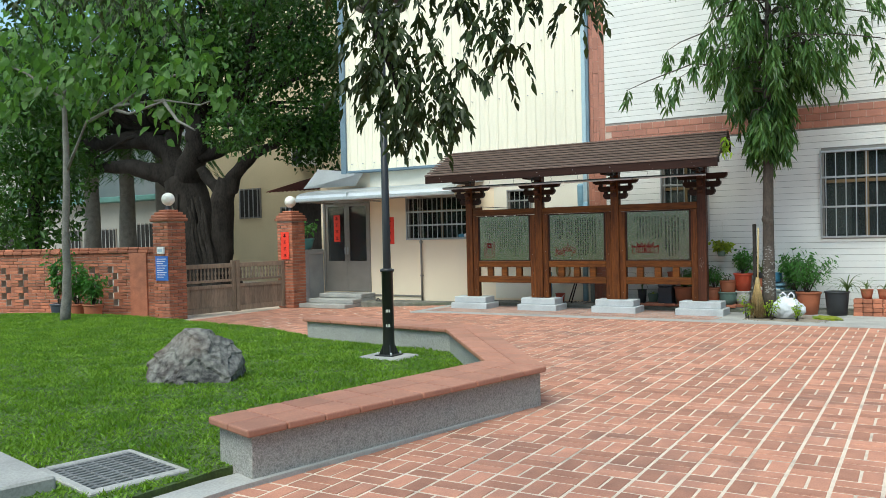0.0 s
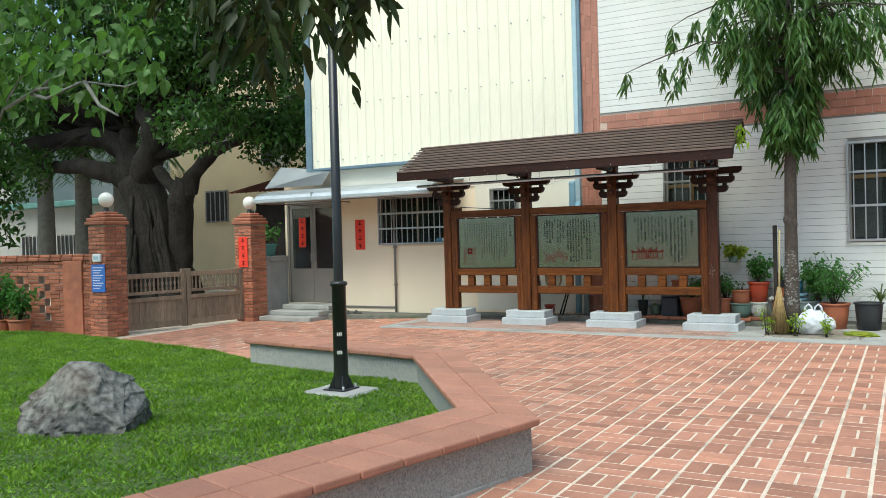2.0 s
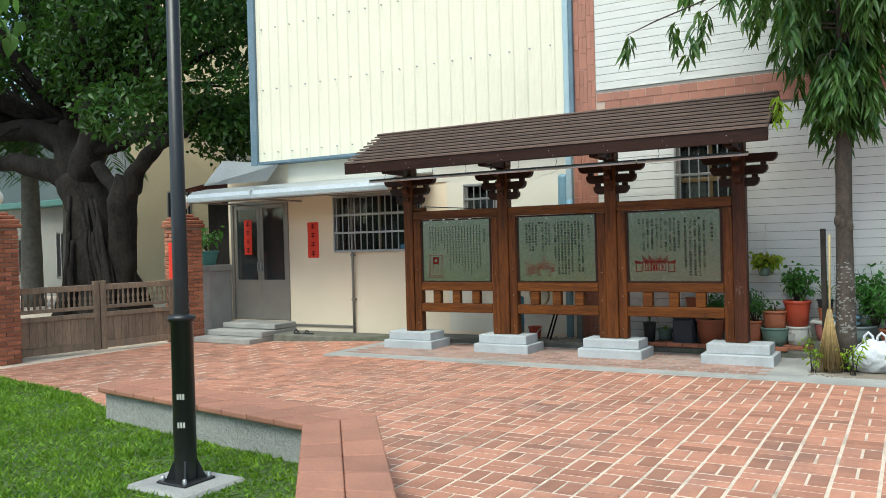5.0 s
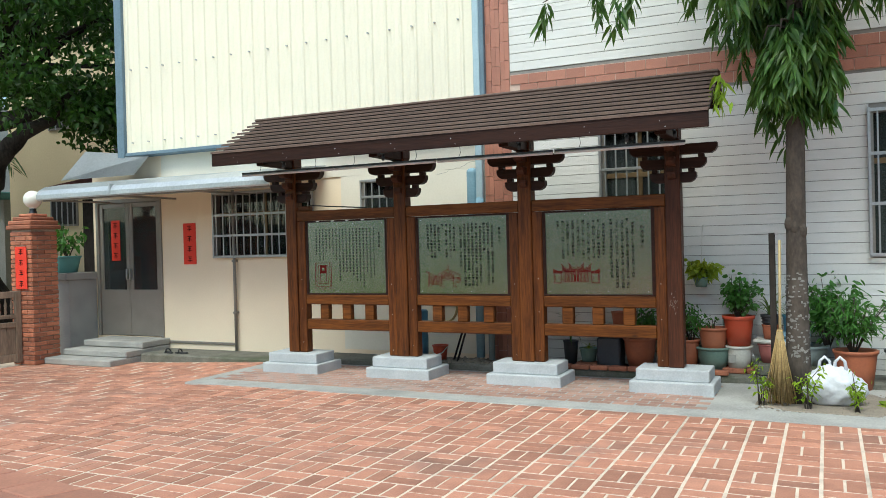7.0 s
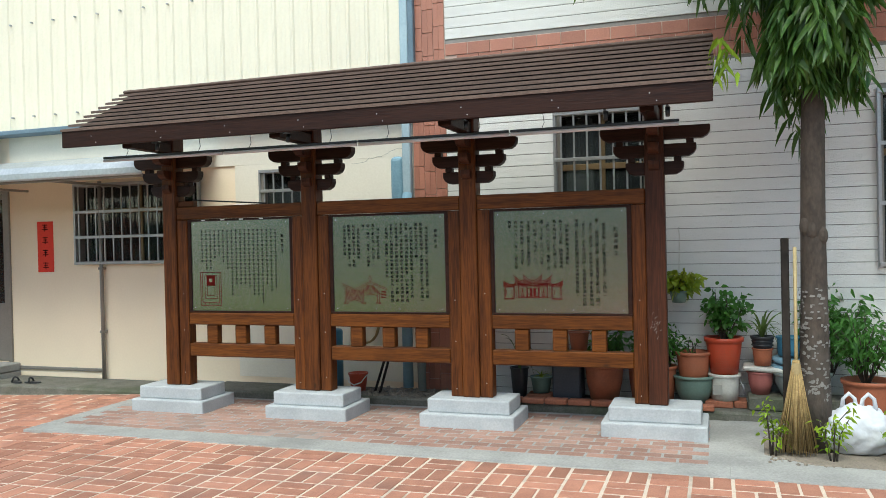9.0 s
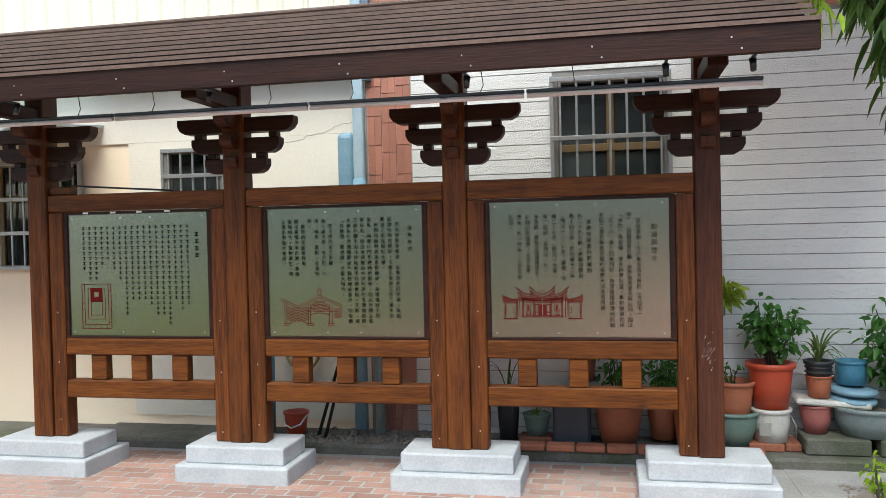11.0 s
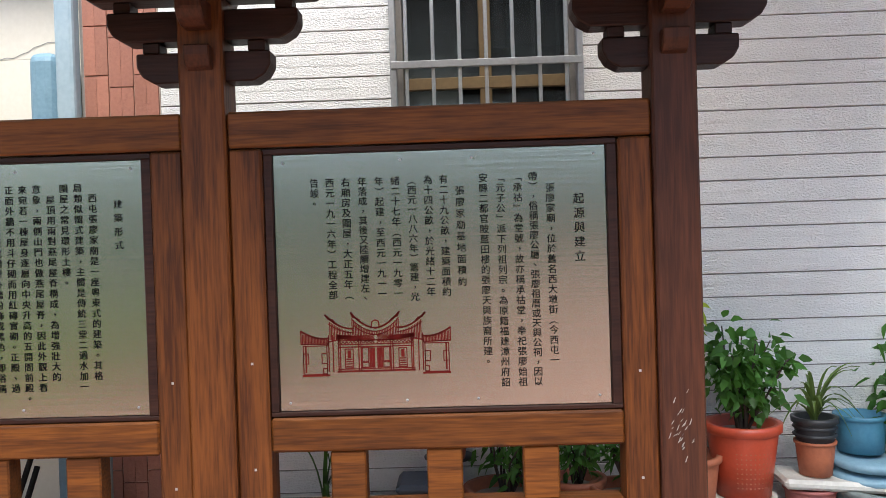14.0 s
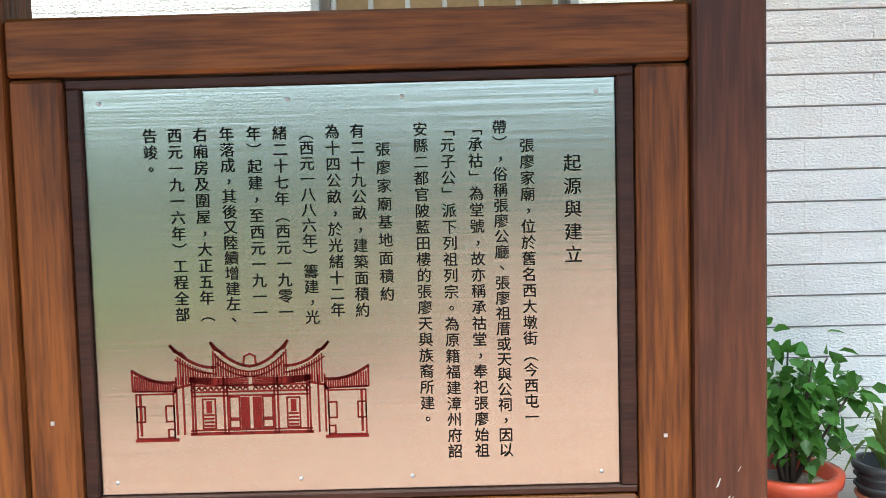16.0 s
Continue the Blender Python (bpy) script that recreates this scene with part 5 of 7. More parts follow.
bm = prism([(-4.62, 1.0), (-4.36, 1.0), (-4.12, 3.45), (-3.49, 6.45), (-3.54, 6.72), (-3.64, 6.66), (-3.74, 6.40), (-4.38, 3.45)], -0.03, 0.03, 0.01)
part("kerb_strip", bm, M["concrete"], None, "flush concrete strip at the foot of the seat wall", "kerb", "structure")


# ---- leaf clouds ----
def leaf_mesh(name, pos, axis, length, width, material, parent, seed=0, fold=0.25, droop=0.15, label=""):
    """Many pointed leaves, each folded along its rib, as one crown."""
    g = np.random.default_rng(seed)
    n = len(pos)
    axis = axis / np.linalg.norm(axis, axis=1, keepdims=True)
    ref = g.normal(size=(n, 3))
    side = np.cross(axis, ref)
    side /= np.linalg.norm(side, axis=1, keepdims=True)
    nor = np.cross(side, axis)
    nor *= np.where(nor[:, 2:3] < 0, -1, 1)
    L = (length * g.uniform(0.7, 1.25, n))[:, None]
    W = (width * g.uniform(0.75, 1.2, n))[:, None]
    down = np.array([[0, 0, -1.0]])
    p0 = pos
    p1 = pos + axis * L * 0.30 + down * L * droop * 0.1
    p2 = pos + axis * L * 0.68 + down * L * droop * 0.45
    p3 = pos + axis * L + down * L * droop
    vs = np.stack([p0, p1 + side * W * 0.5 + nor * W * fold, p1, p1 - side * W * 0.5 + nor * W * fold, p2 + side * W * 0.36 + nor * W * fold, p2, p2 - side * W * 0.36 + nor * W * fold, p3], 1).reshape(-1, 3)
    base = np.arange(n) * 8
    f3 = np.array([[0, 2, 1], [0, 3, 2], [4, 5, 7], [5, 6, 7]])
    f4 = np.array([[1, 2, 5, 4], [2, 3, 6, 5]])
    fs = (base[:, None, None] + f3[None]).reshape(-1, 3).tolist() + (base[:, None, None] + f4[None]).reshape(-1, 4).tolist()
    me = bpy.data.meshes.new(name)
    me.from_pydata(vs.tolist(), [], fs)
    me.polygons.foreach_set("use_smooth", [True] * len(me.polygons))
    me.materials.append(material)
    ob = new(name, me)
    ob.parent = parent
    return tagged(ob, label)


def clumps(g, centres, radii, per, squash=1.0):
    """Points in fuzzy balls, denser towards the outside of each."""
    out = []
    for c, r in zip(centres, radii):
        d = g.normal(size=(per, 3))
        d /= np.linalg.norm(d, axis=1, keepdims=True)
        k = r * g.uniform(0.25, 1.0, (per, 1)) ** 0.5
        out.append(np.array(c) + d * k * np.array([1, 1, squash]))
    return np.concatenate(out)


# ---- mast tree by the shelter: drooping narrow leaves ----
mast = thing("mast_tree", "slender mast tree with long drooping dark green leaves", "tree")
trunk_pts = [(-2.845, 14.62, -0.02), (-2.845, 14.62, 0.5), (-2.84, 14.61, 1.2), (-2.84, 14.62, 1.7), (-2.83, 14.62, 2.4), (-2.81, 14.63, 3.4), (-2.80, 14.62, 4.6), (-2.78, 14.62, 6.4)]
bm = tube(trunk_pts, [0.135, 0.108, 0.094, 0.088, 0.084, 0.076, 0.064, 0.03], 14)
part("trunk", bm, M["bark"], mast)
for x, y, z in ((-2.895, 14.575, 1.70), (-2.785, 14.575, 1.63), (-2.85, 14.558, 1.67)):
    bm = bmesh.new()
    bmesh.ops.create_icosphere(bm, subdivisions=2, radius=0.045)
    bmesh.ops.scale(bm, verts=bm.verts[:], vec=(1.0, 1.0, 1.7))
    part("knot", shift(bm, x, y, z), M["bark"], mast)
g = np.random.default_rng(5)
pos, axs = [], []
rng = random.Random(8)
limbs = []
for k in range(120):
    z = rng.uniform(2.98, 7.0)
    most = 0.26 + 0.32 * (z - 3.1) if z < 4.1 else min(1.4, 0.85 + 1.2 * (z - 4.1))
    limbs.append((z, rng.uniform(0, 2 * math.pi), most * rng.uniform(0.35, 1.0), (0.45, 0.8, 1.0)))
limbs += [(4.25, radians(180), 2.45, (0.55, 0.78, 1.0)), (4.35, radians(184), 1.45, (0.6, 1.0)), (4.9, radians(178), 1.7, (0.6, 0.8, 1.0)), (4.5, radians(-2), 2.0, (0.8, 1.0)), (5.4, radians(-12), 2.1, (0.7, 0.85, 1.0)), (5.0, radians(8), 1.8, (0.8, 1.0)), (4.5, radians(-40), 1.5, (0.6, 1.0))]
for z, a, reach, knots in limbs:
    t0 = Vector((-2.83, 14.62, z))
    out = Vector((math.cos(a), math.sin(a), 0))
    if out.y > 0:
        reach = min(reach, 0.95 / max(out.y, 0.3))
    pts = [t0, t0 + out * reach * 0.5 + Vector((0, 0, 0.10 * reach)), t0 + out * reach * 0.85 + Vector((0, 0, 0.02)), t0 + out * reach + Vector((0, 0, -0.10))]
    part("branch", tube(pts, [0.018, 0.013, 0.009, 0.005], 5), M["bark"], mast)
    for f in knots:
        top = t0 + out * reach * f + Vector((rng.gauss(0, 0.06), rng.gauss(0, 0.06), 0.08 * math.sin(f * 3) - 0.08 * f))
        drop = rng.uniform(0.25, 0.62)
        lean = Vector((out.x * 0.25 + rng.gauss(0, 0.12), out.y * 0.25 + rng.gauss(0, 0.12), -1.0))
        for i in range(26):
            h = rng.random()
            turn = rng.uniform(0, 2 * math.pi)
            pos.append(top + lean * drop * h + Vector((rng.gauss(0, 0.025), rng.gauss(0, 0.025), 0)))
            axs.append((math.cos(turn) * 0.55 + out.x * 0.15, math.sin(turn) * 0.55 + out.y * 0.15, -0.9 + rng.gauss(0, 0.2)))
leaf_mesh("crown", np.array([tuple(p) for p in pos]), np.array(axs), 0.19, 0.044, M["leaf_mast"], mast, 6, 0.2, 0.25)
pos, axs = [], []
for i in range(34):
    pos.append((-3.47 + rng.gauss(0, 0.035), 14.35 + rng.gauss(0, 0.04), 3.16 - rng.random() * 0.32))
    axs.append((rng.gauss(0, 0.5), rng.gauss(0, 0.5), -1))
leaf_mesh("young_leaves", np.array(pos), np.array(axs), 0.13, 0.03, M["leaf_young"], mast, 7, 0.2, 0.2, "bright yellow-green young leaves")
rng = random.Random(19)
bm = bmesh.new()
for i in range(210):
    z, a = rng.uniform(0.35, 1.25), rng.uniform(math.pi * 0.9, math.pi * 2.1)
    r = 0.101 + 0.004
    w, h = rng.uniform(0.006, 0.024), rng.uniform(0.004, 0.015)
    c = Vector((-2.842 + r * math.cos(a), 14.615 + r * math.sin(a), z))
    s = Vector((-math.sin(a), math.cos(a), 0))
    bm.faces.new([bm.verts.new(c + s * u * w + Vector((0, 0, v * h))) for u, v in ((-1, -0.6), (0.2, -1), (1, -0.3), (0.7, 0.8), (-0.6, 1))])
part("lichen", bm, M["lichen"], mast, "pale lichen patches")

# ---- banyan behind the gate ----
banyan = thing("banyan_tree", "huge old banyan with a dense crown and a twisted trunk darkened for its shade", "tree")
BZ = -0.15
by = 18.3


def gnarl(pts, radii, n=14, amp=0.12, seed=0, subdiv=5):
    """A knotty limb: resampled, then pushed about by noise."""
    P, R = [], []
    for i in range(len(pts) - 1):
        for k in range(subdiv):
            f = k / subdiv
            P.append(Vector(pts[i]).lerp(Vector(pts[i + 1]), f))
            R.append(radii[i] + (radii[i + 1] - radii[i]) * f)
    P.append(Vector(pts[-1]))
    R.append(radii[-1])
    P = [p + Vector((noise.noise(p * 0.9 + Vector((seed, 0, 0))), noise.noise(p * 0.9 + Vector((0, seed, 5))), 0)) * amp for p in P]
    bm = tube(P, R, n)
    for v in bm.verts:
        q = v.co * 2.2
        v.co += Vector((noise.noise(q), noise.noise(q + Vector((9, 0, 0))), noise.noise(q + Vector((0, 9, 0))))) * amp
    return bm


for k, (name, pts, radii) in enumerate((
        ("trunk", [(-20.15, by, BZ), (-20.3, by, 0.5), (-20.5, by, 1.3), (-20.9, by, 2.4), (-21.35, by, 3.6)], [1.0, 0.85, 0.72, 0.62, 0.58]),
        ("limb", [(-21.2, by, 3.3), (-20.8, by - 0.2, 4.0), (-20.2, by - 0.3, 4.6), (-20.45, by - 0.3, 5.2), (-20.95, by, 5.7), (-20.7, by, 6.9)], [0.48, 0.44, 0.38, 0.34, 0.30, 0.16]),
        ("limb", [(-21.4, by, 3.5), (-22.0, by, 4.5), (-22.7, by - 0.2, 4.9), (-23.5, by - 0.3, 5.0), (-24.7, by - 0.5, 4.97), (-26.6, by - 0.6, 4.85), (-28.6, by - 0.6, 5.5)], [0.42, 0.36, 0.32, 0.29, 0.26, 0.22, 0.12]),
        ("limb", [(-21.5, by, 3.3), (-22.1, by - 0.3, 3.8), (-23.1, by - 0.6, 4.05), (-24.4, by - 0.8, 4.1), (-26.0, by - 0.9, 4.6)], [0.36, 0.30, 0.25, 0.20, 0.12]),
        ("limb", [(-21.5, by, 3.8), (-21.95, by, 4.5), (-22.0, by + 0.2, 5.2), (-21.6, by + 0.3, 6.0), (-21.1, by + 0.3, 7.0)], [0.36, 0.30, 0.26, 0.22, 0.14]),
        ("limb", [(-20.3, by - 0.2, 4.3), (-19.7, by, 4.4), (-19.1, by, 4.52), (-18.1, by, 4.6), (-16.8, by + 0.2, 5.3)], [0.30, 0.24, 0.20, 0.17, 0.09]),
        ("second_trunk", [(-19.45, by - 0.4, BZ), (-19.4, by - 0.4, 1.0), (-19.25, by - 0.4, 2.0), (-19.15, by - 0.4, 2.8), (-18.95, by - 0.4, 3.35)], [0.46, 0.36, 0.33, 0.36, 0.30]),
        ("limb", [(-19.15, by - 0.4, 2.9), (-19.55, by - 0.5, 3.3), (-19.85, by - 0.5, 3.6), (-20.0, by - 0.5, 3.8)], [0.24, 0.17, 0.15, 0.13]),
        ("limb", [(-18.95, by - 0.4, 3.1), (-18.7, by - 0.4, 3.4), (-18.3, by - 0.4, 3.85), (-17.85, by - 0.4, 4.15), (-17.1, by - 0.4, 4.3), (-16.3, by - 0.4, 4.9)], [0.27, 0.22, 0.18, 0.15, 0.13, 0.06]))):
    # Crown shade on trunk and limbs comes from the bark colour
    part(name, gnarl(pts, radii, 18, 0.09, k), M["bark_dark_shade"], banyan)
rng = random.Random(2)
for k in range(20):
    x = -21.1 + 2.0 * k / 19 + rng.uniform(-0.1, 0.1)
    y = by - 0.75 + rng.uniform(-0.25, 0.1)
    part("aerial_root", gnarl([(x + 0.3 * (x + 20.2) + rng.uniform(-0.25, 0.25), y - 0.15, BZ), (x, y, 0.8), (-20.7 + (x + 20.4) * 0.7, y + 0.22, rng.uniform(1.7, 3.0))], [0.11, 0.075, 0.04], 8, 0.10, k, 4), M["bark_dark_shade"], banyan)
g = np.random.default_rng(21)
cs, rs = [], []
for k in range(150):
    x = g.uniform(-30.0, -14.9)
    top = 11.5 - 0.045 * (x + 21) ** 2
    low = 5.9 + (0.3 if -19.5 < x < -17.5 else 0.0) - (1.6 if x > -17 else 0.0) - 0.2 * (x < -24.5)
    z = g.uniform(low, max(low + 1, top))
    cs.append((x, by + g.uniform(-3.2, 2.6), z))
    rs.append(g.uniform(0.7, 1.35))
for x, y, z, r in ((-15.6, 17.9, 4.3, 0.55), (-16.3, 17.9, 4.7, 0.7), (-15.4, 17.8, 5.2, 0.8), (-17.2, 17.6, 5.1, 0.7), (-24.5, 17, 4.2, 0.7), (-26, 17.5, 3.8, 0.9), (-15.3, 18.2, 6.4, 0.9), (-15.2, 18.2, 7.6, 0.9)):
    cs.append((x, y, z))
    rs.append(r)
P = clumps(g, cs, rs, 400, 0.75)
A = g.normal(size=P.shape) + np.array([0, -0.2, -0.5])
leaf_mesh("crown", P, A, 0.17, 0.085, M["leaf_banyan"], banyan, 22, 0.15, 0.1)
for c, r in list(zip(cs, rs))[::2]:
    a = Vector((-20.8 + (c[0] + 20.8) * 0.35, by, 5.2))
    part("bough", tube([a, a.lerp(Vector(c), 0.5) + Vector((0, 0, 0.3)), Vector(c)], [0.10, 0.06, 0.02], 5), M["bark_dark_shade"], banyan)

# ---- thin pale tree on the lawn with broad leaves ----
thin = thing("young_tree", "thin pale-barked young tree with broad heart-shaped leaves", "tree")
ty = 9.6
part("trunk", gnarl([(-14.9, ty, 0.0), (-14.85, ty, 0.9), (-14.78, ty, 2.0), (-14.74, ty, 3.1), (-14.72, ty, 4.6)], [0.10, 0.075, 0.068, 0.062, 0.04], 10, 0.03), M["bark_pale"], thin)
tw = [[(-14.76, ty, 2.9), (-14.4, ty, 3.4), (-14.0, ty, 3.95), (-13.4, ty - 0.1, 4.3)], [(-14.0, ty, 3.85), (-12.9, ty - 0.2, 4.0), (-11.6, ty - 0.3, 3.95), (-10.6, ty - 0.4, 3.75), (-10.0, ty - 0.4, 3.85)],
      [(-12.9, ty - 0.2, 4.0), (-12.0, ty, 4.4), (-11.2, ty + 0.2, 4.5)], [(-14.72, ty, 4.4), (-13.6, ty - 0.2, 5.2), (-12.2, ty - 0.3, 5.7)], [(-14.72, ty, 4.3), (-15.6, ty - 0.2, 4.9), (-16.6, ty - 0.3, 5.3)],
      [(-11.6, ty - 0.3, 3.95), (-10.9, ty - 0.6, 3.5), (-10.4, ty - 0.7, 3.3)], [(-13.3, ty, 4.0), (-12.2, ty - 0.5, 3.75), (-11.0, ty - 0.8, 3.8)]]
for pts in tw:
    part("branch", tube(pts, [0.034, 0.024, 0.017, 0.012, 0.008][:len(pts)], 6), M["bark_pale"], thin)
rng = random.Random(14)
pos, axs = [], []
for c, r, n in (((-10.1, ty - 0.4, 3.9), 0.22, 14), ((-11.0, ty - 0.2, 4.5), 0.55, 50), ((-12.0, ty - 0.3, 4.3), 0.6, 50), ((-12.6, ty - 0.3, 5.2), 0.9, 90), ((-13.6, ty - 0.3, 4.6), 0.8, 80), ((-11.7, ty - 0.3, 5.6), 0.7, 60),
                ((-14.9, ty - 0.3, 5.0), 0.9, 80), ((-16.3, ty - 0.4, 5.2), 0.9, 80), ((-16.0, ty - 0.4, 4.2), 0.6, 40), ((-13.3, ty - 0.5, 5.9), 0.8, 70), ((-14.8, ty - 0.2, 6.0), 0.9, 60), ((-11.6, ty - 0.2, 3.75), 0.4, 20)):
    for i in range(int(n * 1.7)):
        pos.append((c[0] + rng.gauss(0, r * 0.5), c[1] + rng.gauss(0, r * 0.5), c[2] + rng.gauss(0, r * 0.42)))
        axs.append((rng.gauss(0, 0.6), rng.gauss(-0.2, 0.6), -0.8 + rng.gauss(0, 0.3)))
leaf_mesh("crown", np.array(pos), np.array(axs), 0.19, 0.135, M["leaf_broad"], thin, 15, 0.12, 0.2)

# ---- shade tree beside the path, its boughs hanging over the walk ----
shade = thing("shade_tree", "leafy shade tree on the lawn with drooping boughs, leaves darkened as if backlit", "tree")
part("trunk", gnarl([(-6.6, -1.2, -0.02), (-6.5, -1.1, 1.2), (-6.3, -0.9, 2.4), (-6.0, -0.6, 3.4)], [0.26, 0.21, 0.19, 0.15], 12, 0.06, 3), M["bark"], shade)
boughs = [[(-6.2, -0.8, 2.9), (-5.0, 1.0, 3.9), (-3.9, 2.4, 4.0), (-2.79, 3.11, 2.71), (-2.50, 3.00, 2.17)], [(-6.1, -0.7, 3.2), (-6.4, 1.4, 4.1), (-6.4, 3.6, 4.4), (-6.6, 5.6, 4.5)],
          [(-6.2, -0.8, 2.8), (-7.6, 0.8, 3.6), (-8.8, 2.4, 3.9), (-9.6, 4.0, 4.1)], [(-5.0, 1.0, 3.9), (-4.8, 2.6, 4.2), (-4.6, 4.2, 4.2)], [(-3.9, 2.4, 4.0), (-2.44, 3.20, 3.00), (-1.90, 3.42, 2.75)]]
for pts in boughs:
    part("bough", tube(pts, [0.09, 0.05, 0.035, 0.02, 0.012][:len(pts)], 7), M["bark_dark_shade"], shade)
rng = random.Random(31)
pos, axs = [], []


def spray(a, b, n, spread, hang):
    """Drooping feathered twigs, their leaflets in two rows, scattered between two points."""
    a, b = Vector(a), Vector(b)
    for i in range(int(n * 0.27)):
        p = a.lerp(b, rng.random()) + Vector((rng.gauss(0, spread), rng.gauss(0, spread), rng.gauss(0, spread * 0.7) - rng.random() * hang * 0.6))
        turn = rng.uniform(0, 2 * math.pi)
        out = Vector((math.cos(turn), math.sin(turn), 0))
        side = Vector((-out.y, out.x, 0))
        reach, drop = rng.uniform(0.05, 0.14), rng.uniform(0.06, 0.18)
        for k in range(11):
            f = (k + 1) / 11
            q = p + out * reach * f ** 0.7 + Vector((0, 0, -drop * f * f))
            w = side * (0.8 if k % 2 else -0.8) * (1.1 - f) + out * 0.4
            pos.append(tuple(q))
            axs.append((w.x + rng.gauss(0, 0.2), w.y + rng.gauss(0, 0.2), -0.75 + rng.gauss(0, 0.25)))


spray((-2.65, 3.08, 2.76), (-2.56, 3.02, 2.25), 210, 0.100, 0.10)
spray((-2.59, 3.00, 2.39), (-2.42, 2.99, 2.07), 130, 0.070, 0.12)
spray((-2.81, 2.98, 2.62), (-2.69, 2.94, 2.31), 70, 0.050, 0.10)
spray((-2.50, 3.05, 2.49), (-2.19, 3.13, 2.33), 60, 0.035, 0.06)
spray((-2.38, 3.01, 2.29), (-2.19, 3.06, 2.09), 60, 0.035, 0.10)
spray((-2.35, 3.15, 2.73), (-2.01, 3.23, 2.47), 90, 0.060, 0.10)
spray((-2.12, 3.17, 2.52), (-2.00, 3.18, 2.37), 28, 0.030, 0.08)
spray((-2.17, 3.26, 2.78), (-1.74, 3.51, 2.70), 110, 0.060, 0.06)
spray((-3.15, 3.13, 2.94), (-2.21, 3.46, 2.96), 160, 0.120, 0.10)
for a, b, n in (((-6.4, 1.6, 3.6), (-6.6, 5.4, 4.1), 700), ((-7.5, 1.0, 3.2), (-9.6, 4.2, 3.9), 800), ((-4.9, 1.6, 3.9), (-4.6, 4.4, 4.1), 420), ((-8.6, 4.4, 4.2), (-6.2, 6.4, 4.5), 420), ((-10.4, 3.6, 3.4), (-11.0, 5.4, 4.3), 420), ((-5.6, 3.4, 3.9), (-7.4, 4.0, 4.3), 320)):
    spray(a, b, n, 0.34, 0.35)
# The crown's backlit darkness is in the leaf colour
leaf_mesh("crown", np.array(pos), np.array(axs), 0.052, 0.022, M["leaf_backlit"], shade, 32, 0.2, 0.2)

# ---- far trees that close the place ----
for x, y, h, r, seed in ((-21.0, 12.9, 6.2, 1.7, 12), (-31, 12.5, 7.5, 2.6, 1), (-27.5, 13.2, 4.2, 1.6, 2), (-34, 18, 9, 3.2, 3), (-24.5, 11.8, 3.4, 1.2, 9)):
    ft = thing("leafy_tree", "dense dark green tree beyond the brick wall", "tree")
    part("trunk", gnarl([(x, y, -0.2), (x, y, h * 0.3), (x + 0.2, y, h * 0.6)], [0.25, 0.18, 0.12], 8, 0.06, seed), M["bark_dark_shade"], ft)
    g = np.random.default_rng(100 + seed)
    cs = [(x + g.normal(0, r * 0.45), y + g.normal(0, r * 0.4), g.uniform(h * 0.18, h)) for _ in range(40)]
    P = clumps(g, cs, [r * 0.42] * 40, 150, 0.8)
    leaf_mesh("crown", P, g.normal(size=P.shape) + np.array([0, 0, -0.5]), 0.20, 0.085, M["leaf_banyan"], ft, seed, 0.15, 0.1)


# ---- gate pillars, gate, perforated wall ----
P1, P2 = (-14.55, 11.86), (-14.0, 15.13)


def brick_mesh(w, d, h, bev=0.006):
    bm = box(-w / 2, w / 2, -d / 2, d / 2, -h / 2, h / 2, bev)
    me = bpy.data.meshes.new("brick")
    bm.to_mesh(me)
    bm.free()
    me.materials.append(M["brick"])
    return me


def piece(name, me, parent, m):
    ob = new(name, me)
    ob.parent = parent
    ob.matrix_local = m
    return ob


BR = 0.072
half_brick, header = brick_mesh(0.226, 0.06, 0.060), brick_mesh(0.105, 0.06, 0.060)


def pillar(p, zb, label):
    t = thing("gate_pillar", label, "gate pillar", "gate pillars", at=(p[0], p[1], zb))
    part("core", box(-0.225, 0.225, -0.225, 0.225, 0.0, 2.12), M["brick_mortar"], t)
    for c in range(29):
        z = 0.037 + BR * c
        for face in range(4):
            rot = Matrix.Rotation(radians(90 * face), 4, "Z")
            row = [(-0.120, half_brick), (0.115, half_brick)] if c % 2 == 0 else [(-0.185, header), (-0.003, half_brick), (0.175, header)]
            for x, me in row:
                piece("brick", me, t, rot @ Matrix.Translation((x, -0.212 - 0.002 * ((c + face) % 2), z)))
    for k, (r, z0, z1) in enumerate(((0.285, 2.12, 2.19), (0.262, 2.19, 2.26), (0.215, 2.26, 2.32), (0.15, 2.32, 2.37))):
        part("cap_course", box(-r, r, -r, r, z0 + 0.001, z1, 0.015), M["brick"], t, "red brick cap course")
    part("lamp_neck", lathe([(0.07, 2.37), (0.05, 2.42), (0.05, 2.46)], 14), M["black_paint"], t)
    part("globe", lathe([(0.05, 2.455)] + [(0.14 * math.sin(a), 2.60 - 0.14 * math.cos(a)) for a in [math.pi * (0.12 + 0.88 * i / 14) for i in range(14)]] + [(0, 2.74)], 24), M["globe"], t, "white glass globe")
    return t


pillar(P1, -0.14, "red brick gate pillar with a stepped cap and white globe, carrying notices")
pillar(P2, -0.14, "red brick gate pillar with a stepped cap and white globe, with a red scroll")
red_scroll(0, 0, 0, 0.26, 0.66, pose(P2[0] + 0.03, P2[1] - 0.262, 1.38))
sg = thing("blue_notice", "blue notice sheet with white lines fixed to the pillar", "notice")
part("sheet", box(-0.19, 0.19, -0.008, 0, -0.26, 0.26), M["blue_sign"], sg)
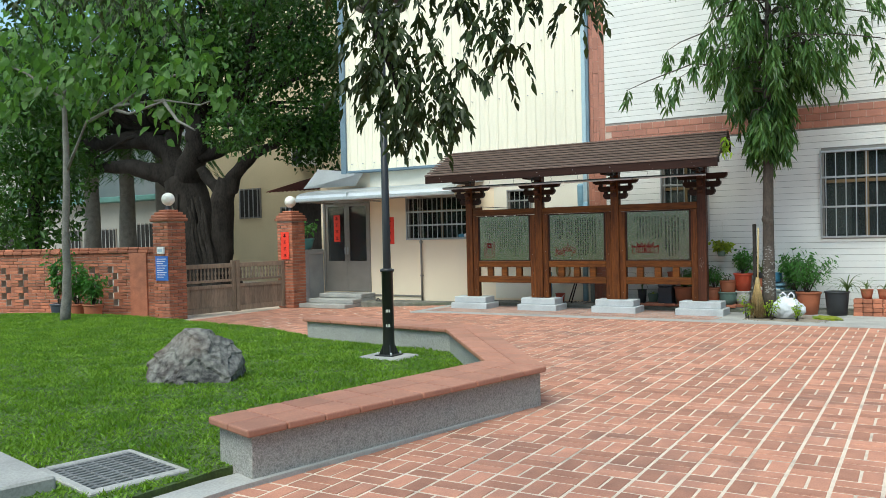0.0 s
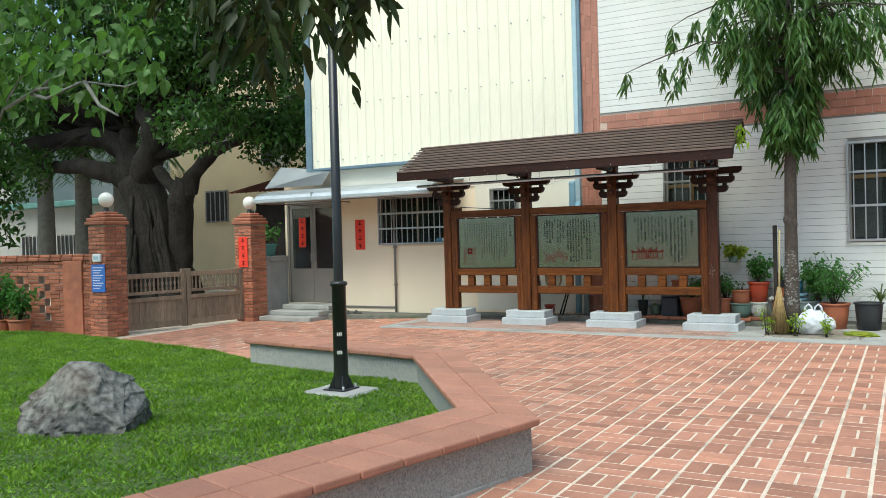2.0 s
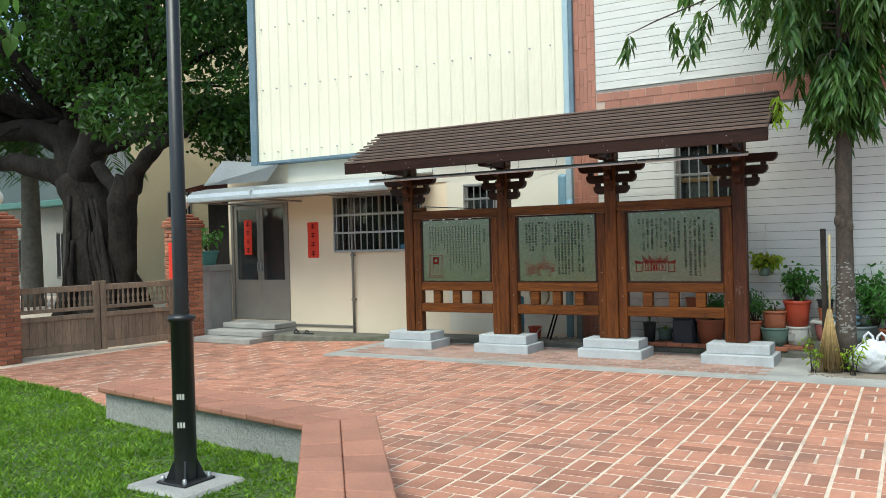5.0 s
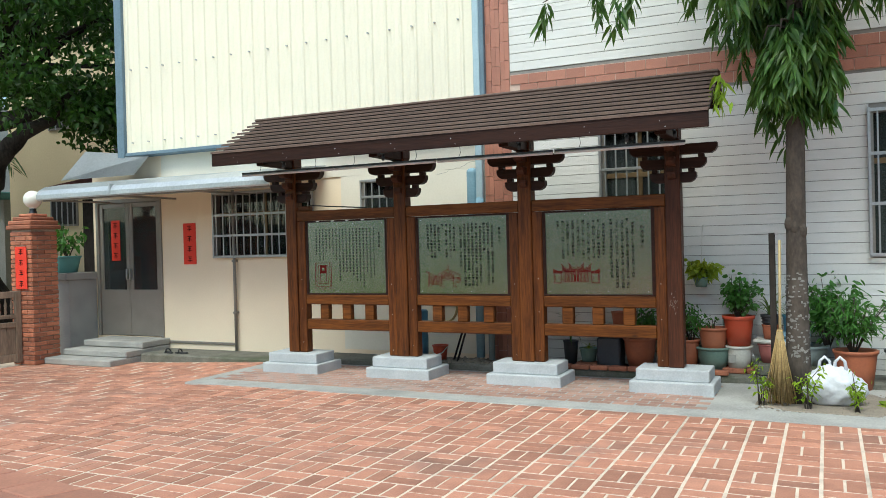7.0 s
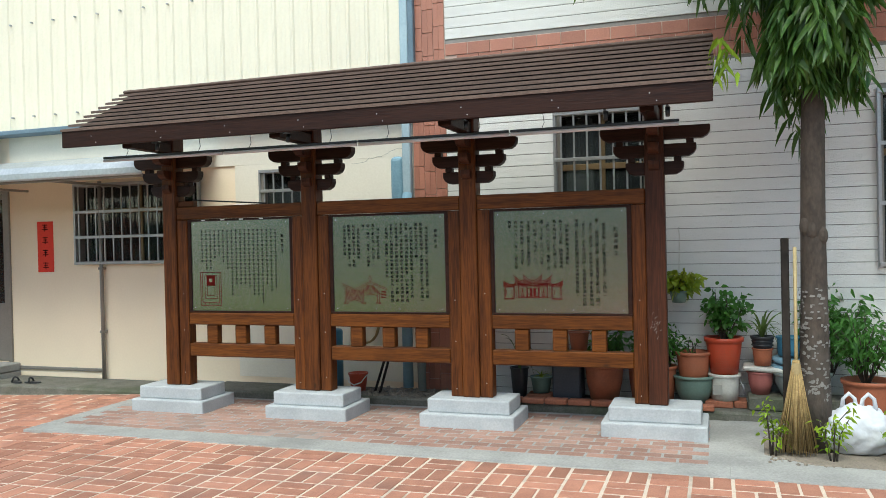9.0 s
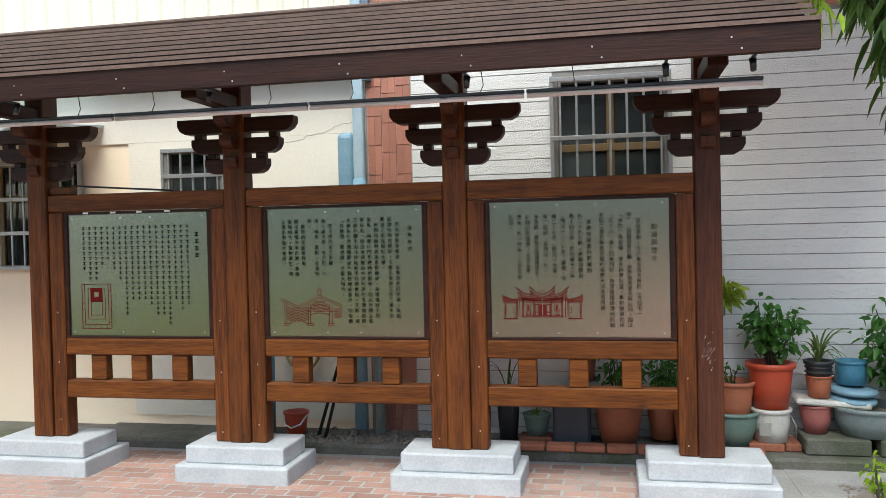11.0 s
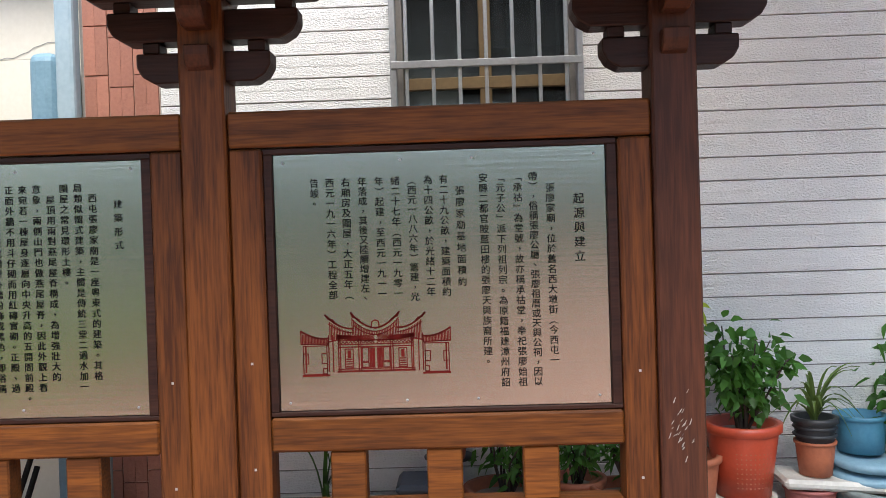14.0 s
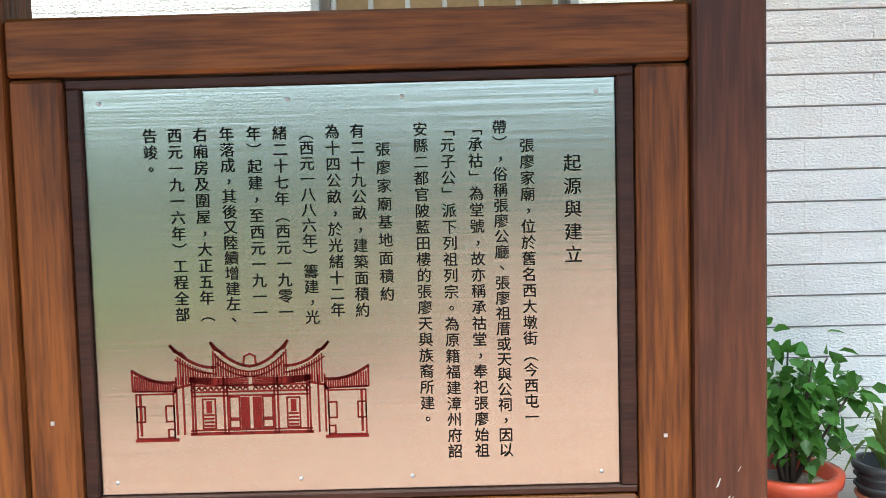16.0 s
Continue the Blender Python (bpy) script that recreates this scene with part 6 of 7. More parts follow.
for k in range(9):
    part("line", box(-0.15, 0.15 - 0.05 * (k % 3), -0.0105, -0.0082, 0.19 - 0.048 * k, 0.205 - 0.048 * k), M["white_paint"], sg)
sg.matrix_world = pose(P1[0] + 0.05, P1[1] - 0.256, 0.98)
wb = thing("white_box", "small white box fixed above the blue notice", "box")
part("body", box(-0.11, 0.11, -0.05, 0, -0.075, 0.075, 0.012), M["white_paint"], wb)
part("window", box(-0.07, 0.07, -0.053, -0.0505, -0.03, 0.03), M["pipe_blue"], wb)
wb.matrix_world = pose(P1[0] + 0.05, P1[1] - 0.250, 1.36)

gd = Vector((P2[0] - P1[0], P2[1] - P1[1], 0))
g_len = gd.length - 0.50
g_rot = math.degrees(math.atan2(gd.y, gd.x))
g0 = Vector((P1[0], P1[1], -0.10)) + gd.normalized() * 0.25
for leaf in range(2):
    w = g_len / 2 - 0.01
    gt = thing("wooden_gate", "weathered grey-brown wooden gate leaf with a baluster top", "gate", "gate leaves")
    part("hinge_stile", box(0, 0.09, -0.035, 0.035, 0.0, 1.12, 0.006), M["gate_wood"], gt)
    part("meeting_stile", box(w - 0.10, w, -0.035, 0.035, 0.0, 1.18, 0.006), M["gate_wood"], gt)
    for z0, z1 in ((0.02, 0.14), (0.56, 0.64), (0.70, 0.76), (1.02, 1.12)):
        part("rail", box(0.09, w - 0.10, -0.028, 0.028, z0, z1, 0.006), M["gate_wood"], gt)
    n = 9
    for k in range(n):
        a = 0.092 + (w - 0.194) * k / n
        part("board", box(a + 0.002, a + (w - 0.194) / n - 0.002, -0.012, 0.012, 0.142, 0.558, 0.003), M["gate_wood"], gt)
    n = 13
    for k in range(n):
        a = 0.09 + (w - 0.19) * (k + 0.5) / n
        part("baluster", lathe([(0.016, 0.762), (0.024, 0.80), (0.014, 0.84), (0.026, 0.90), (0.014, 0.96), (0.016, 1.018)], 8, (a, 0, 0)), M["gate_wood"], gt)
    m = Matrix.Translation(g0) @ Matrix.Rotation(radians(g_rot), 4, "Z")
    gt.matrix_world = m if leaf == 0 else m @ Matrix.Translation((g_len, 0, 0)) @ Matrix.Rotation(math.pi, 4, "Z")

W0, WD = Vector((P1[0] - 0.26, P1[1] - 0.02, -0.2)), math.degrees(math.atan2(-0.30, -1.0))
bw = tagged(new("brick_wall"), "red brick garden wall with rows of open gaps and a coping", "wall", "", "structure")
bw.matrix_world = Matrix.Translation(W0) @ Matrix.Rotation(radians(WD), 4, "Z") @ Matrix.Rotation(math.pi, 4, "Z") @ Matrix.Translation((-6.6, 0, 0))
full = brick_mesh(0.226, 0.10, 0.060)
mort = bmesh.new()
rest = bmesh.new()
LWALL, count = 6.6, 0
for c in range(21):
    z = 0.036 + BR * c
    for k in range(28):
        course = (c - 5) // 2 if 5 <= c <= 16 else c
        x = LWALL - 0.12 - 0.236 * k - (0.118 if course % 2 else 0)
        if x < 0.12:
            continue
        panel = 0.85 < LWALL - x < 2.9 or 3.2 < LWALL - x < 5.6
        if panel and 5 <= c <= 16 and k % 2 == 0:
            bm_box(rest, x + 0.02, x + 0.117, -0.046, 0.094, z - 0.036, z + 0.036)
            continue
        bm_box(mort, x - 0.118, x + 0.118, -0.042, 0.10, z - 0.036, z + 0.036)
        if count < 300 and LWALL - x < 4.2:
            piece("brick", full, bw, Matrix.Translation((x, -0.006 - 0.05 + 0.05 + 0.004 * ((k * 7 + c * 3) % 3 - 1), z)))
            count += 1
        else:
            bm_box(rest, x - 0.113, x + 0.113, -0.052, 0.048, z - 0.03, z + 0.03)
part("mortar", mort, M["brick_mortar"], bw)
tagged(part("brick_rest", rest, M["brick"], bw), "", "", "", "stuff")
for k in range(26):
    x = LWALL - 0.13 - 0.25 * k
    part("coping_brick", box(x - 0.12, x + 0.12, -0.10, 0.14, 1.515, 1.585, 0.012), M["brick"], bw)
    part("coping_course", box(x - 0.118, x + 0.118, -0.075, 0.12, 1.586, 1.64, 0.010), M["brick"], bw)
part("wall_pier", box(LWALL - 0.72, LWALL - 0.30, -0.10, 0.06, 0, 1.514, 0.01), M["brick"], bw)

# ---- pots and plants ----
def pot(name, label, category, at, r, h, material, rim=0.02, taper=0.72, soil=True, belly=0.0):
    t = thing(name, label, category, "", at=at)
    prof = [(0, 0), (r * taper, 0), (r * (taper + (1 - taper) * 0.5 + belly), h * 0.5), (r * 0.97, h - rim * 1.6), (r * 0.97, h - rim * 1.5), (r + rim * 0.4, h - rim * 1.2), (r + rim * 0.5, h), (r * 0.9, h), (r * 0.86, h - 0.05), (0, h - 0.05)]
    part("vessel", lathe(prof, 26), material, t)
    if soil:
        bm = lathe([(0, h - 0.046), (r * 0.45, h - 0.04), (r * 0.86, h - 0.049)], 16)
        part("soil", bm, M["dirt"], t)
    return t


def bush(name, label, at, r, h, n, length, width, material, seed, stems=8):
    t = thing(name, label, "plant", "", at=at)
    rng = random.Random(seed)
    pos, axs = [], []
    for s in range(stems):
        a = rng.uniform(0, 2 * math.pi)
        e = Vector((math.cos(a) * r * rng.uniform(0.2, 0.95), math.sin(a) * r * 0.7 * rng.uniform(0.2, 0.9), h * rng.uniform(0.55, 1.0)))
        m = e * 0.5 + Vector((rng.gauss(0, 0.02), rng.gauss(0, 0.02), h * 0.08))
        part("stem", tube([(0.02 * math.cos(a), 0.02 * math.sin(a), 0), m, e], [0.007, 0.005, 0.003], 5), M["bark"], t)
        for i in range(n // stems):
            f = rng.uniform(0.3, 1.05)
            p = m.lerp(e, (f - 0.5) * 2) if f > 0.5 else m * (f * 2)
            pos.append(tuple(p + Vector((rng.gauss(0, r * 0.16), rng.gauss(0, r * 0.14), rng.gauss(0, h * 0.07)))))
            axs.append((rng.gauss(math.cos(a) * 0.5, 0.6), rng.gauss(math.sin(a) * 0.5 - 0.2, 0.6), rng.gauss(-0.25, 0.5)))
    leaf_mesh("leaves", np.array(pos), np.array(axs), length, width, material, t, seed, 0.15, 0.25)
    return t


def strap_plant(label, at, r, h, n, material, seed, width=0.022):
    t = thing("strap_plant", label, "plant", "", at=at)
    rng = random.Random(seed)
    for k in range(n):
        a = rng.uniform(0, 2 * math.pi)
        reach, top = r * rng.uniform(0.5, 1.1), h * rng.uniform(0.6, 1.05)
        bm = bmesh.new()
        prev = None
        for i in range(8):
            f = i / 7
            c = Vector((math.cos(a) * reach * f ** 1.4, math.sin(a) * reach * 0.8 * f ** 1.4, top * (1.9 * f - 1.0 * f * f * (1 + 0.5 * (k % 3)))))
            s = Vector((-math.sin(a), math.cos(a), 0)) * width * 0.5 * (1 - f ** 3) + Vector((0, 0, 0.0005))
            row = (bm.verts.new(c - s), bm.verts.new(c + Vector((0, 0, -0.003))), bm.verts.new(c + s))
            if prev:
                bm.faces.new((prev[0], prev[1], row[1], row[0]))
                bm.faces.new((prev[1], prev[2], row[2], row[1]))
            prev = row
        part("blade", bm, material, t)
    return t


LZ = 0.10
part("planting_ledge", box(-8.98, 3.0, 15.52, TILE_Y - 0.003, -0.1, LZ - 0.02, 0.02), M["mossy"], None, "mossy concrete ledge along the wall under the pots", "ledge", "structure")
for k in range(9):
    x = -5.55 + 0.22 * k
    part("ledge_brick", box(x, x + 0.21, 15.50, 15.62, LZ - 0.018, LZ + 0.03, 0.008), M["brick"], None, "loose red brick laid on the ledge's edge", "brick", "", "ledge bricks")
L1 = LZ - 0.02
bucket = pot("bucket", "dirty white paint bucket standing upside under a pot", "bucket", (-3.49, 15.80, L1 + 0.062), 0.135, 0.24, M["white_plastic"], 0.022, 0.86, False)
part("handle", tube([(0.13, -0.03, 0.19), (0.16, -0.06, 0.12), (0.165, -0.05, 0.06)], 0.006, 6), M["steel"], bucket)
part("label_patch", box(-0.10, -0.02, -0.128, -0.122, 0.06, 0.15), M["far_pale"], bucket)
for x0, x1, y0, z0, z1 in ((-3.66, -3.42, 15.68, L1, L1 + 0.06), (-3.41, -3.30, 15.70, L1, L1 + 0.06)):
    part("loose_brick", box(x0, x1, y0, y0 + 0.24, z0 + 0.001, z1, 0.008), M["brick"], None, "loose red brick under a bucket on the ledge", "brick", "", "loose bricks")
red = pot("flower_pot", "large red plastic pot with a fluted rim and dotted relief", "flower pot", (-3.49, 15.80, L1 + 0.304), 0.162, 0.33, M["red_plastic"], 0.03, 0.74)
bm = bmesh.new()
for i in range(9):
    for k in range(8):
        a = radians(-118 + 7.5 * i)
        z = 0.06 + 0.022 * k
        r = 0.124 + 0.034 * (z / 0.33) + 0.0
        c = Vector((r * math.cos(a), r * math.sin(a), z))
        s = Vector((-math.sin(a), math.cos(a), 0))
        bm.faces.new([bm.verts.new(c + Vector((math.cos(a), math.sin(a), 0)) * 0.006 + s * u * 0.004 + Vector((0, 0, v * 0.004))) for u, v in ((-1, 0), (0, -1), (1, 0), (0, 1))])
part("dot_relief", bm, M["terracotta"], red)
bush("potted_shrub", "green lobed-leaf shrub growing in the red pot", (-3.49, 15.80, L1 + 0.59), 0.25, 0.50, 430, 0.062, 0.042, M["leaf_pot"], 41, 14)
pot("flower_pot", "faded pink plastic pot under a white board on the ledge", "flower pot", (-3.18, 15.82, L1 + 0.122), 0.115, 0.205, M["pink_plastic"], 0.012, 0.66, False, 0.06)
part("concrete_block", box(-3.29, -2.86, 15.62, 15.92, L1 + 0.001, L1 + 0.12, 0.012), M["mossy"], None, "mossy grey concrete block on the ledge", "concrete block")
part("concrete_block", box(-2.80, -2.3, 15.62, 15.92, L1 + 0.001, L1 + 0.12, 0.012), M["mossy"], None, "grey concrete block under a wash tub", "concrete block")
bd = part("white_board", box(-0.25, 0.25, -0.13, 0.13, 0, 0.045, 0.015), M["white_plastic"], None, "thick off-white plastic board lying over two pots", "board")
bd.matrix_world = pose(-3.08, 15.82, L1 + 0.328, 0, 3.5, -3)
pot("flower_pot", "small terracotta plastic pot on the white board", "flower pot", (-3.16, 15.80, L1 + 0.386), 0.088, 0.155, M["terracotta"], 0.01, 0.8, False)
blk2 = pot("plant_pot", "black ribbed nursery pot set in a terracotta pot", "flower pot", (-3.16, 15.80, L1 + 0.50), 0.094, 0.15, M["dark_plastic"], 0.02, 0.8)
for z in (0.06, 0.095):
    part("ring", lathe([(0.088, z), (0.098, z + 0.008), (0.088, z + 0.016)], 22), M["dark_plastic"], blk2)
strap_plant("spiky strap-leaved plant in the black nursery pot", (-3.16, 15.80, L1 + 0.60), 0.30, 0.34, 22, M["leaf_strap"], 42)
tub = pot("wash_tub", "wide grey-green plastic tub on concrete blocks", "tub", (-2.83, 15.80, L1 + 0.122), 0.24, 0.21, M["grey_tub"], 0.022, 0.72, True, 0.08)
for k, z in enumerate((0.345, 0.40)):
    o = part("round_lid", lathe([(0, 0), (0.15, 0.0), (0.165, 0.02), (0.155, 0.038), (0.10, 0.045), (0, 0.045)], 26), M["sky_plastic"], None, "pale blue round plastic lid in a small stack", "lid", "", "stacked lids")
    o.matrix_world = pose(-2.93 + 0.01 * k, 15.84, L1 + z + 0.012 * k, 4, 5 - 2 * k, 0)
pot("blue_bucket", "upturned blue plastic bucket on a stack of lids", "bucket", (-2.93, 15.85, L1 + 0.475), 0.11, 0.17, M["blue_plastic"], 0.015, 0.9, False)
bush("leafy_shrub", "tall compound-leaved shrub behind the tubs", (-2.60, 15.82, L1 + 0.30), 0.36, 0.78, 520, 0.085, 0.04, M["leaf_pot"], 43, 16)
pot("flower_pot", "terracotta pot standing inside a green tub", "flower pot", (-3.76, 15.78, L1 + 0.16), 0.155, 0.34, M["terracotta"], 0.022, 0.72)
pot("green_tub", "round grey-green plastic tub holding a terracotta pot", "tub", (-3.76, 15.78, L1 + 0.012), 0.18, 0.27, M["green_tub"], 0.02, 0.62, False, 0.1)
pot("flower_pot", "terracotta pot behind the corner post", "flower pot", (-4.05, 15.78, L1 + 0.002), 0.14, 0.36, M["terracotta"], 0.022, 0.74)
bush("potted_shrub", "feathery dark green shrub behind the corner post", (-4.0, 15.78, L1 + 0.32), 0.23, 0.44, 320, 0.06, 0.022, M["leaf_pot"], 44, 12)
bush("potted_shrub", "small drooping seedling in a terracotta pot", (-3.76, 15.78, L1 + 0.46), 0.10, 0.18, 14, 0.06, 0.03, M["leaf_pot"], 45, 3)
hang = pot("hanging_basket", "hanging pot of yellow-green variegated leaves", "flower pot", (-3.88, 15.80, 1.03), 0.085, 0.11, M["green_tub"], 0.01, 0.7)
part("cord", tube([(0, 0, 0.06), (0.01, 0.1, 0.62), (0.0, 0.22, 0.70)], 0.004, 5), M["white_plastic"], hang)
bush("hanging_plant", "yellow and green variegated plant spilling from a hanging pot", (-3.88, 15.80, 1.08), 0.19, 0.24, 200, 0.085, 0.055, M["leaf_croton"], 46, 12)
pot("flower_pot", "large round terracotta pot behind the boards", "flower pot", (-4.58, 15.78, L1 + 0.03), 0.185, 0.34, M["terracotta"], 0.025, 0.72, True, 0.05)
pot("flower_pot", "large round terracotta pot near the corner post", "flower pot", (-4.24, 15.90, L1 + 0.03), 0.13, 0.34, M["terracotta"], 0.025, 0.72, True, 0.05)
bush("potted_shrub", "dense dark shrub in a terracotta pot behind the boards", (-4.58, 15.78, L1 + 0.32), 0.24, 0.42, 320, 0.06, 0.026, M["leaf_pot"], 47, 12)
bush("potted_shrub", "dark leafy plant behind the lower rail", (-4.24, 15.88, L1 + 0.32), 0.18, 0.40, 200, 0.06, 0.026, M["leaf_pot"], 48, 9)
binb = thing("waste_bin", "dark blue-grey plastic pedal bin behind the boards", "bin", at=(-4.93, 15.80, L1 + 0.002))
part("body", box(-0.14, 0.14, -0.12, 0.12, 0.0, 0.36, 0.02), M["bin_plastic"], binb)
part("lid", box(-0.15, 0.15, -0.13, 0.13, 0.362, 0.41, 0.02), M["bin_plastic"], binb)
part("pedal", box(-0.04, 0.04, -0.155, -0.12, 0.02, 0.04, 0.006), M["dark_plastic"], binb)
pot("flower_pot", "small dark green pot with a spider plant", "flower pot", (-5.20, 15.80, L1 + 0.06), 0.105, 0.16, M["green_tub"], 0.012, 0.75)
part("loose_brick", box(-5.33, -5.08, 15.70, 15.88, L1 + 0.001, L1 + 0.055, 0.008), M["brick"], None, "loose red brick under a small green pot", "brick", "", "loose bricks")
strap_plant("small pale spider plant in a green pot", (-5.20, 15.80, L1 + 0.19), 0.14, 0.10, 14, M["leaf_croton"], 49, 0.012)
pot("plant_pot", "tall black plastic pot holding dark strap leaves", "flower pot", (-5.42, 15.80, L1 + 0.002), 0.09, 0.30, M["dark_plastic"], 0.012, 0.75)
strap_plant("dark strap leaves rising from a tall black pot", (-5.42, 15.80, L1 + 0.27), 0.22, 0.40, 10, M["leaf_banyan"], 50, 0.02)
pot("flower_pot", "terracotta pot on a black saucer behind the boards", "flower pot", (-4.84, 15.92, L1 + 0.47), 0.10, 0.18, M["terracotta"], 0.015, 0.78)
part("plant_stand", lathe([(0.12, 0), (0.02, 0.02), (0.02, 0.44), (0.12, 0.46), (0.12, 0.468), (0, 0.468)], 18, (-4.84, 15.965, L1)), M["dark_plastic"], None, "black plant stand holding a terracotta pot", "plant stand")
rb = pot("bucket", "small red bucket with a white handle on the ledge", "bucket", (-7.18, 15.80, L1 + 0.002), 0.10, 0.19, M["red_plastic"], 0.015, 0.78, False)
part("handle", tube([(-0.10, 0, 0.17), (-0.07, -0.09, 0.10), (0, -0.115, 0.075), (0.07, -0.09, 0.10), (0.10, 0, 0.17)], 0.007, 6), M["white_paint"], rb)
part("blue_drum", lathe([(0, 0), (0.13, 0), (0.135, 0.3), (0.13, 0.31), (0.135, 0.62), (0.12, 0.64), (0, 0.64)], 22, (-7.52, 15.84, L1 + 0.002)), M["blue_plastic"], None, "blue plastic drum behind the second post", "drum")
hose = thing("garden_hose", "coiled pale garden hose hung on the wall", "hose")
part("coil", tube([(-7.28 + 0.16 * math.cos(a), 16.20 + 0.004 * a, 0.75 + 0.22 * math.sin(a)) for a in [0.4 * i for i in range(40)]], 0.012, 6), M["bamboo"], hose)
for k, (a, b) in enumerate((((-6.98, 15.78, L1), (-6.86, 15.95, 0.62)), ((-6.90, 15.72, L1), (-6.84, 15.95, 0.55)))):
    part("leaning_stick", tube([a, b], 0.014, 7), M["bark_dark_shade"], None, "dark wooden stick leaning against the pipe", "stick", "", "leaning sticks")
bm = bmesh.new()
rng = random.Random(77)
for i in range(420):
    x, y = rng.uniform(-7.1, -5.7), rng.uniform(15.56, 16.0)
    s = rng.uniform(0.006, 0.028)
    bmesh.ops.create_cone(bm, cap_ends=True, segments=5, radius1=s, radius2=s * 0.3, depth=s, matrix=pose(x, y, L1 + s * 0.3, rng.uniform(0, 90), 0, rng.uniform(0, 360)))
part("rubble", bm, M["dirt"], None, "loose dry soil and rubble heaped on the ledge", "rubble", "stuff")
# pots further along the wall
pot("flower_pot", "broad terracotta pot holding a bushy bamboo-like shrub", "flower pot", (-2.34, 15.55, 0.002), 0.205, 0.40, M["terracotta"], 0.025, 0.74)
bush("leafy_shrub", "bushy fine-leaved green shrub in a broad pot", (-2.36, 15.55, 0.36), 0.50, 0.66, 900, 0.085, 0.022, M["leaf_pot"], 51, 22)
bk = pot("waste_basket", "dark grey plastic basket with punched holes", "basket", (-1.88, 15.5, 0.002), 0.20, 0.42, M["dark_plastic"], 0.02, 0.78)
strap_plant("arching strap-leaved plant drooping over the grey basket", (-1.72, 15.5, 0.40), 0.38, 0.34, 26, M["leaf_strap"], 52)
for i, x in enumerate((-1.42, -1.16, -0.90)):
    pot("flower_pot", "small terracotta pot standing on stacked bricks", "flower pot", (x, 15.55, 0.302), 0.10, 0.16, M["terracotta"], 0.014, 0.75)
    strap_plant("small arching plant in a pot on bricks", (x, 15.55, 0.44), 0.2, 0.24, 12, M["leaf_strap"], 53 + i, 0.016)
stack = thing("brick_stack", "low stack of old red bricks under small pots", "brick stack")
for c in range(4):
    for k in range(7):
        part("brick", box(-1.62 + 0.15 * k, -1.62 + 0.15 * k + 0.14, 15.42, 15.66, 0.075 * c + 0.001, 0.075 * c + 0.07, 0.006), M["brick"], stack)

# ---- foot of the mast tree: broom, stake, bag, seedlings ----
part("bare_soil", prism([(-3.46, 13.73), (-1.2, 13.70), (3.0, 13.66), (3.0, 15.52), (-3.46, 15.52)], -0.05, 0.007), M["concrete"], None, "worn grey concrete and earth along the planting", "ground", "structure")
bm = bmesh.new()
rng = random.Random(78)
for i in range(700):
    x, y = rng.uniform(-3.2, -1.9), rng.uniform(14.15, 15.2)
    s = rng.uniform(0.004, 0.022)
    bmesh.ops.create_cone(bm, cap_ends=True, segments=5, radius1=s, radius2=s * 0.4, depth=s * 0.8, matrix=pose(x, y, 0.006 + s * 0.25, rng.uniform(0, 60), 0, rng.uniform(0, 360)))
part("loose_earth", bm, M["dirt"], None, "loose earth and grit round the foot of the tree", "earth", "stuff")
part("earth_patch", prism([(-3.22, 14.4), (-2.9, 14.18), (-2.2, 14.15), (-1.9, 14.6), (-2.2, 15.2), (-2.9, 15.25), (-3.2, 14.9)], -0.02, 0.016, 0.008), M["dirt"], None, "patch of dry earth round the foot of the tree", "earth", "structure")
part("wooden_stake", box(-3.075, -3.02, 14.48, 14.53, 0.005, 1.62, 0.006), M["bark_dark_shade"], None, "dark weathered wooden stake beside the tree", "stake")
broom = thing("broom", "straw broom with a bamboo handle leaning on the tree", "broom")
part("handle", tube([(-2.99, 14.40, 0.5), (-2.985, 14.44, 1.0), (-2.98, 14.48, 1.55)], 0.013, 8), M["bamboo"], broom)
bm = bmesh.new()
rng = random.Random(79)
for i in range(240):
    a, r = rng.uniform(0, 2 * math.pi), rng.random() ** 0.5
    x1, y1 = -3.0 + math.cos(a) * r * 0.15, 14.38 + math.sin(a) * r * 0.07
    tube([(-2.99 + math.cos(a) * r * 0.022, 14.40 + math.sin(a) * r * 0.022, 0.72), ((x1 - 2.99) / 2, (y1 + 14.40) / 2, 0.42), (x1, y1, rng.uniform(0.02, 0.12))], [0.003, 0.003, 0.002], 3, bm)
part("bristles", bm, M["broom"], broom)
part("binding", lathe([(0.028, 0.60), (0.034, 0.64), (0.028, 0.70)], 12, (-2.99, 14.40, 0)), M["bamboo"], broom)
bag = thing("plastic_bag", "crumpled white plastic bag standing on the earth", "bag", at=(-2.56, 14.58, 0.016))
bm = bmesh.new()
bmesh.ops.create_icosphere(bm, subdivisions=4, radius=1.0)
for v in bm.verts:
    p = v.co
    n1 = noise.noise(p * 2.3) * 0.16 + noise.noise(p * 5.5) * 0.09 - 0.10 * abs(noise.noise(p * 9))
    z = p.z * (1 + n1)
    v.co = Vector((p.x * 0.27 * (1 + n1) * (1.05 - 0.18 * z), p.y * 0.16 * (1 + n1), max(0.0, 0.17 + z * 0.19)))
for f in bm.faces:
    f.smooth = True
part("bag_body", bm, M["bag"], bag)
for s in (-0.06, 0.07):
    part("bag_handle", tube([(s - 0.05, 0, 0.32), (s - 0.04, -0.01, 0.40), (s, 0, 0.44), (s + 0.04, 0.01, 0.40), (s + 0.05, 0, 0.32)], [0.018, 0.014, 0.016, 0.014, 0.018], 7), M["bag"], bag)
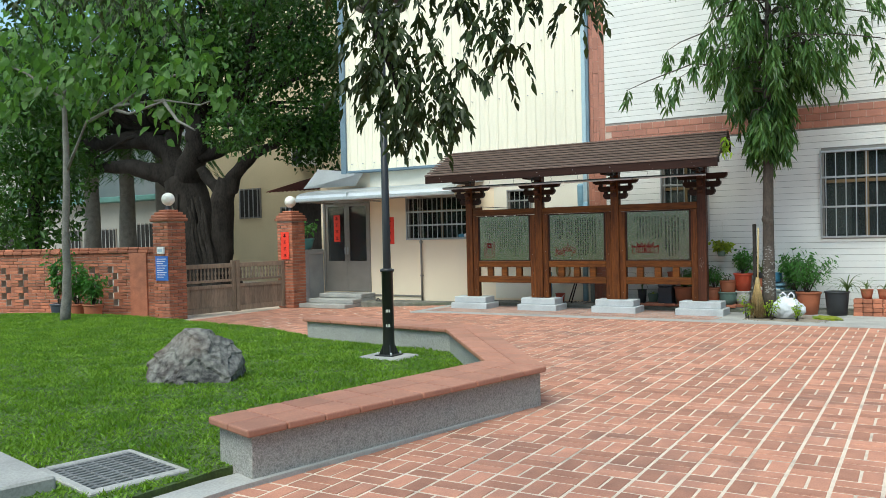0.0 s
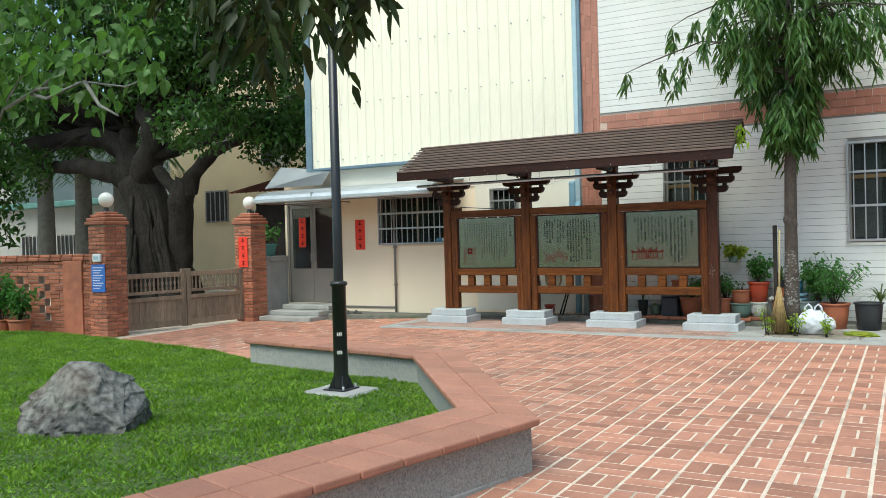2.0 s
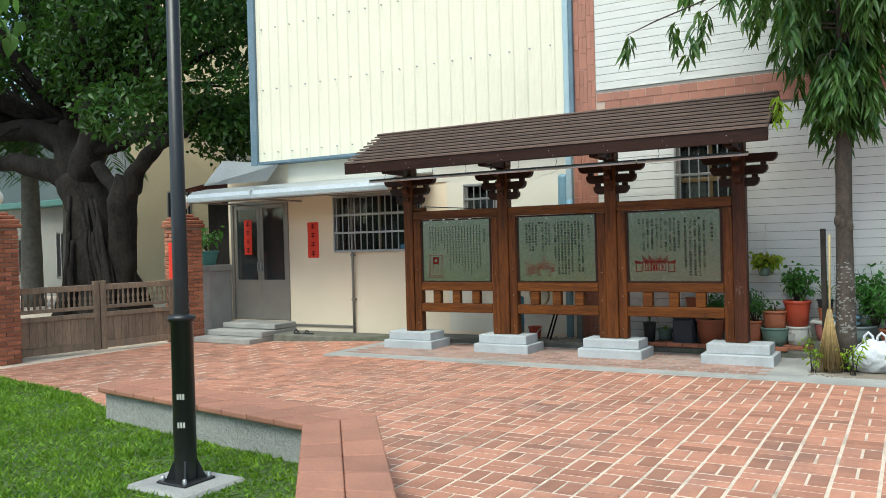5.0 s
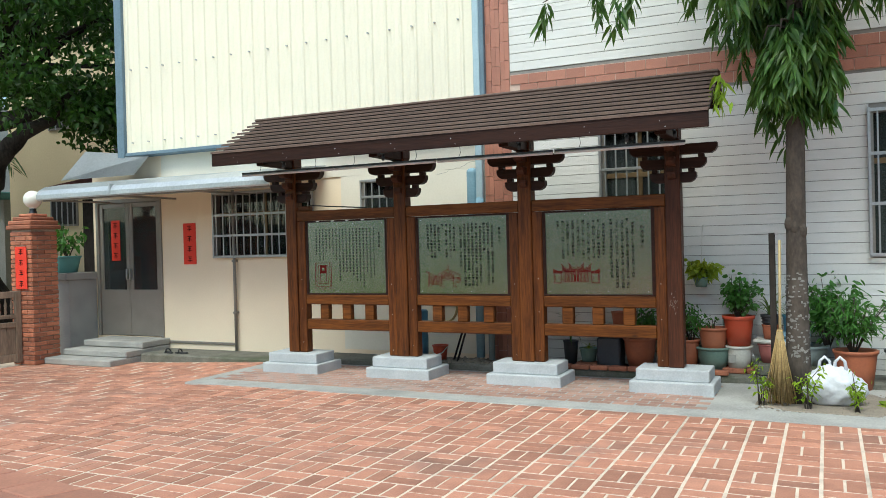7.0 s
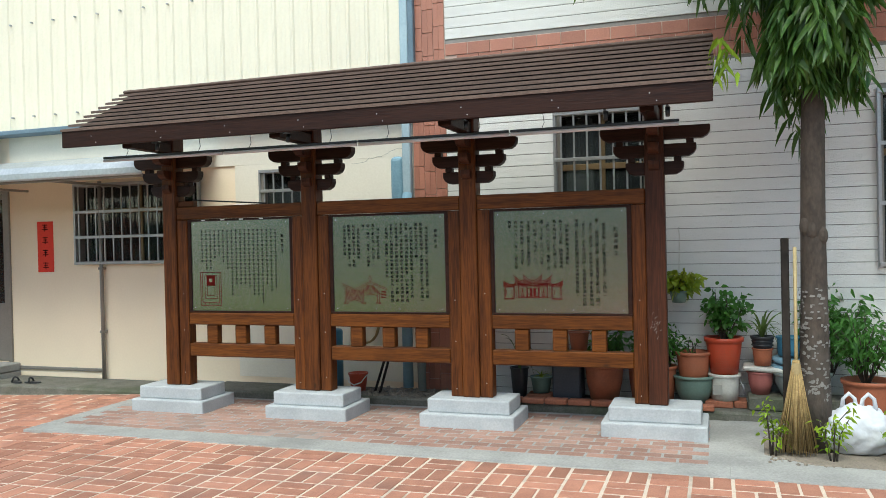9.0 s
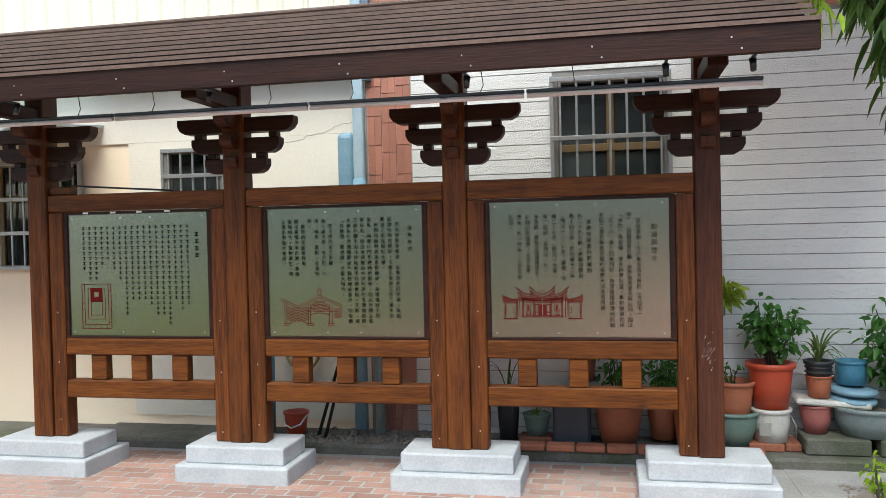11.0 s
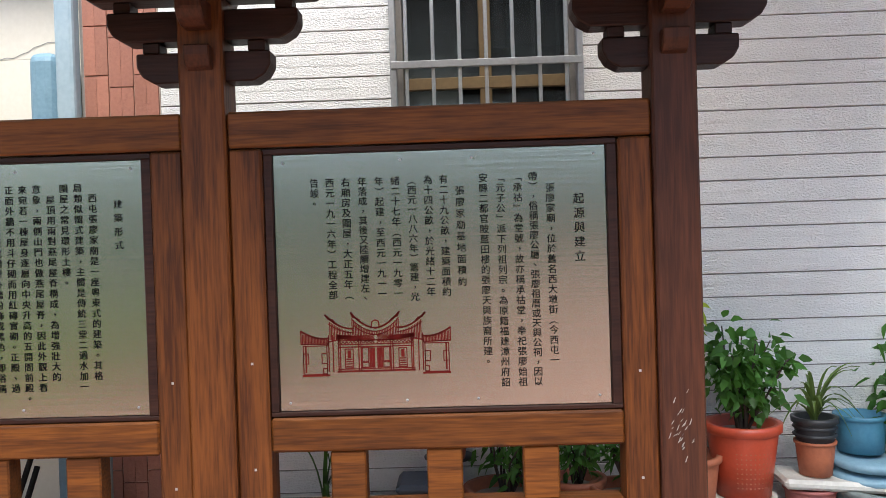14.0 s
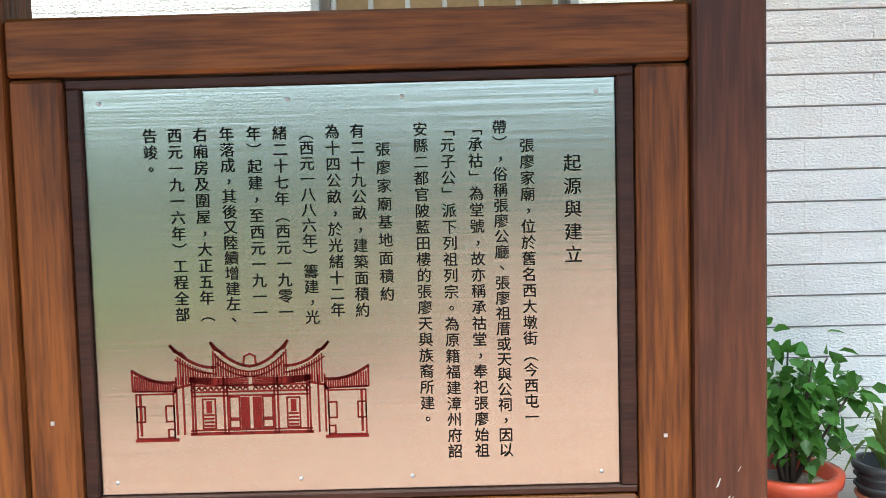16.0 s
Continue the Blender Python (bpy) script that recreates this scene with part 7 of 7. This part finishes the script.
for x, y, h, sd in ((-3.16, 14.36, 0.42, 60), (-2.76, 14.30, 0.42, 61), (-2.36, 14.28, 0.36, 62)):
    bush("seedling", "small yellow-green seedling with a woody stem", (x, y, 0.014), 0.15, h, 110, 0.05, 0.022, M["leaf_young"], sd, 5)

rag = thing("yellow_rag", "crumpled yellow cloth lying on the ground by the pots", "cloth", at=(-1.95, 14.62, 0.007))
bm = bmesh.new()
bmesh.ops.create_icosphere(bm, subdivisions=3, radius=1.0)
for v in bm.verts:
    p = v.co
    k = 1 + 0.35 * noise.noise(p * 2.5) + 0.2 * noise.noise(p * 6)
    v.co = Vector((p.x * 0.22 * k, p.y * 0.11 * k, max(0, 0.02 + p.z * 0.05 * k)))
part("cloth", bm, M["leaf_croton"], rag)

# ---- pots by the brick wall, pot on the block ----
pot("flower_pot", "teal plastic pot on the masonry block by the door", "flower pot", (-14.25, 15.95, 1.262), 0.22, 0.28, M["teal"], 0.025, 0.72)
bush("potted_shrub", "leafy green plant spilling from the teal pot", (-14.25, 15.95, 1.5), 0.42, 0.62, 150, 0.11, 0.06, M["leaf_pot"], 70, 10)
for x, y, r, mt, sd, hh in ((-16.75, 10.72, 0.2, "bin_plastic", 71, 1.15), (-16.25, 10.78, 0.17, "terracotta", 72, 0.9), (-15.80, 10.85, 0.2, "terracotta", 73, 0.75)):
    pot("flower_pot", "plant pot at the foot of the brick wall", "flower pot", (x, y, -0.13), r, 0.38, M[mt], 0.025, 0.75)
    bush("potted_shrub", "bushy green plant against the brick wall", (x, y, 0.2), 0.38, hh, 420, 0.10, 0.05, M["leaf_pot"], sd, 14)

# ---- buildings and trunks beyond the gate ----
def plain_house(name, label, x0, x1, y0, y1, z1, material, windows, roof=None):
    t = thing(name, label, "building", at=((x0 + x1) / 2, (y0 + y1) / 2, -0.2))
    inv = Matrix.Translation((-(x0 + x1) / 2, -(y0 + y1) / 2, 0.2))

    def add(n, bm, m, parent=None):
        ob = part(n, bm, m, parent or t)
        if parent is None:
            ob.matrix_parent_inverse = inv
        return ob

    add("wall", box(x0, x1, y0, y1, -0.2, z1), material)
    for wx0, wx1, wz0, wz1 in windows:
        w = add("window", box(wx0, wx1, y0 - 0.05, y0 - 0.002, wz0, wz1, 0.01), M["alu"])
        # Pane coloured near-black for the unlit room behind it
        add("pane", box(wx0 + 0.06, wx1 - 0.06, y0 - 0.056, y0 - 0.0505, wz0 + 0.06, wz1 - 0.06), M["painted_shade"], w)
        for k in range(5):
            x = wx0 + (wx1 - wx0) * (k + 0.5) / 5
            add("bar", box(x - 0.015, x + 0.015, y0 - 0.12, y0 - 0.09, wz0, wz1), M["steel"], w)
    if roof:
        add("roof", box(x0 - 0.3, x1 + 0.3, y0 - 0.5, y1, z1, z1 + 0.25, 0.03), roof)
    return t


plain_house("apartment_house", "yellow-cream rendered house seen past the banyan", -26.5, -14.2, 24.0, 32, 12.0, M["yellow_wall"], [(-24.6, -23.4, 2.4, 3.6), (-22.4, -21.2, 1.0, 2.8), (-24.6, -23.2, 5.4, 6.8), (-20.6, -19.4, 5.4, 6.8), (-19.4, -18.4, 1.6, 2.8)])
plain_house("low_house", "low pale house with a green roof beyond the wall", -40, -27.5, 24.5, 32, 3.4, M["far_pale"], [(-37, -35.6, 0.8, 2.2), (-34.4, -33, 0.8, 2.2), (-31.6, -30.2, 0.6, 2.4), (-29.6, -28.4, 0.8, 2.2)], M["green_roof"])
plain_house("far_house", "tall grey house far behind the trees", -58, -40, 26, 36, 9.0, M["far_pale"], [(-54, -52, 1, 3), (-49, -47, 1, 3), (-45, -43, 1, 3), (-54, -52, 5, 7), (-49, -47, 5, 7)])
shed = thing("lean_to_shed", "dark lean-to shed with a red sheet roof beside the house", "shed")
part("wall", box(-17.4, -14.1, 19.0, 20.5, -0.2, 2.75), M["bark_dark_shade"], shed)
bm = bmesh.new()
for k in range(22):
    x = -17.8 + 0.17 * k
    v = [(x, 18.3, 2.95), (x + 0.085, 18.3, 3.0), (x + 0.17, 18.3, 2.95), (x + 0.17, 20.7, 3.55), (x + 0.085, 20.7, 3.60), (x, 20.7, 3.55)]
    q = [bm.verts.new(p) for p in v]
    bm.faces.new((q[0], q[1], q[4], q[5]))
    bm.faces.new((q[1], q[2], q[3], q[4]))
bmesh.ops.solidify(bm, geom=bm.faces[:], thickness=0.02)
part("roof", bm, M["red_roof"], shed)
for x, y in ((-27.2, 20.6), (-28.8, 20.2), (-25.6, 21.0)):
    t = thing("palm_trunk", "smooth pale grey palm trunk beyond the wall", "palm tree", "palm trunks")
    part("trunk", gnarl([(x, y, -0.2), (x + 0.03, y, 2.5), (x, y, 5.5)], [0.36, 0.30, 0.24], 14, 0.02), M["bark_pale"], t)
    rng = random.Random(int(-x * 10))
    pos, axs = [], []
    for k in range(14):
        a = 2 * math.pi * k / 14
        for i in range(60):
            f = i / 60
            pos.append((x + math.cos(a) * 2.2 * f, y + math.sin(a) * 2.2 * f, 5.5 + 1.2 * f - 2.6 * f * f))
            s = 1 if i % 2 else -1
            axs.append((math.cos(a) * 0.5 - s * math.sin(a), math.sin(a) * 0.5 + s * math.cos(a), -0.5))
    leaf_mesh("crown", np.array(pos), np.array(axs), 0.5, 0.05, M["leaf_banyan"], t, 5, 0.1, 0.3)
ac = thing("air_conditioner", "white outdoor air-conditioner unit on the yellow house", "air conditioner", at=(-20.9, 23.7, 4.3))
part("case", box(-0.45, 0.45, -0.2, 0.28, 0, 0.65, 0.02), M["white_plastic"], ac)
bm = lathe([(0.24, 0), (0.26, 0.02), (0.24, 0.03), (0.05, 0.03), (0, 0.03)], 20)
bmesh.ops.rotate(bm, verts=bm.verts[:], matrix=Matrix.Rotation(radians(90), 3, "X"))
part("fan_grille", shift(bm, -0.12, -0.202, 0.33), M["dark_plastic"], ac)
# unseen plain walls added behind the walk; their green tints the plates' reflections
for b in ((-34, 12, -16.3, -16, -0.3, 7.0), (11.7, 12, -16, 17, -0.3, 5.0), (-34.3, -34, -16, 9, -0.3, 3.0)):
    part("boundary_wall", box(*b), M["reflected_green"], None, "unseen plain green wall added to close the square and colour plate reflections", "wall", "structure")


# ---- lawn grass ----
def inside(poly, x, y):
    c = False
    for (xa, ya), (xb, yb) in zip(poly, poly[1:] + poly[:1]):
        if (ya > y) != (yb > y) and x < (xb - xa) * (y - ya) / (yb - ya) + xa:
            c = not c
    return c


g = np.random.default_rng(9)
N = 420000
X, Y = g.uniform(-17.5, -3.7, N), g.uniform(-2.4, 10.8, N)
ok = np.zeros(N, bool)
px, py = np.array([p[0] for p in LAWN]), np.array([p[1] for p in LAWN])
for i in range(len(LAWN)):
    j = (i + 1) % len(LAWN)
    cross = ((py[i] > Y) != (py[j] > Y)) & (X < (px[j] - px[i]) * (Y - py[i]) / (py[j] - py[i] + 1e-12) + px[i])
    ok ^= cross
ok &= ~((np.abs(X + 6.2) < 0.3) & (np.abs(Y - 8.1) < 0.24))
ok &= ~((np.abs((X + 5.02) * 0.978 - (Y - 3.27) * 0.208) < 0.43) & (np.abs((X + 5.02) * 0.208 + (Y - 3.27) * 0.978) < 0.35))
ok &= ~((np.abs((X + 5.82) * 0.978 - (Y - 2.60) * 0.208) < 0.76) & (np.abs((X + 5.82) * 0.208 + (Y - 2.60) * 0.978) < 0.43))
X, Y = X[ok], Y[ok]
n = len(X)
a, h, w = g.uniform(0, 2 * np.pi, n), g.uniform(0.012, 0.036, n) * (1.0 + 0.45 * np.sin(X * 5.1 + 2 * np.sin(Y * 3.3)) * np.sin(Y * 4.7 + np.sin(X * 2.9))), g.uniform(0.006, 0.016, n)
lean = g.normal(0, 0.03, (n, 2))
vs = np.zeros((n, 3, 3))
vs[:, 0] = np.stack([X - np.cos(a) * w, Y - np.sin(a) * w, np.full(n, 0.055)], 1)
vs[:, 1] = np.stack([X + np.cos(a) * w, Y + np.sin(a) * w, np.full(n, 0.055)], 1)
vs[:, 2] = np.stack([X + lean[:, 0], Y + lean[:, 1], 0.06 + h], 1)
me = bpy.data.meshes.new("grass")
me.from_pydata(vs.reshape(-1, 3).tolist(), [], np.arange(n * 3).reshape(-1, 3).tolist())
me.materials.append(M["grass"])
tagged(new("grass", me), "dense short bright green lawn grass", "grass", "", "stuff")


# ---- wall tiles ----
def tile_mesh(w, h, d, material, name):
    bm = bmesh.new()
    e = 0.0014
    bo = [bm.verts.new(p) for p in ((0, 0, 0), (w, 0, 0), (w, 0, h), (0, 0, h))]
    fr = [bm.verts.new(p) for p in ((0.0004, -d, e), (w - 0.0004, -d, e), (w - 0.0004, -d, h - e), (0.0004, -d, h - e))]
    bm.faces.new(fr)
    for i in range(4):
        bm.faces.new((bo[i], bo[(i + 1) % 4], fr[(i + 1) % 4], fr[i]))
    me = bpy.data.meshes.new(name)
    bm.to_mesh(me)
    bm.free()
    me.materials.append(material)
    return me


def tile_box(bm, x0, x1, z0, z1, y, d):
    e = 0.0014
    bo = [bm.verts.new(p) for p in ((x0, y, z0), (x1, y, z0), (x1, y, z1), (x0, y, z1))]
    fr = [bm.verts.new(p) for p in ((x0 + 0.0004, y - d, z0 + e), (x1 - 0.0004, y - d, z0 + e), (x1 - 0.0004, y - d, z1 - e), (x0 + 0.0004, y - d, z1 - e))]
    bm.faces.new(fr)
    for i in range(4):
        bm.faces.new((bo[i], bo[(i + 1) % 4], fr[(i + 1) % 4], fr[i]))


wall = bpy.data.objects["wall_tiled"]
TW, TH, COURSE = 0.245, 0.0538, 0.1135
me_tile = tile_mesh(TW - 0.0006, TH, 0.010, M["white_tile"], "tile")
BAND = (3.34, 3.72)
rest = bmesh.new()
count = 0


for c in range(66):
    zc = 0.02 + COURSE * c
    for s in (0, 1):
        z0 = zc + s * (TH + 0.0004)
        z1 = z0 + TH
        if z1 > BAND[0] and z0 < BAND[1]:
            continue
        off = -0.061 * (c % 2)
        for k in range(-1, 32):
            xa = -6.205 + off + TW * k
            xb = xa + TW - 0.0006
            xa, xb = max(xa, -6.205), min(xb, 0.6)
            if xb - xa < 0.02:
                continue
            segs = [(xa, xb)]
            for h in (W2, W3):
                if z1 > h[2] and z0 < h[3]:
                    nxt = []
                    for a, b in segs:
                        if b <= h[0] or a >= h[1]:
                            nxt.append((a, b))
                        else:
                            if a < h[0] - 0.01:
                                nxt.append((a, h[0]))
                            if b > h[1] + 0.01:
                                nxt.append((h[1], b))
                    segs = nxt
            for a, b in segs:
                if abs(b - a - TW + 0.0006) < 1e-6 and -3.95 < a < -2.0 and 0.55 < z0 < 2.6 and count < 300:
                    piece("tile", me_tile, wall, Matrix.Translation((a, TILE_Y, z0)))
                    count += 1
                else:
                    tile_box(rest, a, b, z0, z1, TILE_Y, 0.010)
                top = z1 + TH if s == 0 else z1
                rest.faces.new([rest.verts.new(p) for p in ((a, TILE_Y - 0.0082, z0 + 0.002), (b + 0.0006, TILE_Y - 0.0082, z0 + 0.002), (b + 0.0006, TILE_Y - 0.0082, top - 0.002 if s else z1 + 0.002), (a, TILE_Y - 0.0082, top - 0.002 if s else z1 + 0.002))])
tagged(part("tile_rest", rest, M["white_tile"], wall), "", "", "", "stuff")
me_red = tile_mesh(0.236, 0.118, 0.012, M["red_tile"], "red_tile")
part("red_grout", box(-6.585, -6.210, TILE_Y - 0.004, TILE_Y - 0.0005, -0.1, 9.0), M["red_grout"], wall)
part("red_grout", box(-6.209, 0.6, TILE_Y - 0.004, TILE_Y - 0.0005, *BAND), M["red_grout"], wall)
for r in range(3):
    for k in range(28):
        x = -6.20 + 0.245 * k - 0.12 * (r % 2)
        if x > -6.205 and x < 0.3:
            piece("red_tile", me_red, wall, Matrix.Translation((x, TILE_Y - 0.004, BAND[0] + 0.005 + 0.1255 * r)))
me_redv = tile_mesh(0.0585, 0.240, 0.012, M["red_tile"], "red_tile")
for c in range(3):
    for half in range(2):
        for k in range(34):
            z = 0.01 + 0.244 * k - 0.06 * (c % 2)
            piece("red_tile", me_redv, wall, Matrix.Translation((-6.579 + 0.1235 * c + 0.0592 * half, TILE_Y - 0.004, z)))

# ---- brick paving in paired squares ----
ground = bpy.data.objects["ground"]
SQ, TURN_P = 0.2711, radians(0.34)
ca, sa = math.cos(TURN_P), math.sin(TURN_P)
ORG = (-3.982, 12.109)
paver_len, paver_wid = 0.2551, 0.1216


def paver_mesh():
    bm = bmesh.new()
    l, w, e = paver_len / 2, paver_wid / 2, 0.005
    bo = [bm.verts.new(p) for p in ((-l, -w, -0.02), (l, -w, -0.02), (l, w, -0.02), (-l, w, -0.02))]
    fr = [bm.verts.new(p) for p in ((-l + e, -w + e, 0), (l - e, -w + e, 0), (l - e, w - e, 0), (-l + e, w - e, 0))]
    bm.faces.new(fr)
    for i in range(4):
        bm.faces.new((bo[i], bo[(i + 1) % 4], fr[(i + 1) % 4], fr[i]))
    me = bpy.data.meshes.new("paver")
    bm.to_mesh(me)
    bm.free()
    me.materials.append(M["paver"])
    return me


me_paver = paver_mesh()
pv = [tuple(v.co) for v in me_paver.vertices]
pf = [tuple(p.vertices) for p in me_paver.polygons]
vs, fs, count = [], [], 0
rng = random.Random(5)
for i in range(-64, 62):
    for j in range(-94, 18):
        lx, ly = SQ * (i + 0.5), SQ * (j + 0.5)
        cx, cy = ORG[0] + lx * ca - ly * sa, ORG[1] + lx * sa + ly * ca
        if cy > 13.86 and cx > -9.6:
            continue
        if cy > 15.7 or cx < -14.1 or cx > 9 or cy < -9:
            continue
        if cx < -12.6 and cy < 10.2 + 0.0:
            continue
        if inside(LAWN, cx, cy):
            continue
        turn = (i + j) % 2
        for s in (-1, 1):
            o = s * SQ / 4 * 0.98
            px_, py_ = (0, o) if turn else (o, 0)
            x, y = cx + px_ * ca - py_ * sa, cy + px_ * sa + py_ * ca
            rot = TURN_P + (0 if turn else math.pi / 2) + rng.gauss(0, 0.006)
            z = gz(x, y) + rng.uniform(-0.0012, 0.002)
            if count < 300 and -6.2 < x < -3.2 and 9.9 < y < 13.6:
                piece("paver", me_paver, ground, Matrix.Translation((x, y, z)) @ Matrix.Rotation(rot, 4, "Z"))
                count += 1
            else:
                c_, s_ = math.cos(rot), math.sin(rot)
                n0 = len(vs)
                vs += [(x + u * c_ - v * s_, y + u * s_ + v * c_, z + w) for u, v, w in pv]
                fs += [tuple(n0 + q for q in f) for f in pf]
me = bpy.data.meshes.new("paving")
me.from_pydata(vs, [], fs)
me.materials.append(M["paver"])
ob = new("paving", me)
ob.parent = ground
tagged(ob, "weathered red brick paving laid in paired squares", "", "", "stuff")
# concrete edge and running-bond bricks under the shelter
for b in ((-9.62, -3.46, 13.73, 14.02), (-9.62, -9.47, 14.02, 15.6)):
    part("edge_strip", box(*b, -0.03, 0.006, 0.004), M["concrete"], ground, "pale concrete edging strip")
part("shelter_bed", box(-9.47, -3.46, 14.02, 15.52, -0.03, 0.0035), M["concrete"], ground, "dirty grey joints under the shelter bricks")
me_dusty = me_paver.copy()
me_dusty.materials.clear()
me_dusty.materials.append(M["paver_dusty"])
for r in range(12):
    for k in range(27):
        x = -9.34 + 0.225 * k + 0.11 * (r % 2)
        y = 14.09 + 0.118 * r
        if x > -3.7:
            continue
        piece("paver", me_dusty, ground, Matrix.Translation((x, y, 0.0055)) @ Matrix.Diagonal((0.827, 0.884, 1, 1)))
